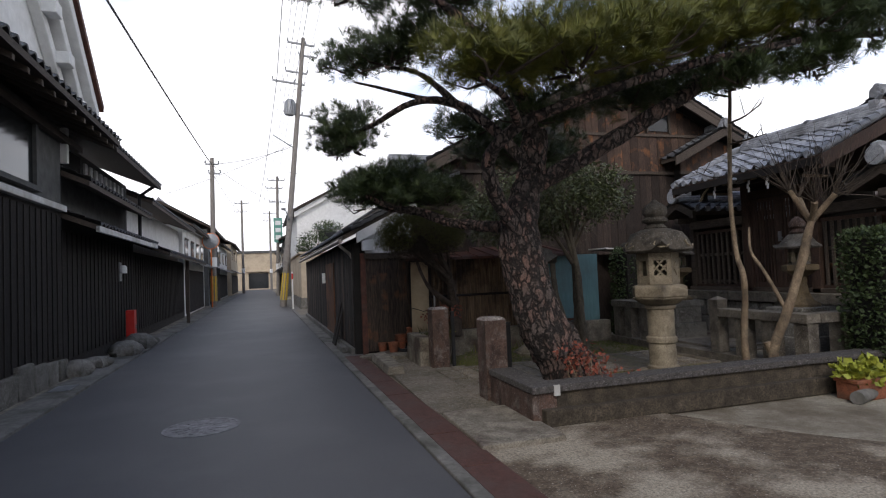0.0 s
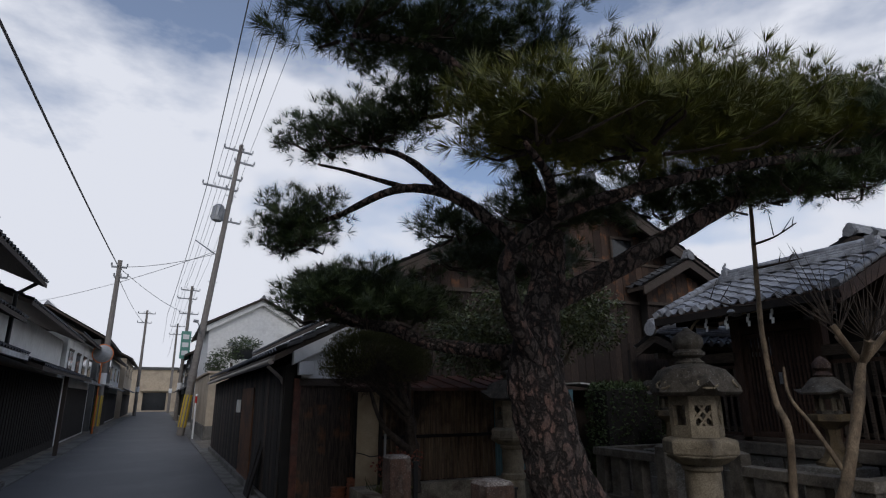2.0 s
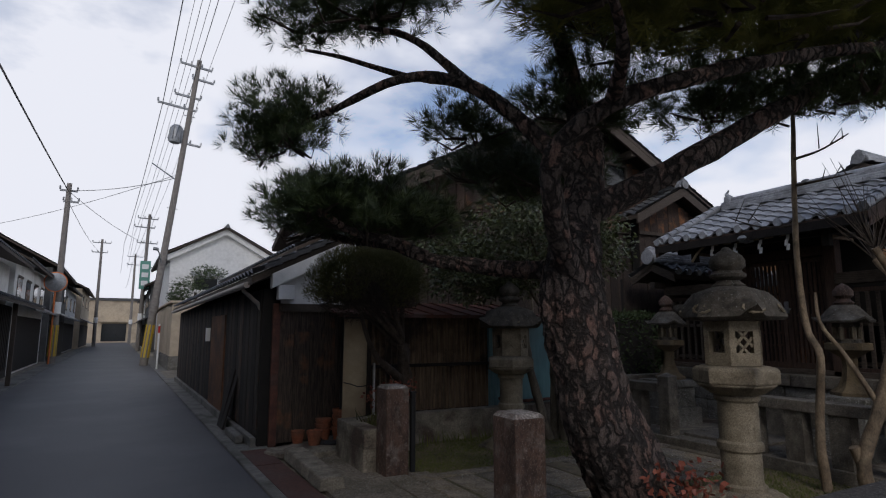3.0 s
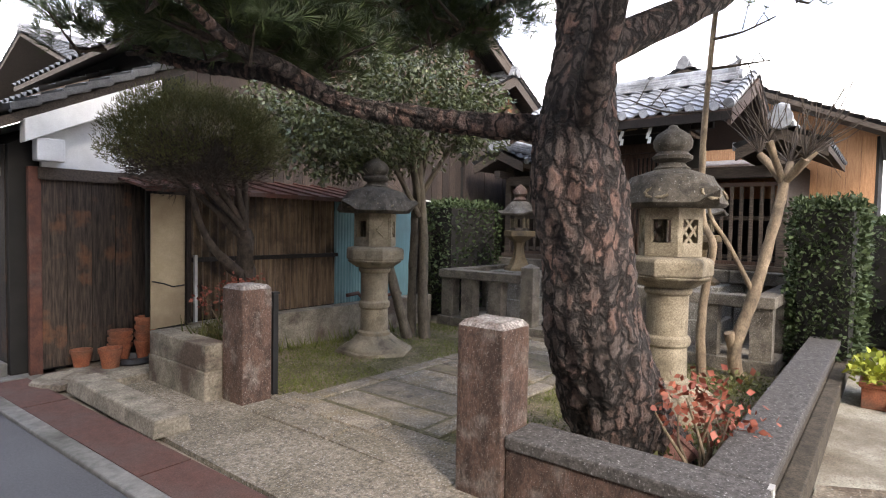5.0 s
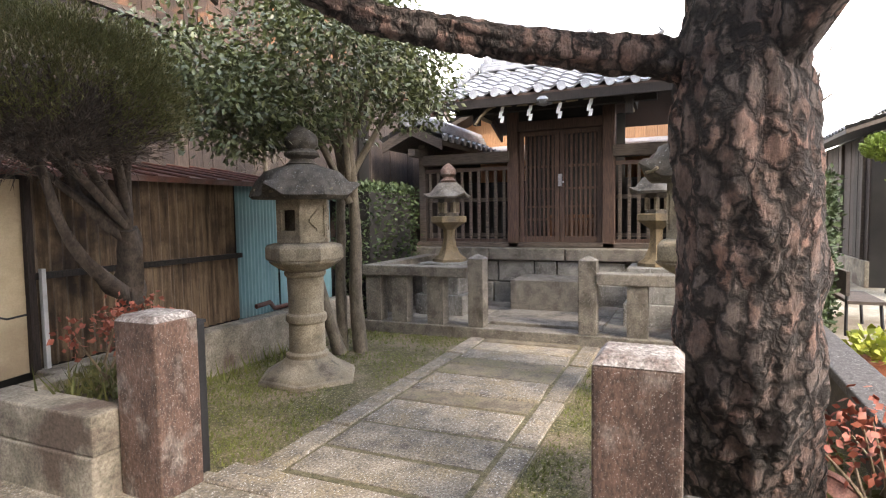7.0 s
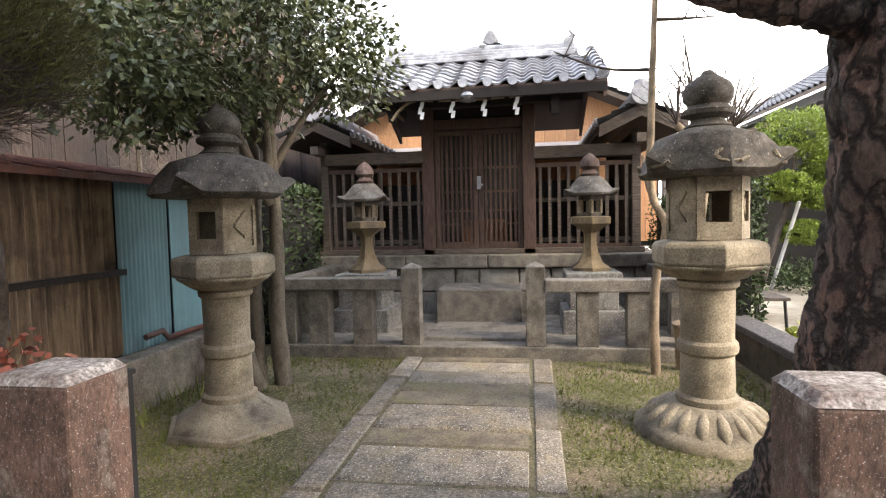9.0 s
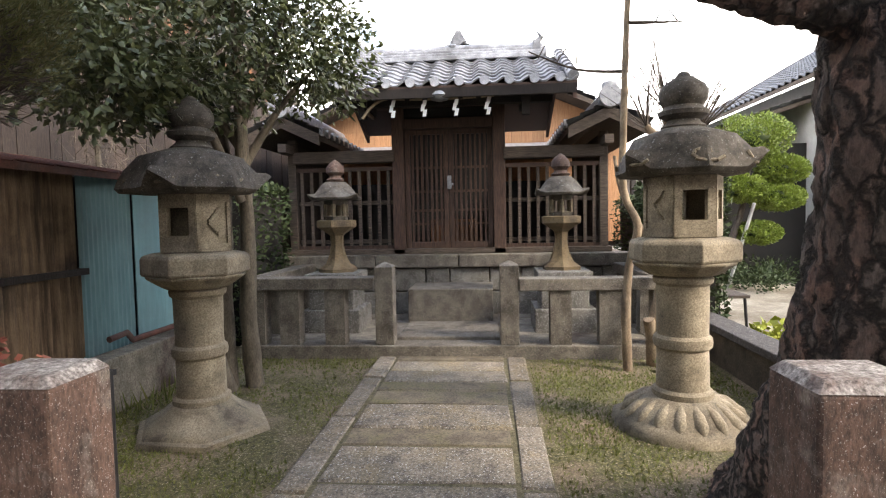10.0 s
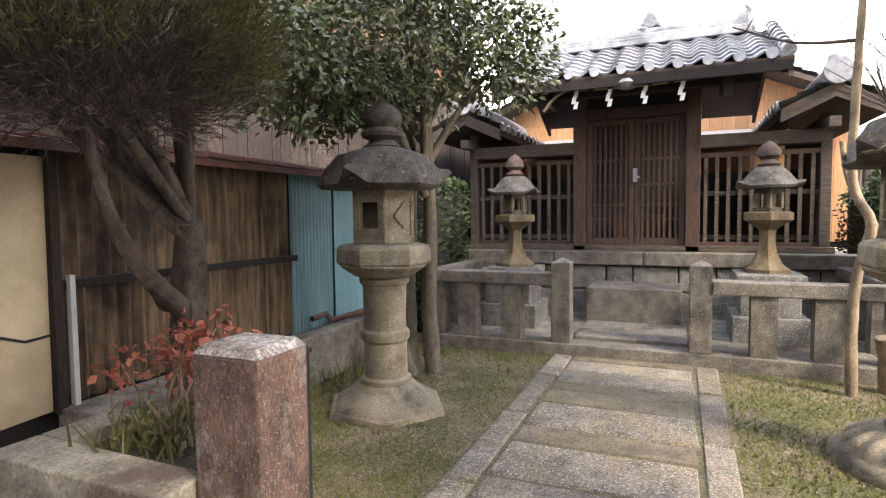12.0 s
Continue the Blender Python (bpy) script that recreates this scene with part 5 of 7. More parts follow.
def eave_roof(parent, x_in, x_out, y0, y1, z_in, z_out, mat=None, single=False):
    """A single slope that falls towards the street."""
    part("eave_deck", M().prism([(x_in, z_in - 0.10), (x_out, z_out - 0.10), (x_out, z_out), (x_in, z_in)], "y", y0, y1), BEAMWD, parent, at=STREET)
    fr = STREET @ slope_frame((x_out, y0, z_out), (0, 1, 0), (x_in - x_out, 0, z_in - z_out))
    tiled(parent, fr, y1 - y0, math.hypot(x_in - x_out, z_in - z_out), mat=mat)


b1 = thing("merchant_house", "dark old merchant house with charred boards and grey plaster upper floor", "house", kind="structure")
part("wall", M().box(-9, -6, -0.02, LF, 11.25, 3.0), BLACKBD, b1, at=STREET)
part("upper_wall", M().box(-9, -6, 3.0, LF, 11.25, 4.6), GREYPLA, b1, "grey plaster upper wall", at=STREET)
boards(b1, 3.0, 11.2, 0.42, 2.95)
part("band", M().box(LF, -6, 3.02, LF + 0.10, 11.25, 3.13), WHITETIN, b1, "pale metal band between the floors", at=STREET, bevel=0.008)
rs = random.Random(4)
y = 3.0
while y < 10.9:
    w = rs.uniform(0.3, 0.65)
    part("base_stone", M().box(LF, y, 0.0, LF + rs.uniform(0.06, 0.14), y + w - 0.02, rs.uniform(0.36, 0.52)), BASESTONE, b1, at=STREET, bevel=0.03)
    y += w
wd = part("window", M().box(LF - 0.01, 7.0, 3.28, LF + 0.012, 9.9, 4.3), DARKGLASS, b1, "dark upper window", at=STREET)
part("window_frame", M().box(LF, 6.95, 3.2, LF + 0.12, 10.0, 3.28).box(LF, 9.9, 3.28, LF + 0.07, 10.0, 4.35).box(LF, 8.4, 3.28, LF + 0.05, 8.47, 4.3), GREYPLA, wd, "grey window frame")
eave_roof(b1, -4.6, -2.25, -6, 12.15, 5.6, 4.55)
raf2 = M().prism([(LF, 4.68), (-2.3, 4.35), (-2.3, 4.43), (LF, 4.78)], "y", -0.04, 0.04).mesh("rafter", BEAMWD)
for k in range(24):
    part("rafter", raf2, None, b1, at=STREET @ pose(0, 1.0 + k * 0.47, 0))
part("eave_beam", M().box(LF + 0.02, -6, 4.3, LF + 0.14, 12.1, 4.42), BEAMWD, b1, at=STREET)
kura = thing("storehouse_gable", "tall white plastered storehouse gable with stepped cornice", "house", kind="structure")
part("wall", M().prism([(-4.0, 4.0), (13.6, 4.0), (13.6, 5.7), (7.0, 12.0), (-4.0, 12.0)], "x", -8.0, -3.6), PLASTER, kura, at=STREET)
for k, (o, d) in enumerate(((0.0, 0.55), (0.35, 0.38), (0.75, 0.2))):
    part("cornice", M().prism([(13.95 - o * 0.4, 5.36 - o * 0.75), (7.0, 11.95 - o), (7.0, 12.25 - o), (13.95 - o * 0.4, 5.68 - o * 0.75)], "x", -3.6, -3.6 + d), PLASTER, kura, "white stepped cornice under the verge", at=STREET, bevel=0.02)
part("verge_tiles", M().prism([(14.05, 5.68), (7.0, 12.24), (7.0, 12.4), (14.1, 5.82)], "x", -4.2, -2.98), RUSTTIN, kura, "dark reddish verge tiles", at=STREET, bevel=0.01)
for k in range(9):
    part("bracket", M().box(-3.6, 13.0 - k * 0.75, 5.45 + k * 0.71, -3.15, 13.35 - k * 0.75, 5.7 + k * 0.71), PLASTER, kura, "white plaster bracket", at=STREET, bevel=0.02)

b2 = thing("lattice_house", "old two-storey town house with slit windows and tiled pent roofs", "house", kind="structure")
part("wall", M().box(-9, 11.27, -0.02, LF - 0.05, 17.5, 2.95), BLACKBD, b2, at=STREET)
part("upper_wall", M().box(-9, 11.27, 2.95, LF - 0.2, 17.5, 4.5), GREYPLA, b2, "grey plaster upper wall with slits", at=STREET)
for k in range(9):
    part("window_slit", M().box(LF - 0.2, 13.4 + k * 0.42, 3.95, LF - 0.16, 13.6 + k * 0.42, 4.35), PLASTER, b2, "pale plaster slat between window slits", at=STREET)
part("window", M().box(LF - 0.2, 11.9, 3.95, LF - 0.17, 13.1, 4.4), DARKGLASS, b2, at=STREET)
eave_roof(b2, -4.6, -2.35, 12.3, 17.6, 5.4, 4.5)
eave_roof(b2, -3.3, -2.6, 11.3, 17.5, 3.92, 3.62)
eave_roof(b2, -3.2, -2.45, 11.3, 17.5, 3.08, 2.78)
part("pent_edge", M().box(-2.50, 11.3, 2.66, -2.44, 17.5, 2.77), WHITETIN, b2, at=STREET)
boards(b2, 11.35, 17.4, 0.3, 2.7, LF - 0.05, w=0.30)
part("pilaster", M().box(LF - 0.2, 11.28, 3.95, LF + 0.1, 11.4, 4.6), PLASTER, b2, "small white pilaster", at=STREET)
part("drainpipe", M().tube([(-2.5, 17.45, 4.5), (-2.9, 17.45, 4.2), (-2.9, 17.45, 2.9), (-2.4, 17.5, 2.7)], [0.05] * 4, 8), BLACKM, b2, "dark drainpipe", smooth=50, at=STREET)
b3 = thing("long_house", "low tiled town house with white plaster and dark front", "house", kind="structure")
part("wall", M().box(-9, 17.52, -0.02, LF - 0.1, 28.8, 2.6), BLACKBD, b3, at=STREET)
part("upper_wall", M().box(-9, 17.52, 2.6, LF - 0.3, 28.8, 4.1), PLASTER, b3, at=STREET)
eave_roof(b3, -4.8, -2.6, 17.7, 28.8, 5.0, 4.1)
eave_roof(b3, -3.3, -2.15, 17.6, 28.8, 3.0, 2.55)
boards(b3, 17.6, 28.7, 0.3, 2.5, LF - 0.1, w=0.34)
part("post", M().box(-2.5, 24.0, 0.0, -2.38, 24.12, 2.55), BEAMWD, b3, at=STREET)
ext = thing("extinguisher_box", "red fire extinguisher box standing against the dark house", "extinguisher box", STREET @ pose(-2.93, 15.6, 0.012))
part("box", M().box(0, 0, 0.08, 0.2, 0.28, 0.98), RED, ext, bevel=0.015)
part("foot", M().box(0.03, 0.03, 0, 0.17, 0.25, 0.08), BLACKM, ext)
part("handle", M().box(0.2, 0.12, 0.5, 0.22, 0.16, 0.6), STEEL, ext)
met = thing("electric_meter", "grey round electric meter on the dark wall", "meter", STREET @ pose(-3.08, 15.6, 1.95))
part("plate", M().box(0, 0, -0.2, 0.04, 0.22, 0.28), STEEL, met, bevel=0.008)
part("dome", M().lathe([(0.085, 0.0), (0.085, 0.16), (0.05, 0.2), (0.0, 0.21)], 16, 0.1, 0.11), WHITEP, met, smooth=50)
for k, (xx, yy, rr, zz) in enumerate(((-2.62, 14.0, 0.34, 0.34), (-2.58, 15.3, 0.36, 0.40), (-2.75, 12.2, 0.26, 0.22), (-2.5, 16.2, 0.22, 0.22), (-2.8, 11.2, 0.22, 0.3))):
    p = [(rr * 0.85, 0.0), (rr, zz * 0.3), (rr * 0.92, zz * 0.65), (rr * 0.55, zz * 0.93), (0.0, zz)]
    tagged(part("boulder", M().lathe(p, 14, 0, 0, 0.4 * k, 0.45), BASESTONE, smooth=60, at=STREET @ pose(xx, yy, 0.03)), "rounded grey boulder at the foot of the house", "boulder", "boulders")
cov = thing("drain_cover", "square grey drain cover in the gutter edge", "drain cover", STREET @ pose(-2.62, 9.8, 0.036))
part("plate", M().box(-0.15, -0.25, 0, 0.15, 0.25, 0.012), STEEL, cov, bevel=0.004)


# ---------------------------------------------------------------- utility poles and wires
def utility_pole(x, y, h, lean, arms, label, trafo=False):
    p = thing("utility_pole", label, "utility pole", STREET @ pose(x, y, 0, 0, lean, 0), "utility poles")
    part("shaft", M().tube([(0, 0, 0), (0, 0, h)], [0.19, 0.12], 14), CONPOLE, p, smooth=50)
    if y < 50:
        for k in range(7):
            part("guard_stripe", M().box(0.175, -0.045, 0.4, 0.2, 0.045, 2.0, pose(0, 0, 0, 0, 0, k * 360 / 7)), YELLOWP, p, "yellow guard stripe")
    for z, a, b in arms:
        arm = part("crossarm", M().box(a, -0.06, z - 0.05, b, 0.04, z + 0.05), STEEL, p)
        n = max(2, int((b - a) / 0.5))
        for k in range(n + 1):
            xx = a + (b - a) * k / n
            part("insulator", M().lathe([(0.03, z + 0.05), (0.055, z + 0.1), (0.035, z + 0.16), (0.055, z + 0.2), (0.0, z + 0.26)], 8, xx, -0.01), WHITEP if k % 2 else STEEL, arm, smooth=50)
    if trafo:
        tr = part("transformer", M().lathe([(0.26, h * 0.70), (0.28, h * 0.70 + 0.1), (0.28, h * 0.70 + 0.85), (0.2, h * 0.70 + 0.95), (0.0, h * 0.70 + 1.0)], 18, -0.48, -0.1), STEEL, p, "grey transformer can", smooth=40)
        for k in range(6):
            a = k * math.pi / 3
            part("fin", M().box(0.27, -0.02, h * 0.70 + 0.15, 0.34, 0.02, h * 0.70 + 0.8, pose(-0.48, -0.1, 0, 0, 0, math.degrees(a))), STEEL, tr)
        part("stay_arm", M().tube([(0, 0, h * 0.58), (-1.3, 0, h * 0.62)], [0.04, 0.035], 6), STEEL, p)
        part("lamp_arm", M().tube([(0, -0.05, 5.0), (-0.25, -0.5, 5.6), (-0.4, -0.8, 5.7)], [0.03, 0.03, 0.05], 8), STEEL, p)
        part("light", M().box(-0.55, -1.1, 5.62, -0.3, -0.7, 5.74), STEEL, p, "street light head", bevel=0.02)
        part("rung", M().box(-0.3, -0.02, h * 0.8, 0.3, 0.02, h * 0.8 + 0.03).box(-0.25, -0.02, 8.0, 0.25, 0.02, 8.03), STEEL, p)
    part("sign_band", M().lathe([(0.215, 2.6), (0.21, 3.2)], 14, 0, 0), WHITEP if not trafo else CONPOLE, p, smooth=50)
    return p


utility_pole(1.55, 34.0, 16.4, 5.8, [(16.0, -0.9, 0.7), (15.3, -0.2, 0.9), (14.2, -0.9, 0.4), (13.5, -1.6, 0.3), (11.6, -0.8, 0.8)], "tall concrete utility pole with transformer and crossarms", True)
utility_pole(-2.55, 38.0, 9.6, 0.5, [(9.2, -0.4, 0.4), (8.6, -0.2, 0.5)], "concrete utility pole with yellow guard on the west side")
utility_pole(1.9, 58.0, 12.0, 1.0, [(11.6, -0.9, 0.7), (10.8, -1.1, 0.5), (9.4, -0.8, 0.8)], "concrete utility pole farther along the street")
utility_pole(-1.9, 76.0, 12.0, 0, [(11.6, -0.9, 0.9), (10.5, -0.9, 0.6)], "concrete utility pole far along the street")
utility_pole(1.7, 88.0, 12.0, 0, [(11.6, -0.9, 0.9), (10.5, -0.9, 0.6)], "concrete utility pole far along the street")
mir = thing("traffic_mirror", "round convex traffic mirror with an orange rim", "traffic mirror", STREET @ pose(-2.6, 37.4, 0))
part("pole", M().tube([(0, 0, 0), (0, 0, 4.4)], [0.045, 0.045], 8), ORANGEP, mir)
part("rim", M().tube([(0, -0.12, 4.2), (0, 0.02, 4.2)], [0.52, 0.5], 24), ORANGEP, mir, smooth=40)
part("glass", M().tube([(0, -0.15, 4.2), (0, -0.125, 4.2)], [0.42, 0.47], 24), STEEL, mir, smooth=40)
flag = thing("road_barrier", "white pole with a red band beside the utility pole", "marker pole", STREET @ pose(1.95, 30.5, 0))
part("pole", M().tube([(0, 0, 0), (0, 0, 2.0)], [0.04, 0.04], 8), WHITEP, flag)
part("band", M().tube([(0, 0, 1.6), (0, 0, 1.9)], [0.045, 0.045], 8), RED, flag)


def wire(p, q, sag, r=0.012):
    p, q = STREET @ Vector(p), STREET @ Vector(q)
    pts = []
    for k in range(17):
        u = k / 16
        v = p.lerp(q, u)
        v.z -= sag * 4 * u * (1 - u)
        pts.append(v)
    tagged(part("overhead_wire", M().tube(pts, [r] * 17, 5), WIRE), "dark overhead cable between the poles", "cable", "overhead wires")


TOPX = 1.55 + 16 * math.sin(radians(5.8))
for dx, z, r in ((-0.9, 16.15, 0.012), (-0.3, 16.15, 0.012), (0.6, 16.15, 0.012), (-0.9, 14.3, 0.012), (-1.6, 13.6, 0.02), (-0.9, 11.7, 0.012)):
    wire((TOPX + dx, 34, z), (TOPX - 0.2 + dx, -14, z - 0.6), 0.5, r)
    wire((TOPX + dx, 34, z), (1.9 + dx, 58, z - 4.3), 0.5, r)
    wire((1.9 + dx, 58, z - 4.3), (1.7 + dx, 88, z - 4.3), 0.5, 0.014)
wire((-2.5, 38, 9.2), (-2.9, -14, 7.3), 0.3, 0.028)
wire((-2.5, 38, 9.2), (1.9, 58, 9.4), 0.3, 0.016)
wire((-2.5, 38, 9.2), (2.4, 34, 9.6), 0.2, 0.016)
wire((-2.5, 38, 8.7), (-1.9, 76, 10.4), 0.4, 0.016)
wire((2.5, 34, 9.8), (-9, 52, 8.8), 0.3, 0.014)

# ---------------------------------------------------------------- sheet fence on the north side of the shrine
sf = thing("sheet_fence", "patched fence of brown corrugated sheets and a blue tin sheet", "fence", kind="structure")


def corrugated(x0, x1, z0, z1, y, pitch, amp, slant=0.0):
    m = M()
    n = int((x1 - x0) / pitch * 6)
    v = []
    for i in range(n + 1):
        xx = x0 + (x1 - x0) * i / n
        yy = y + amp * math.cos(2 * math.pi * (xx - x0) / pitch)
        v += [(xx, yy, z0), (xx, yy, z1 + slant * (i / n)), (xx, yy + 0.006, z1 + slant * (i / n)), (xx, yy + 0.006, z0)]
    f = []
    for i in range(n):
        a, b = 4 * i, 4 * i + 4
        f += [(a, b, b + 1, a + 1), (a + 1, b + 1, b + 2, a + 2), (a + 2, b + 2, b + 3, a + 3)]
    return m.add(v, f)


part("sheet", corrugated(3.54, 5.66, 0.45, 1.17, 10.50, 0.1, 0.026), BAMBOO, sf, "brown streaked corrugated sheet", smooth=70)
part("sheet", corrugated(3.54, 5.66, 1.13, 1.93, 10.53, 0.1, 0.026), BAMBOO, sf, "brown streaked corrugated sheet", smooth=70)
part("sheet", corrugated(4.38, 4.75, 0.47, 1.12, 10.462, 0.1, 0.024), BAMBOO, sf, "patched corrugated sheet", smooth=70)
part("rail", M().box(3.54, 10.435, 1.12, 5.66, 10.475, 1.17), BLACKBD, sf)
part("sheet", corrugated(5.665, 6.33, 0.30, 1.92, 10.51, 0.055, 0.009), BLUETIN, sf, "finely corrugated blue tin sheet", smooth=70)
part("panel", M().box(6.362, 10.505, 0.30, 7.4, 10.517, 1.90), BLUETIN, sf, "flat blue tin sheet")
part("seam", M().box(6.33, 10.492, 0.30, 6.37, 10.50, 1.92), BLUETIN, sf)
part("pipe", M().tube([(5.8, 10.4, 0.56), (6.0, 10.38, 0.58), (6.08, 10.38, 0.50), (6.9, 10.38, 0.50)], [0.028] * 4, 8), RUSTTIN, sf, "rusty pipe along the wall", smooth=50)
part("post", M().box(3.49, 10.42, 0.42, 3.54, 10.50, 1.9), WOODBD, sf)
part("strip", M().box(3.57, 10.40, 0.42, 3.60, 10.44, 1.2), WHITETIN, sf, "pale strip")
part("cream_board", M().prism([(3.12, 0.42), (3.48, 0.44), (3.49, 1.86), (3.46, 1.86), (3.13, 1.86)], "y", 10.46, 10.485), YELLOWBD, sf, "cracked cream-coloured board")
part("crack", M().tube([(3.13, 10.457, 0.93), (3.25, 10.457, 0.90), (3.35, 10.457, 0.86), (3.48, 10.457, 0.87)], [0.008] * 4, 5), BLACKM, sf)
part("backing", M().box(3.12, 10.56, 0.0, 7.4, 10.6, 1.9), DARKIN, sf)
part("awning", M().prism([(10.30, 1.90), (11.75, 2.16), (11.75, 2.18), (10.30, 1.925)], "x", 3.0, 6.75), RUSTTIN, sf, "rusty tin awning over the fence")
rib = M().tube([(0, 10.29, 1.935), (0, 11.75, 2.195)], [0.014, 0.014], 6).mesh("rib", RUSTTIN)
for k in range(11):
    part("rib", rib, None, sf, at=pose(3.15 + k * 0.34, 0, 0))
part("fascia", M().box(3.0, 10.28, 1.88, 6.75, 10.30, 1.93), RUSTTIN, sf)
vine = thing("dried_vine", "brown dried ivy tangle on the wooden wall", "vine")
rv = np.random.default_rng(17)
vl = np.stack([rv.normal(7.4, 0.28, 700), rv.uniform(11.3, 11.7, 700), rv.normal(2.75, 0.42, 700)], 1)
tagged(scattered("tangle", [(-0.01, 0, -0.5), (0.01, 0, -0.5), (0.0, 0.01, 0.5)], [(0, 1, 2)], vl, turns(rv, 700, (0, 0, 1), 1.2, 0.15, 0.4), CAMBARK, vine), kind="stuff")
part("stem", M().tube([(7.4, 11.6, 0.0), (7.45, 11.6, 1.5), (7.4, 11.6, 3.0)], [0.05, 0.04, 0.02], 6), CAMBARK, vine)
sh2 = thing("tin_lean_to", "low lean-to with a pale tin roof beyond the hedge", "shed", kind="structure")
part("roof", M().prism([(7.9, 2.02), (9.3, 1.90), (9.3, 1.93), (7.9, 2.05)], "y", 10.9, 11.7), WHITETIN, sh2)
part("wall", M().box(8.0, 11.55, 0.0, 9.3, 11.7, 1.9), WOODBD, sh2)


bw = thing("board_wall", "grey weathered board wall behind the hedge", "wall", kind="structure")
part("frame", M().box(9.4, 11.06, 0.0, 16.4, 11.12, 2.75), DARKIN, bw)
for k in range(30):
    part("board", M().box(9.4 + k * 0.233, 11.02 + 0.006 * (k % 3), 0.1, 9.626 + k * 0.233, 11.058, 2.9 + 0.03 * (k % 2)), WOODBD, bw)


# ---------------------------------------------------------------- trees
def smooth_path(pts, n=5):
    """Points on a curve through pts."""
    pts = [Vector(p) for p in pts]
    out = []
    for i in range(len(pts) - 1):
        p0, p1, p2, p3 = pts[max(i - 1, 0)], pts[i], pts[i + 1], pts[min(i + 2, len(pts) - 1)]
        for k in range(n):
            t = k / n
            out.append(0.5 * ((2 * p1) + (p2 - p0) * t + (2 * p0 - 5 * p1 + 4 * p2 - p3) * t * t + (3 * p1 - p0 - 3 * p2 + p3) * t ** 3))
    return out + [pts[-1]]


def limb(parent, name, pts, r0, r1, mat, n=10, rough=0.25, label="", plates=0.0, fine=5):
    c = smooth_path(pts, fine)
    rads = [r0 + (r1 - r0) * k / (len(c) - 1) for k in range(len(c))]
    return part(name, M().tube(c, rads, n, rough, plates), mat, parent, label, smooth=70)


def needle_tuft(n, rng):
    """Needles that fan out of one shoot, all joined at its tip."""
    v, f = [(0.0, 0.0, 0.0)], []
    for k in range(n):
        a, up = rng.uniform(0, 2 * math.pi), rng.uniform(0.2, 1.9)
        d = np.array([math.cos(a), math.sin(a), up])
        d *= rng.uniform(0.8, 1.0) / np.linalg.norm(d)
        s = np.cross(d, (0, 0, 1))
        s /= np.linalg.norm(s)
        o = len(v)
        v += [tuple(d * 0.35 - s * 0.016), tuple(d), tuple(d * 0.35 + s * 0.016)]
        f.append((0, o, o + 1, o + 2))
    return v, f


RT = np.random.default_rng(11)
TUFTV, TUFTF = needle_tuft(34, RT)


def needle_pad(parent, c, size, count, mat, smin=0.13, smax=0.20, holes=0.06, twigs=True):
    """A flat cloud of needle tufts, thick on top, with twigs under it."""
    c, size, count = np.array(c, float), np.array(size, float), int(count * 1.15)
    pts, way = [], []
    while len(pts) < count:
        p = RT.normal(0, 0.5, 3)
        r = np.linalg.norm(p * (1, 1, 1))
        if r > 1.05 or p[2] < -0.5:
            continue
        if noise.noise((p[0] * 2.9 + c[0], p[1] * 2.9 + c[1], p[2] * 1.5 + c[2])) < -holes:
            continue
        q = p * size
        pts.append(c + q)
        way.append((p[0] * 0.9, p[1] * 0.9, 0.75 + p[2] * 0.5))
    way = np.array(way)
    scattered("needle_pad", TUFTV, TUFTF, np.array(pts), turns(RT, count, way, 0.25, smin, smax), mat, parent)
    if twigs:
        m = M()
        for k in range(max(5, int(count / 50))):
            q = pts[RT.integers(0, count)]
            h = c + (q - c) * 0.25 + np.array([0, 0, -size[2] * 0.55])
            mid = (h + q) / 2 + RT.normal(0, 0.05, 3) + np.array([0, 0, -0.05])
            m.tube([h, mid, q], [0.018, 0.012, 0.005], 5)
        tagged(part("twigwork", m, BARK, parent, smooth=70), kind="stuff")


pine = thing("pine_tree", "large old pine with plated bark and layered needle pads", "tree")
tp = smooth_path([(4.3, 5.72, -0.05), (4.2, 5.73, 0.12), (3.95, 5.76, 0.55), (3.70, 5.78, 1.0), (3.57, 5.79, 1.5), (3.50, 5.83, 2.0), (3.58, 5.84, 2.45), (3.75, 5.92, 2.9), (3.9, 6.05, 3.4)], 20)
tr = [0.44 - 0.10 * min(1, k / 25) - 0.075 * min(1, max(0, k - 25) / 50) - 0.10 * min(1, max(0, k - 95) / 35) for k in range(len(tp))]
trunk = M().tube(tp, tr, 110, 0.12, 0.016)
part("trunk", trunk, PINEBARK, pine, "thick leaning trunk with pinkish bark plates", smooth=70)
limb(pine, "limb", [(3.52, 5.85, 2.06), (3.46, 6.1, 2.18), (3.30, 6.5, 2.225), (3.12, 6.95, 2.31), (2.93, 7.25, 2.38), (2.66, 7.56, 2.54), (2.43, 8.17, 2.66), (2.2, 8.5, 2.75)], 0.088, 0.035, PINEBARK, 56, 0.25, "mossy horizontal limb", 0.009, 26)
limb(pine, "limb", [(2.95, 7.35, 2.42), (2.6, 7.4, 2.55), (2.2, 7.35, 2.6), (1.8, 7.2, 2.75)], 0.06, 0.025, PINEBARK)
limb(pine, "limb", [(3.72, 5.92, 2.95), (3.3, 6.3, 3.6), (2.9, 6.55, 3.92), (2.45, 6.9, 4.0), (2.0, 7.7, 3.88), (1.7, 8.5, 3.9)], 0.085, 0.02, PINEBARK, 10, 0.3, "long crooked limb over the street")
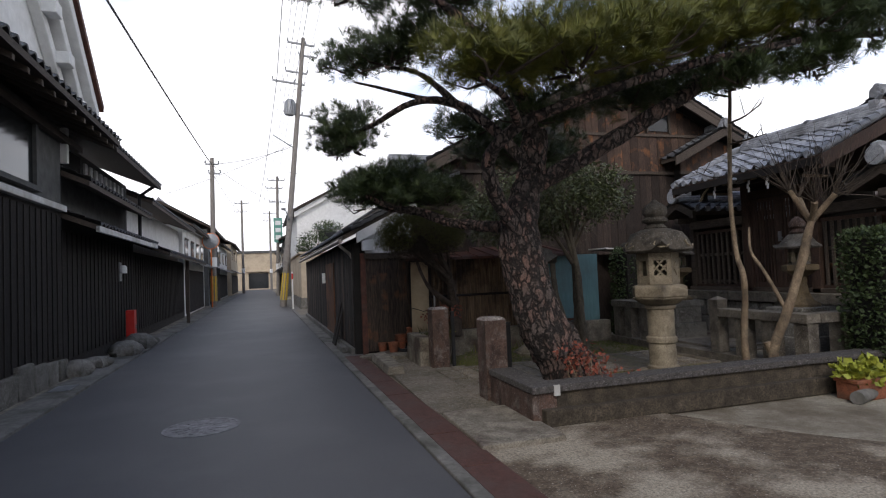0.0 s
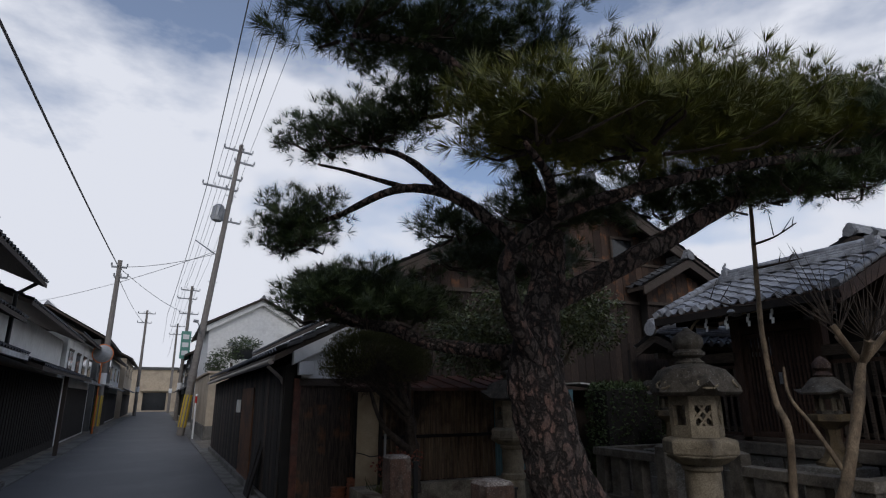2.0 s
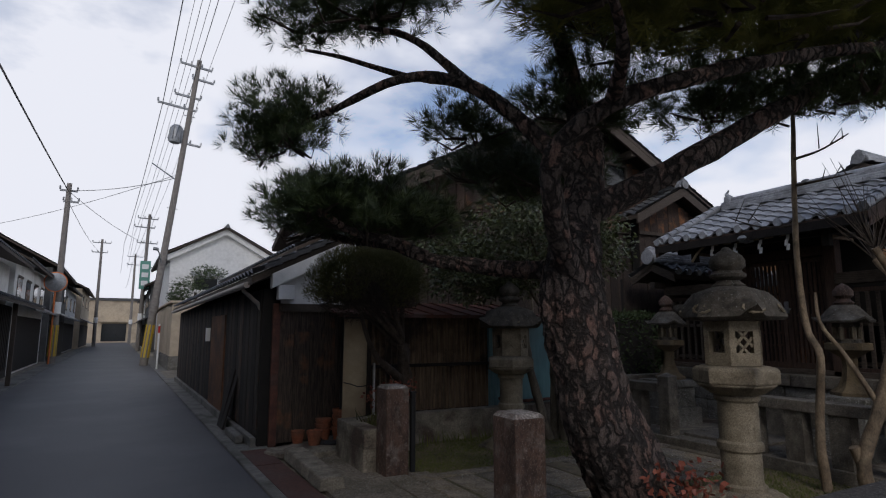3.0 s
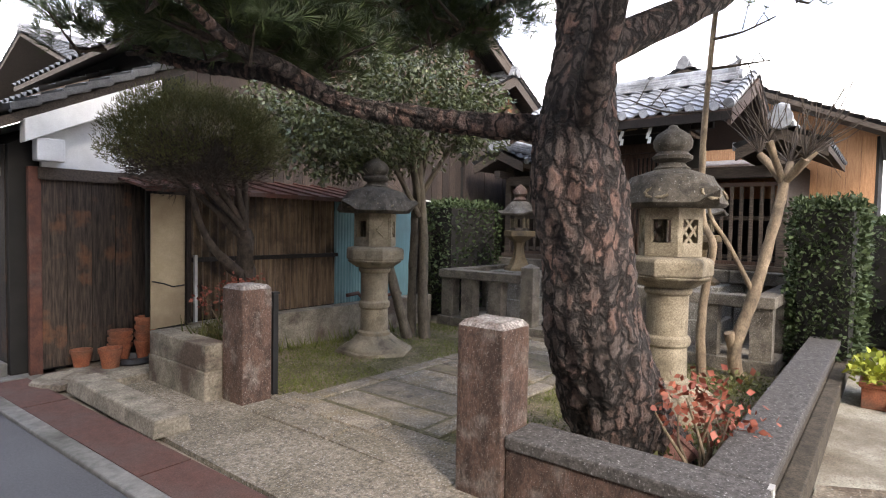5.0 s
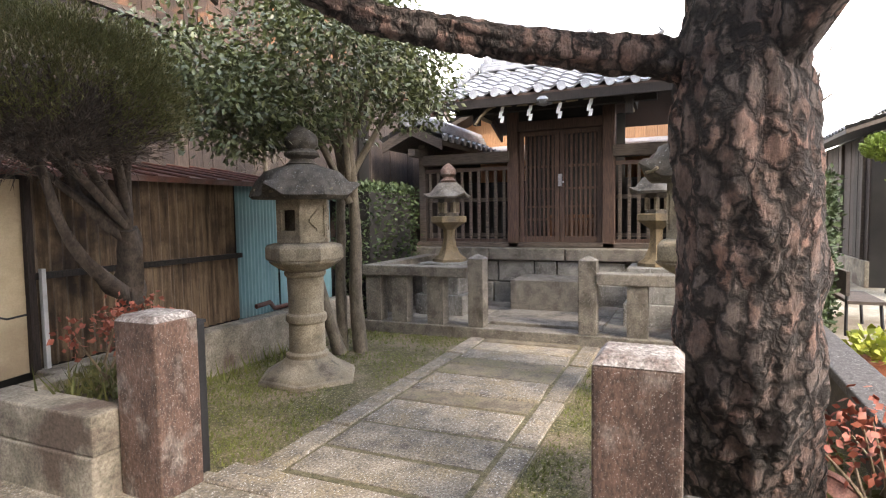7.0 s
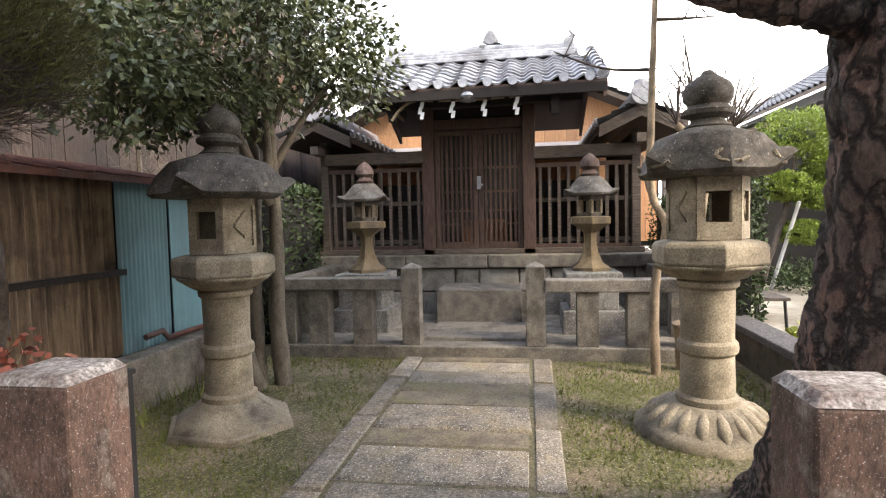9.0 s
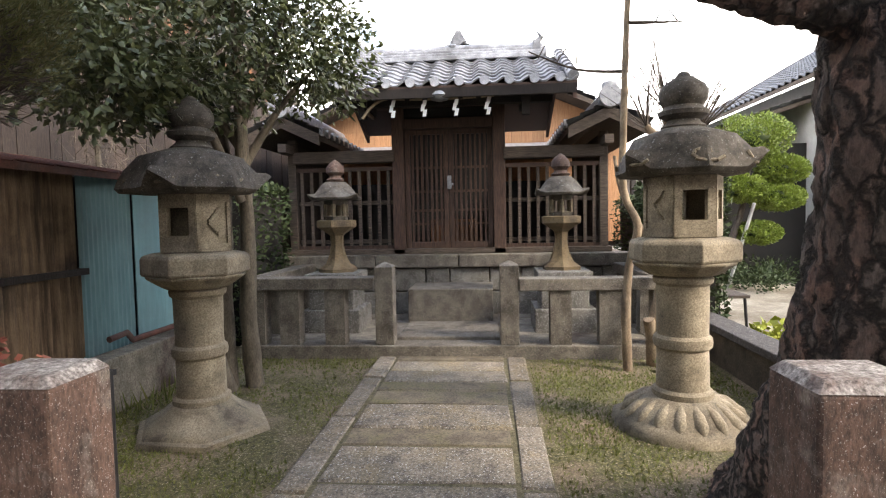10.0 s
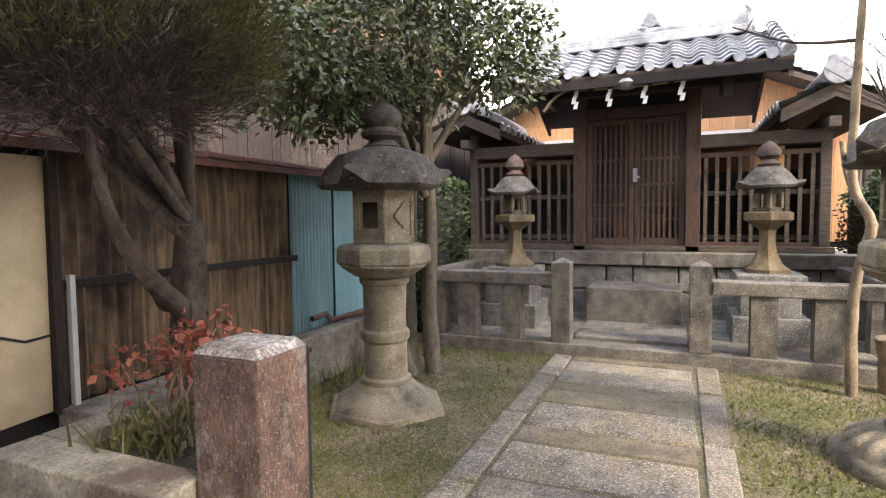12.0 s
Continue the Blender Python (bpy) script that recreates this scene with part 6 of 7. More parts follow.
limb(pine, "limb", [(2.95, 6.5, 3.9), (2.75, 6.7, 4.2), (2.5, 6.9, 4.45), (2.15, 7.2, 4.6)], 0.055, 0.02, PINEBARK)
limb(pine, "limb", [(2.9, 6.55, 3.92), (2.6, 7.1, 4.15), (2.1, 7.5, 4.4), (1.8, 7.9, 4.6)], 0.04, 0.015, PINEBARK)
limb(pine, "limb", [(3.88, 6.05, 3.3), (3.7, 5.95, 3.8), (3.3, 5.7, 4.2), (2.75, 5.4, 4.5), (2.2, 5.3, 4.75), (1.5, 5.2, 4.6)], 0.10, 0.025, PINEBARK, 10, 0.3, "upper trunk")
limb(pine, "limb", [(3.0, 5.55, 4.35), (2.9, 5.9, 4.8), (2.8, 6.3, 5.2)], 0.05, 0.02, PINEBARK)
limb(pine, "limb", [(3.40, 5.72, 2.15), (3.08, 5.5, 2.5), (2.95, 5.3, 2.9), (3.2, 5.0, 3.2), (4.0, 4.7, 3.5), (5.2, 4.5, 3.85), (6.4, 4.3, 4.1)], 0.095, 0.035, PINEBARK, 12, 0.3, "looping limb reaching over the low wall")
limb(pine, "limb", [(3.2, 5.0, 3.2), (2.9, 4.6, 3.35), (2.5, 4.3, 3.45)], 0.06, 0.02, PINEBARK)
limb(pine, "limb", [(3.68, 5.80, 2.65), (4.5, 5.45, 3.1), (5.5, 5.15, 3.7), (6.5, 5.0, 4.25), (7.4, 5.0, 4.5), (8.5, 4.9, 4.6)], 0.12, 0.04, PINEBARK, 12, 0.3, "long limb towards the shrine")
limb(pine, "limb", [(5.5, 5.15, 3.7), (6.0, 5.3, 4.2), (6.5, 5.5, 4.4)], 0.05, 0.02, PINEBARK)
limb(pine, "limb", [(3.9, 6.1, 3.35), (4.5, 7.0, 3.5), (4.7, 7.9, 3.35)], 0.07, 0.03, PINEBARK)
PADS = [((2.35, 7.55, 2.88), (0.9, 0.8, 0.42), 520, NEEDLE), ((1.8, 7.35, 2.9), (0.5, 0.5, 0.3), 180, NEEDLE), ((2.9, 8.1, 2.9), (0.7, 0.6, 0.36), 280, NEEDLE), ((2.05, 8.5, 2.9), (0.65, 0.6, 0.3), 260, NEEDLE), ((3.0, 7.5, 2.8), (0.5, 0.5, 0.25), 120, NEEDLE), ((4.4, 7.3, 3.5), (0.9, 0.7, 0.36), 320, NEEDLE),
        ((1.75, 8.3, 4.0), (0.62, 0.75, 0.36), 270, NEEDLE), ((1.6, 8.9, 3.85), (0.5, 0.55, 0.3), 150, NEEDLE), ((1.75, 8.1, 3.7), (0.4, 0.4, 0.2), 80, NEEDLE),
        ((2.2, 7.0, 4.75), (0.75, 0.75, 0.34), 330, NEEDLE), ((1.75, 7.7, 4.85), (0.6, 0.6, 0.3), 190, NEEDLE), ((2.6, 6.5, 4.9), (0.6, 0.6, 0.3), 170, NEEDLE),
        ((1.45, 5.2, 4.75), (0.75, 0.7, 0.28), 280, NEEDLE), ((2.2, 5.3, 5.0), (0.8, 0.8, 0.32), 330, NEEDLE), ((2.8, 6.3, 5.4), (1.0, 0.9, 0.42), 420, NEEDLE), ((3.2, 5.4, 5.1), (0.9, 0.8, 0.36), 330, NEEDLE),
        ((2.65, 4.3, 3.65), (0.75, 0.7, 0.34), 430, NEEDLEB), ((3.5, 4.25, 3.8), (0.9, 0.8, 0.42), 560, NEEDLEB), ((4.5, 4.4, 4.1), (0.95, 0.8, 0.48), 560, NEEDLEB),
        ((5.5, 4.5, 4.3), (0.95, 0.8, 0.46), 520, NEEDLEB), ((6.6, 4.4, 4.5), (0.95, 0.8, 0.42), 430, NEEDLE), ((7.5, 4.95, 4.95), (1.0, 0.8, 0.36), 380, NEEDLE),
        ((8.6, 4.8, 4.9), (0.9, 0.8, 0.33), 280, NEEDLE), ((6.4, 5.4, 4.75), (0.8, 0.7, 0.33), 300, NEEDLE), ((4.6, 7.9, 3.45), (0.75, 0.7, 0.3), 240, NEEDLE),
        ((5.0, 5.5, 4.6), (0.9, 0.8, 0.36), 360, NEEDLE), ((3.5, 5.3, 4.15), (0.75, 0.7, 0.36), 330, NEEDLE), ((4.2, 5.6, 4.3), (0.8, 0.8, 0.4), 330, NEEDLE), ((3.8, 7.6, 3.5), (0.6, 0.6, 0.28), 160, NEEDLE), ((4.0, 6.15, 3.75), (0.7, 0.65, 0.32), 300, NEEDLE), ((3.3, 6.9, 3.7), (0.6, 0.55, 0.26), 200, NEEDLE),
        ((5.0, 5.6, 3.8), (0.8, 0.7, 0.3), 260, NEEDLE), ((6.0, 5.7, 4.1), (0.9, 0.7, 0.3), 260, NEEDLE), ((6.9, 4.6, 4.05), (0.8, 0.6, 0.26), 190, NEEDLE), ((5.9, 4.7, 3.8), (0.7, 0.6, 0.22), 160, NEEDLE), ((7.9, 4.5, 4.45), (0.8, 0.7, 0.3), 230, NEEDLE),
        ((7.6, 5.3, 4.25), (0.5, 0.5, 0.25), 90, NEEDLE), ((6.7, 5.6, 4.15), (0.45, 0.45, 0.2), 70, NEEDLE)]
for c, s, n, m in PADS:
    needle_pad(pine, c, s, n, m)

# round-clipped conifer in the planter
con = thing("clipped_conifer", "small clipped conifer with a dome crown and splayed stems", "tree")
limb(con, "trunk", [(3.80, 9.70, 0.40), (3.82, 9.78, 0.8), (3.78, 9.72, 1.1), (3.70, 9.62, 1.5)], 0.115, 0.075, BARK, 14, 0.7, "gnarled trunk", 0.0, 9)
CR = np.random.default_rng(23)
cc, cs = np.array([3.12, 9.48, 2.26]), np.array([0.86, 0.76, 0.62])
for k in range(9):
    a = k * 2 * math.pi / 9
    e = cc + cs * (0.6 * math.cos(a), 0.6 * math.sin(a), 0.25)
    limb(con, "branch", [(3.70, 9.62, 1.35 + 0.03 * k), tuple((np.array([3.6, 9.6, 1.6]) + e) / 2 + CR.normal(0, 0.08, 3)), tuple(e)], 0.036, 0.012, BARK, 8, 0.7)
limb(con, "branch", [(3.80, 9.75, 0.95), (3.5, 9.6, 1.15), (3.2, 9.5, 1.45), (3.0, 9.4, 1.9)], 0.06, 0.02, BARK, 10, 0.7, "", 0.0, 9)
pts, way = [], []
while len(pts) < 26000:
    p = CR.normal(0, 0.6, 3)
    r = np.linalg.norm(p)
    if r > 1.0 or p[2] < -0.22 + 0.45 * noise.noise((p[0] * 3, p[1] * 3, 0)) or r < 0.62:
        continue
    if r * (1 + 0.34 * noise.noise((p[0] * 2.6, p[1] * 2.6, p[2] * 2.6 + 4))) > 1:
        continue
    pts.append(cc + p * cs)
    way.append((p[0] * 1.1, p[1] * 1.1, 0.9 + p[2]))
scattered("crown", [(-0.10, 0, 0), (0.10, 0, 0), (0.03, 0.02, 1.0), (0, -0.1, 0.1), (0, 0.1, 0.1), (0.1, 0.06, 0.9), (-0.05, 0.05, 0.1), (0.02, -0.07, 0.0), (-0.12, -0.1, 0.85)],
          [(0, 1, 2), (3, 4, 5), (6, 7, 8)], np.array(pts), turns(CR, len(pts), np.array(way), 0.6, 0.022, 0.045), CONIFER, con, "dense clipped foliage, green outside")
tn = 7500
tq = CR.normal(0, 0.45, (tn, 3)) * (1, 1, 0.5)
tq = tq[np.linalg.norm(tq * (1, 1, 1.4), axis=1) < 0.78]
tagged(scattered("inner_twig", [(-0.035, 0, 0), (0.035, 0, 0), (0.05, 0.02, 1.0), (0, -0.03, 0.3), (0, 0.03, 0.3), (0.3, 0.06, 0.95), (-0.02, 0.03, 0.35), (0.02, -0.02, 0.3), (-0.3, -0.1, 0.9)],
                 [(0, 1, 2), (3, 4, 5), (6, 7, 8)], cc + tq * cs + (0, 0, -0.14), turns(CR, len(tq), tq * 1.6 + (0, 0, 0.55), 0.35, 0.06, 0.13), BARK, con, "brown inner twigs"), kind="stuff")


def leaf_cloud(parent, name, centres, count, mat, rng, size=(0.05, 0.09), hang=0.3, wide=0.24, shell=0.0):
    """Leaves, folded along the middle, in overlapping clumps."""
    lv = [(0, 0, 0), (wide, 0.02, 0.45), (0, 0.10, 0.5), (-wide, 0.02, 0.45), (0, 0.04, 1.0)]
    lf = [(0, 1, 2), (0, 2, 3), (1, 4, 2), (2, 4, 3)]
    pts, way = [], []
    for c, s, share in centres:
        c, s, n = np.array(c, float), np.array(s, float), int(count * share)
        k = 0
        while k < n:
            p = rng.normal(0, 0.6, 3)
            r = np.linalg.norm(p)
            if r > 1 or r < shell or noise.noise((p[0] * 2.6 + c[0], p[1] * 2.6 + c[1], p[2] * 2.6 + c[2])) < -0.08:
                continue
            pts.append(c + p * s)
            way.append((p[0], p[1], p[2] * 0.4 - hang))
            k += 1
    return scattered(name, lv, lf, np.array(pts), turns(rng, len(pts), np.array(way), 0.6, *size), mat, parent)


cam_tree = thing("camellia_tree", "evergreen camellia tree with glossy leaves and several stems", "tree")
limb(cam_tree, "stem", [(6.38, 9.42, 0.0), (6.34, 9.44, 0.6), (6.30, 9.40, 1.4), (6.15, 9.35, 2.2), (6.0, 9.3, 3.0)], 0.085, 0.04, CAMBARK, 10, 0.25)
limb(cam_tree, "stem", [(6.30, 9.60, 0.0), (6.36, 9.66, 0.7), (6.34, 9.62, 1.5), (6.3, 9.6, 2.3), (6.1, 9.9, 3.1)], 0.07, 0.035, CAMBARK, 10, 0.25)
limb(cam_tree, "stem", [(6.2, 9.58, 0.0), (6.05, 9.7, 0.7), (5.95, 9.75, 1.2), (6.0, 9.9, 1.8)], 0.075, 0.05, CAMBARK, 10, 0.25, "sawn-off leaning stem")
for k, e in enumerate([(5.2, 9.7, 2.9), (5.5, 9.1, 3.2), (6.5, 8.8, 2.9), (6.7, 9.5, 3.4), (5.8, 10.1, 3.3), (6.0, 8.8, 3.5), (5.1, 10.0, 2.6)]):
    limb(cam_tree, "branch", [(6.2, 9.4, 1.7 + 0.12 * k), ((6.2 + e[0]) / 2, (9.4 + e[1]) / 2, (1.9 + e[2]) / 2 + 0.1), e], 0.045, 0.012, CAMBARK, 7, 0.3)
RL = np.random.default_rng(31)
leaf_cloud(cam_tree, "crown", [((5.9, 9.4, 3.1), (1.25, 1.1, 0.85), 0.4), ((5.0, 9.9, 2.75), (0.8, 0.6, 0.6), 0.17), ((6.5, 8.75, 3.0), (0.65, 0.55, 0.6), 0.16), ((5.6, 9.2, 3.5), (0.9, 0.9, 0.5), 0.17), ((5.5, 9.6, 2.5), (0.7, 0.6, 0.35), 0.10), ((4.85, 9.75, 2.5), (0.75, 0.5, 0.5), 0.14), ((4.7, 10.25, 3.0), (0.7, 0.6, 0.5), 0.10)],
           15000, LEAF, RL, (0.045, 0.09), 0.35)


def hedge(name, x0, x1, y0, y1, z1, n, label):
    h = thing(name, label, "hedge")
    # solid near-black box paints the shade seen between the leaves
    part("core", M().box(x0 + 0.08, y0 + 0.08, 0.0, x1 - 0.08, y1 - 0.08, z1 - 0.06), DARKIN, h, "dark solid core standing for the hedge's shaded inside")
    rng = np.random.default_rng(int(x0 * 10))
    face = rng.integers(0, 5, n)
    px, py, pz = rng.uniform(x0, x1, n), rng.uniform(y0, y1, n), rng.uniform(0.08, z1, n)
    nx, ny, nz = np.zeros(n), np.zeros(n), np.full(n, 0.25)
    j = rng.normal(0, 0.03, n)
    for k, (ax, val, sg) in enumerate((("x", x0, -1), ("x", x1, 1), ("y", y0, -1), ("y", y1, 1))):
        s = face == k
        if ax == "x":
            px[s], nx[s] = val + j[s], sg
        else:
            py[s], ny[s] = val + j[s], sg
    s = face == 4
    pz[s], nz[s] = z1 + j[s] * 1.3, 1.0
    lv = [(0, 0, 0), (0.3, 0.02, 0.45), (0, 0.10, 0.5), (-0.3, 0.02, 0.45), (0, 0.04, 1.0)]
    scattered("foliage", lv, [(0, 1, 2), (0, 2, 3), (1, 4, 2), (2, 4, 3)], np.stack([px, py, pz], 1), turns(rng, n, np.stack([nx, ny, nz], 1), 0.7, 0.04, 0.085), HEDGE, h)


hedge("hedge", 7.95, 9.2, 4.62, 5.28, 1.90, 6500, "dense dark green clipped hedge beside the low wall")
hedge("hedge", 7.9, 9.38, 10.15, 10.75, 1.95, 4500, "dense dark green clipped hedge beside the shrine gate")
hedge("hedge", 10.2, 12.2, 4.1, 4.9, 1.75, 3500, "dark green clipped hedge behind the shrine wall")


# thin bare trees
bare = thing("young_tree", "thin crooked bare young tree with a few side twigs", "tree")
limb(bare, "trunk", [(6.95, 5.93, 0.0), (6.94, 5.95, 0.5), (6.96, 5.92, 1.0), (6.90, 5.85, 1.4), (6.92, 5.98, 1.75), (6.88, 5.98, 2.5), (6.9, 5.95, 3.3), (6.92, 5.9, 4.3), (6.9, 5.95, 5.0)], 0.05, 0.02, PALEBARK, 10, 0.3)
RB = np.random.default_rng(41)
for z, dx, dy, up in ((2.85, 0.1, 0.9, 0.25), (3.6, 0.0, -0.6, 0.12), (3.3, 0.1, -0.55, 0.02), (4.2, 0.1, 0.5, 0.3), (4.5, -0.1, -0.5, 0.35), (4.0, -0.5, 0.1, 0.3)):
    b = (6.9, 5.95, z)
    e = (6.9 + dx, 5.95 + dy, z + up)
    limb(bare, "branch", [b, (6.9 + dx * 0.5, 5.95 + dy * 0.5, z + up * 0.2), e], 0.018, 0.006, BARK, 6, 0.3)
    for q in range(3):
        o = RB.normal(0, 0.12, 3)
        u = 0.5 + 0.2 * q
        s = (6.9 + dx * u, 5.95 + dy * u, z + up * u * 0.8)
        limb(bare, "twig", [s, (s[0] + o[0], s[1] + o[1], s[2] + abs(o[2]) + 0.1)], 0.008, 0.003, BARK, 5, 0)
crape = thing("crape_myrtle", "bare pale-barked crape myrtle pollarded to knobby ends", "tree")
limb(crape, "trunk", [(7.15, 5.62, 0.0), (7.12, 5.64, 0.35), (7.25, 5.50, 0.9), (7.42, 5.40, 1.5), (7.5, 5.33, 1.9), (7.58, 5.3, 2.2)], 0.075, 0.045, PALEBARK, 12, 0.3)
limb(crape, "trunk", [(7.15, 5.62, 0.0), (7.13, 5.66, 0.3), (7.08, 5.70, 0.48)], 0.07, 0.05, PALEBARK, 10, 0.3, "cut stub")
limb(crape, "branch", [(7.25, 5.50, 0.9), (7.2, 5.75, 1.4), (7.15, 5.95, 1.75), (7.2, 6.0, 2.1)], 0.03, 0.015, PALEBARK, 8, 0.3)
for k in range(5):
    a = k * 1.3
    knob = np.array([7.58 + 0.25 * math.cos(a), 5.3 + 0.28 * math.sin(a), 2.35 + 0.10 * (k % 3)])
    limb(crape, "branch", [(7.56, 5.31, 2.1), tuple(knob)], 0.035, 0.04, PALEBARK, 8, 0.5)
    for q in range(16):
        d = np.array([0.35 * math.cos(a), 0.35 * math.sin(a), 0.9]) + RB.normal(0, 0.35, 3)
        ln = RB.uniform(0.4, 1.1)
        e = knob + d / np.linalg.norm(d) * ln
        part("shoot", M().tube([tuple(knob), tuple((knob + e) / 2 + RB.normal(0, 0.03, 3)), tuple(e)], [0.008, 0.005, 0.002], 4), BARK, crape)

# red-leaved shrubs and pots
def red_shrub(x, y, z, h, w, n, label):
    t = thing("red_shrub", label, "shrub", group="red shrubs")
    rng = np.random.default_rng(int(abs(x * 100 + y * 7)))
    tips = []
    for k in range(7):
        e = np.array([x + rng.normal(0, w * 0.5), y + rng.normal(0, w * 0.5), z + h * rng.uniform(0.6, 1.0)])
        st = M().tube([(x + rng.normal(0, 0.04), y + rng.normal(0, 0.04), z), tuple((np.array([x, y, z]) + e) / 2 + rng.normal(0, 0.05, 3)), tuple(e)], [0.012, 0.009, 0.004], 6)
        part("stem", st, PALEBARK, t)
        tips.append((tuple(e), (w * 0.42, w * 0.42, h * 0.28), 1 / 7))
    leaf_cloud(t, "foliage", tips, n, REDLEAF, rng, (0.03, 0.065), 0.2, 0.34)
    return t


red_shrub(3.92, 5.16, 0.02, 0.70, 0.36, 230, "low shrub with red autumn leaves beside the pine trunk")
red_shrub(4.25, 5.15, 0.02, 0.5, 0.3, 140, "low shrub with red autumn leaves beside the pine trunk")
red_shrub(3.38, 9.42, 0.42, 0.58, 0.28, 300, "thin shrub with red leaves in the planter")
pk = thing("flower_pot", "pink plastic flower pot tipped behind the low wall", "pot", pose(4.05, 5.42, 0.1, 30, 35, 0))
part("body", M().lathe([(0.07, 0.0), (0.10, 0.16), (0.11, 0.165), (0.11, 0.19), (0.095, 0.19), (0.06, 0.03)], 18, 0, 0), PINKPOT, pk, smooth=40)
weed = thing("weeds", "pale green weeds at the foot of the red shrub", "plant")
rw2 = np.random.default_rng(77)
leaf_cloud(weed, "foliage", [((4.1, 5.35, 0.10), (0.35, 0.25, 0.12), 0.5), ((6.6, 5.5, 0.06), (0.6, 0.25, 0.08), 0.25), ((3.45, 9.5, 0.52), (0.25, 0.3, 0.1), 0.25)], 500, CONIFER, rw2, (0.04, 0.08), -0.3)
lg = thing("long_grass", "tuft of long pale grass in the planter", "plant")
lp = np.stack([rw2.normal(3.35, 0.12, 140), rw2.normal(9.5, 0.16, 140), np.full(140, 0.42)], 1)
scattered("blades", [(-0.04, 0, 0), (0.04, 0, 0), (0.1, 0.0, 1.0)], [(0, 1, 2)], lp, turns(rw2, 140, (0, 0, 1), 0.3, 0.12, 0.3), CONIFER, lg)


def pot(x, y, r, h, stack=1, z=0.09):
    t = thing("terracotta_pot", "empty terracotta flower pot" if stack == 1 else "stack of empty terracotta flower pots", "pot", pose(x, y, z), "terracotta pots by the shed")
    for k in range(stack):
        part("pot", M().lathe([(r * 0.68, 0.0), (r * 0.92, h * 0.78), (r, h * 0.78), (r * 1.02, h), (r * 0.9, h), (r * 0.82, h * 0.75), (r * 0.6, h * 0.1)], 22, 0, 0), TERRA, t, at=pose(0.004 * k, 0.003 * k, k * h * 0.42), smooth=40)


pot(2.55, 10.72, 0.10, 0.17)
pot(2.72, 10.45, 0.11, 0.20)
pot(2.92, 10.74, 0.12, 0.17, 3)
pot(3.13, 10.62, 0.11, 0.20, 4)
tyre = thing("black_tray", "black plastic plant trays on the ground", "tray", pose(2.98, 10.55, 0.06))
part("ring", M().lathe([(0.2, 0.0), (0.23, 0.05), (0.2, 0.09), (0.15, 0.09), (0.13, 0.03)], 22, 0, 0), BLACKM, tyre, smooth=40)
pb = thing("planter_box", "terracotta planter with yellow-green flowers on the yard", "planter", pose(7.15, 4.40, -0.03))
part("trough", M().box(-0.3, -0.13, 0.0, 0.3, 0.13, 0.2).box(-0.32, -0.15, 0.2, 0.32, 0.15, 0.24), TERRA, pb, bevel=0.01)
leaf_cloud(pb, "foliage", [((0, 0, 0.30), (0.42, 0.24, 0.16), 1.0)], 420, LIME, rw2, (0.05, 0.1), -0.4, 0.4)
log = thing("clay_pipe", "short grey pipe lying on the yard", "pipe", pose(6.75, 4.2, 0.04, 0, 90, 20))
part("tube", M().lathe([(0.07, 0.0), (0.075, 0.0), (0.075, 0.6), (0.05, 0.6), (0.05, 0.02)], 16, 0, 0), KERB, log, smooth=40)

# topiary and house across the yard
top = thing("cloud_pine", "clipped garden tree with bright green cloud-shaped tiers", "tree")
limb(top, "trunk", [(13.2, 2.7, 0.0), (13.1, 2.5, 0.8), (13.2, 2.2, 1.6), (13.1, 2.1, 2.6)], 0.09, 0.04, BARK, 10, 0.3)
RTP = np.random.default_rng(51)
for c, s in (((13.1, 2.05, 3.0), (0.55, 0.75, 0.5)), ((13.2, 1.45, 2.35), (0.45, 0.5, 0.3)), ((13.1, 2.3, 2.0), (0.4, 0.5, 0.3)), ((13.1, 1.6, 1.8), (0.4, 0.55, 0.28)), ((13.2, 2.8, 2.6), (0.3, 0.4, 0.25)), ((13.2, 1.9, 1.1), (0.4, 0.45, 0.25))):
    leaf_cloud(top, "tier", [(c, s, 1.0)], 6500, TOPIARY, RTP, (0.035, 0.07), -0.7, 0.25, 0.6)
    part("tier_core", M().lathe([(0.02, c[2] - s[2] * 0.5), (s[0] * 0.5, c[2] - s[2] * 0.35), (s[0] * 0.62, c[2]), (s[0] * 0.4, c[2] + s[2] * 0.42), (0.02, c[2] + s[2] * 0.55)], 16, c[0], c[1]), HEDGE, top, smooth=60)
prop = thing("prop_pole", "pale wooden prop leaning under the clipped tree", "pole")
part("pole", M().tube([(13.3, 2.43, -0.03), (12.9, 2.1, 1.7)], [0.04, 0.035], 8), WHITETIN, prop, smooth=50)
shrubs = thing("yard_shrubs", "low green shrubs around the clipped tree", "shrub")
leaf_cloud(shrubs, "foliage", [((13.0, 2.0, 0.2), (0.7, 0.6, 0.3), 0.5), ((14.1, 1.3, 0.25), (0.7, 0.8, 0.35), 0.5)], 1500, HEDGE, RTP, (0.06, 0.12), -0.3)
yh = thing("yard_house", "dark wooden house with grey tiled roof across the yard", "house", kind="structure")
part("wall", M().box(13.7, -8.0, -0.03, 21.0, 0.38, 4.3), PLASTER, yh)
gable_roof(yh, 13.0, 21.6, -8.6, 0.95, "x", 4.2, 6.9)
part("lean_wall", M().box(14.3, 0.4, -0.03, 21.0, 2.75, 3.0), DARKIN, yh)
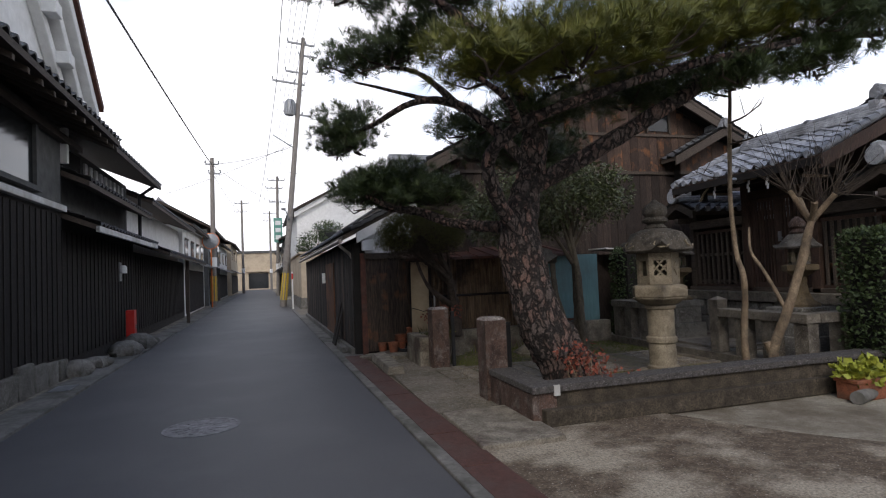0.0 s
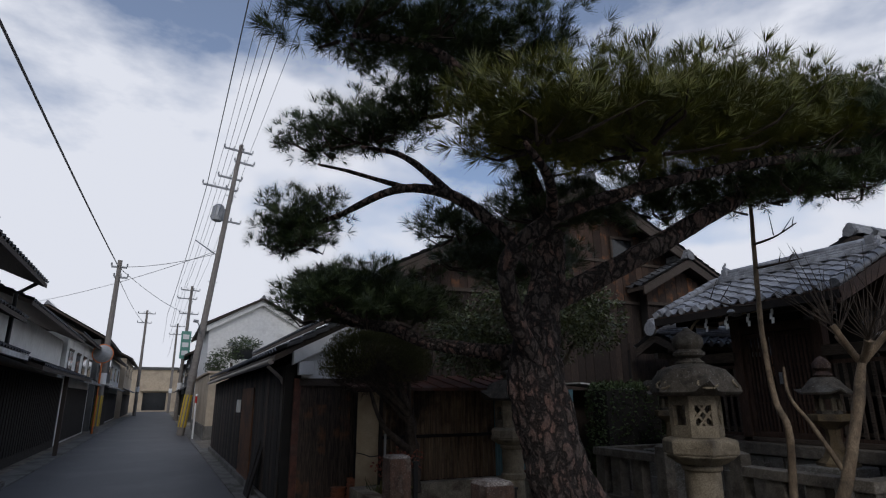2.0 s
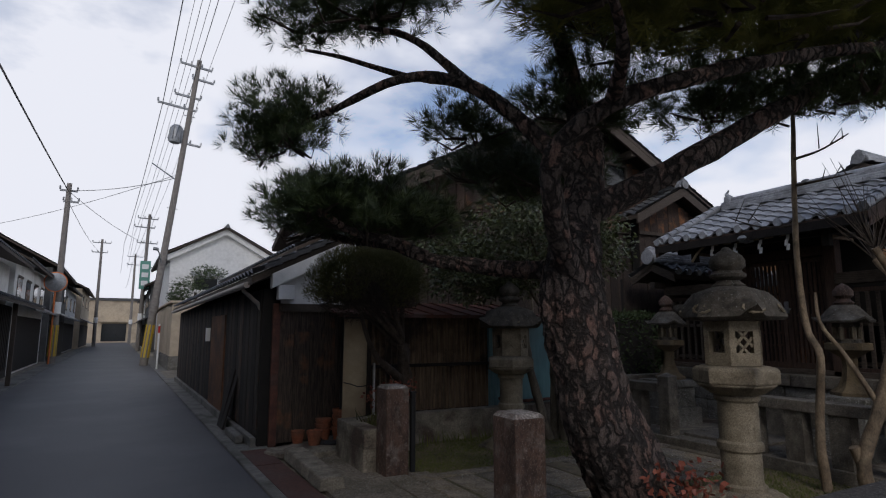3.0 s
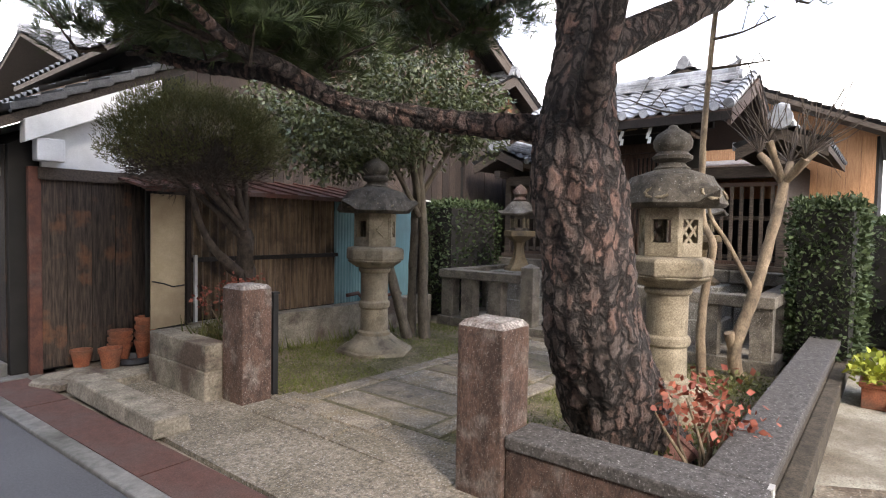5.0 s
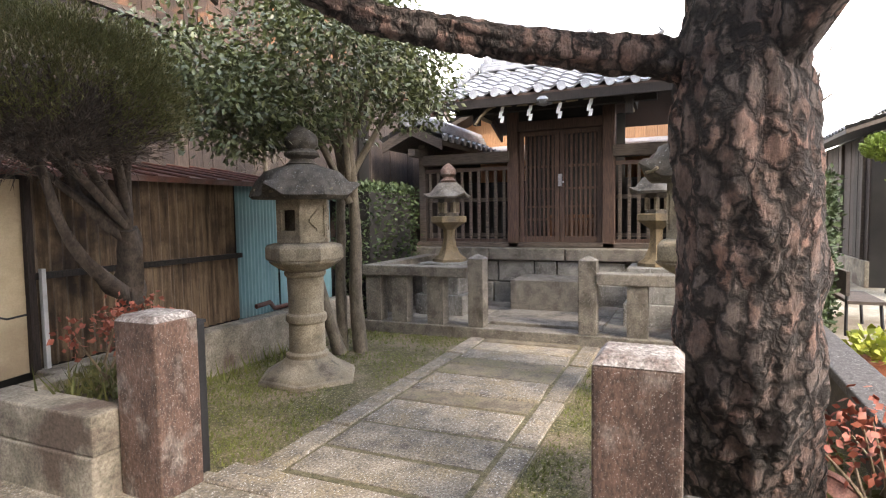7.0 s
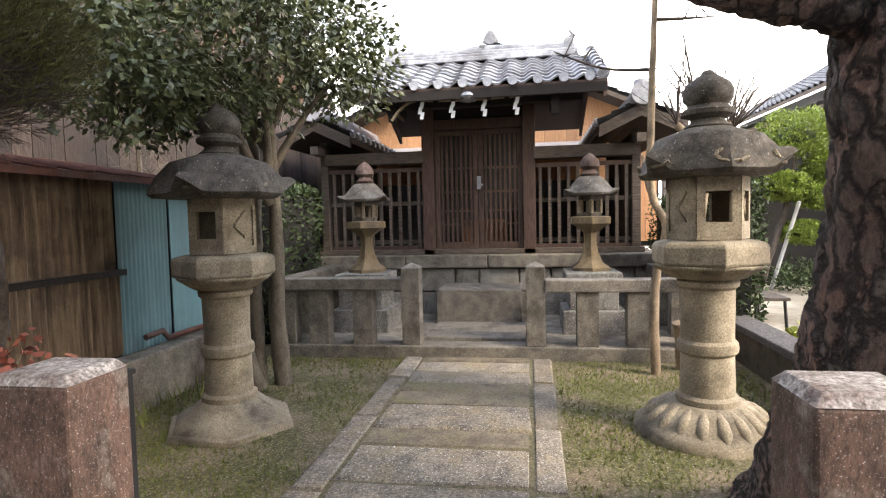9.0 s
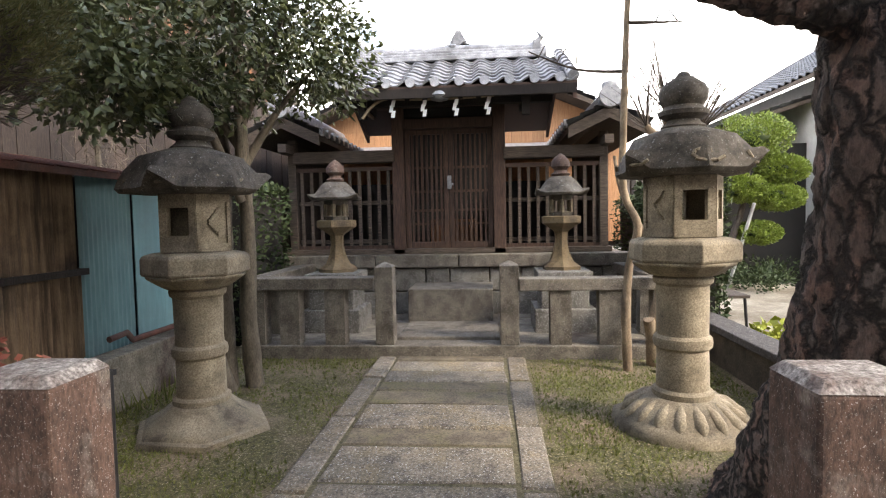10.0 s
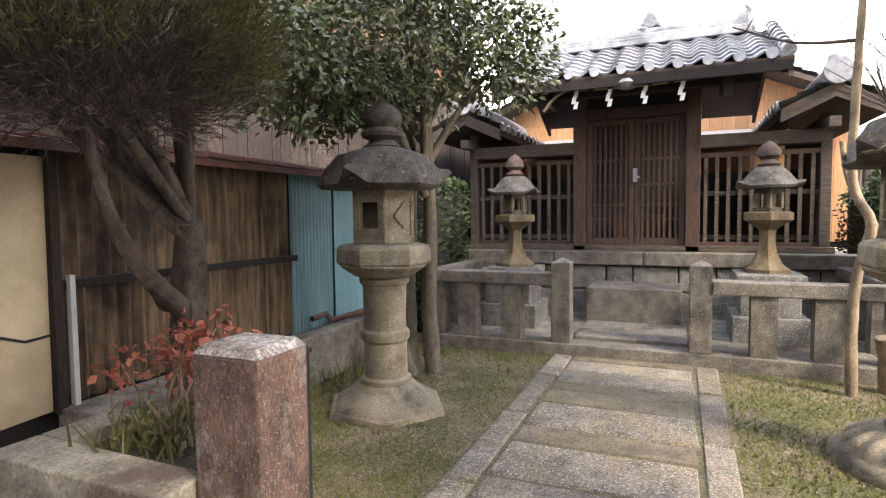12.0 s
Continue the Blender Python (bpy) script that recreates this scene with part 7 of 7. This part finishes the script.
for k in range(24):
    part("board", M().box(14.31 + k * 0.28, 2.752, 0.5, 14.58 + k * 0.28, 2.775 + 0.006 * (k % 2), 2.95), WOODBD, yh)
part("base", M().box(14.25, 2.752, -0.03, 21.0, 2.83, 0.49), OLDCONC, yh, "grey concrete base", bevel=0.01)
part("pent_deck", M().prism([(0.42, 3.84), (3.25, 2.96), (3.25, 3.04), (0.42, 3.92)], "x", 14.0, 21.2), BEAMWD, yh)
tiled(yh, slope_frame((21.2, 3.25, 3.04), (-1, 0, 0), (0, -2.83, 0.88)), 7.2, 2.96)
for k in range(4):
    part("post", M().box(14.6 + k * 1.7, 2.778, 0.5, 14.72 + k * 1.7, 2.83, 2.95), BEAMWD, yh)
bench = thing("garden_bench", "small iron garden bench on the yard", "bench", pose(9.7, 4.0, -0.03))
part("seat", M().box(-0.5, -0.2, 0.40, 0.5, 0.2, 0.44), BEAMWD, bench)
part("back", M().box(-0.5, 0.18, 0.5, 0.5, 0.22, 0.8), BEAMWD, bench)
for sx in (-0.45, 0.45):
    part("leg", M().tube([(sx, -0.18, 0.0), (sx, -0.15, 0.4)], [0.02, 0.02], 6).tube([(sx, 0.2, 0.0), (sx, 0.2, 0.8)], [0.02, 0.02], 6), BLACKM, bench)
bh = thing("south_house", "plain dark house closing the yard behind the walk", "house", kind="structure")
part("wall", M().box(4.0, -14.0, -0.03, 14.0, -7.0, 3.2), WOODBD, bh)
gable_roof(bh, 3.4, 14.6, -14.4, -6.6, "x", 3.1, 5.2)
# garden pine top behind the beige wall
gp = thing("garden_pine", "clipped dark green pine behind the beige garden wall", "tree", STREET)
limb(gp, "trunk", [(4.0, 33, 0.0), (3.8, 33, 2.0), (3.6, 33, 3.6)], 0.12, 0.06, BARK)
for c, s in (((3.3, 33, 3.9), (0.9, 0.9, 0.45)), ((4.2, 33.2, 4.6), (0.9, 0.9, 0.4)), ((2.9, 34, 3.4), (0.6, 0.6, 0.4))):
    tagged(leaf_cloud(gp, "tier", [(c, s, 1.0)], 700, HEDGE, RTP, (0.1, 0.18), -0.5, 0.16), kind="stuff")
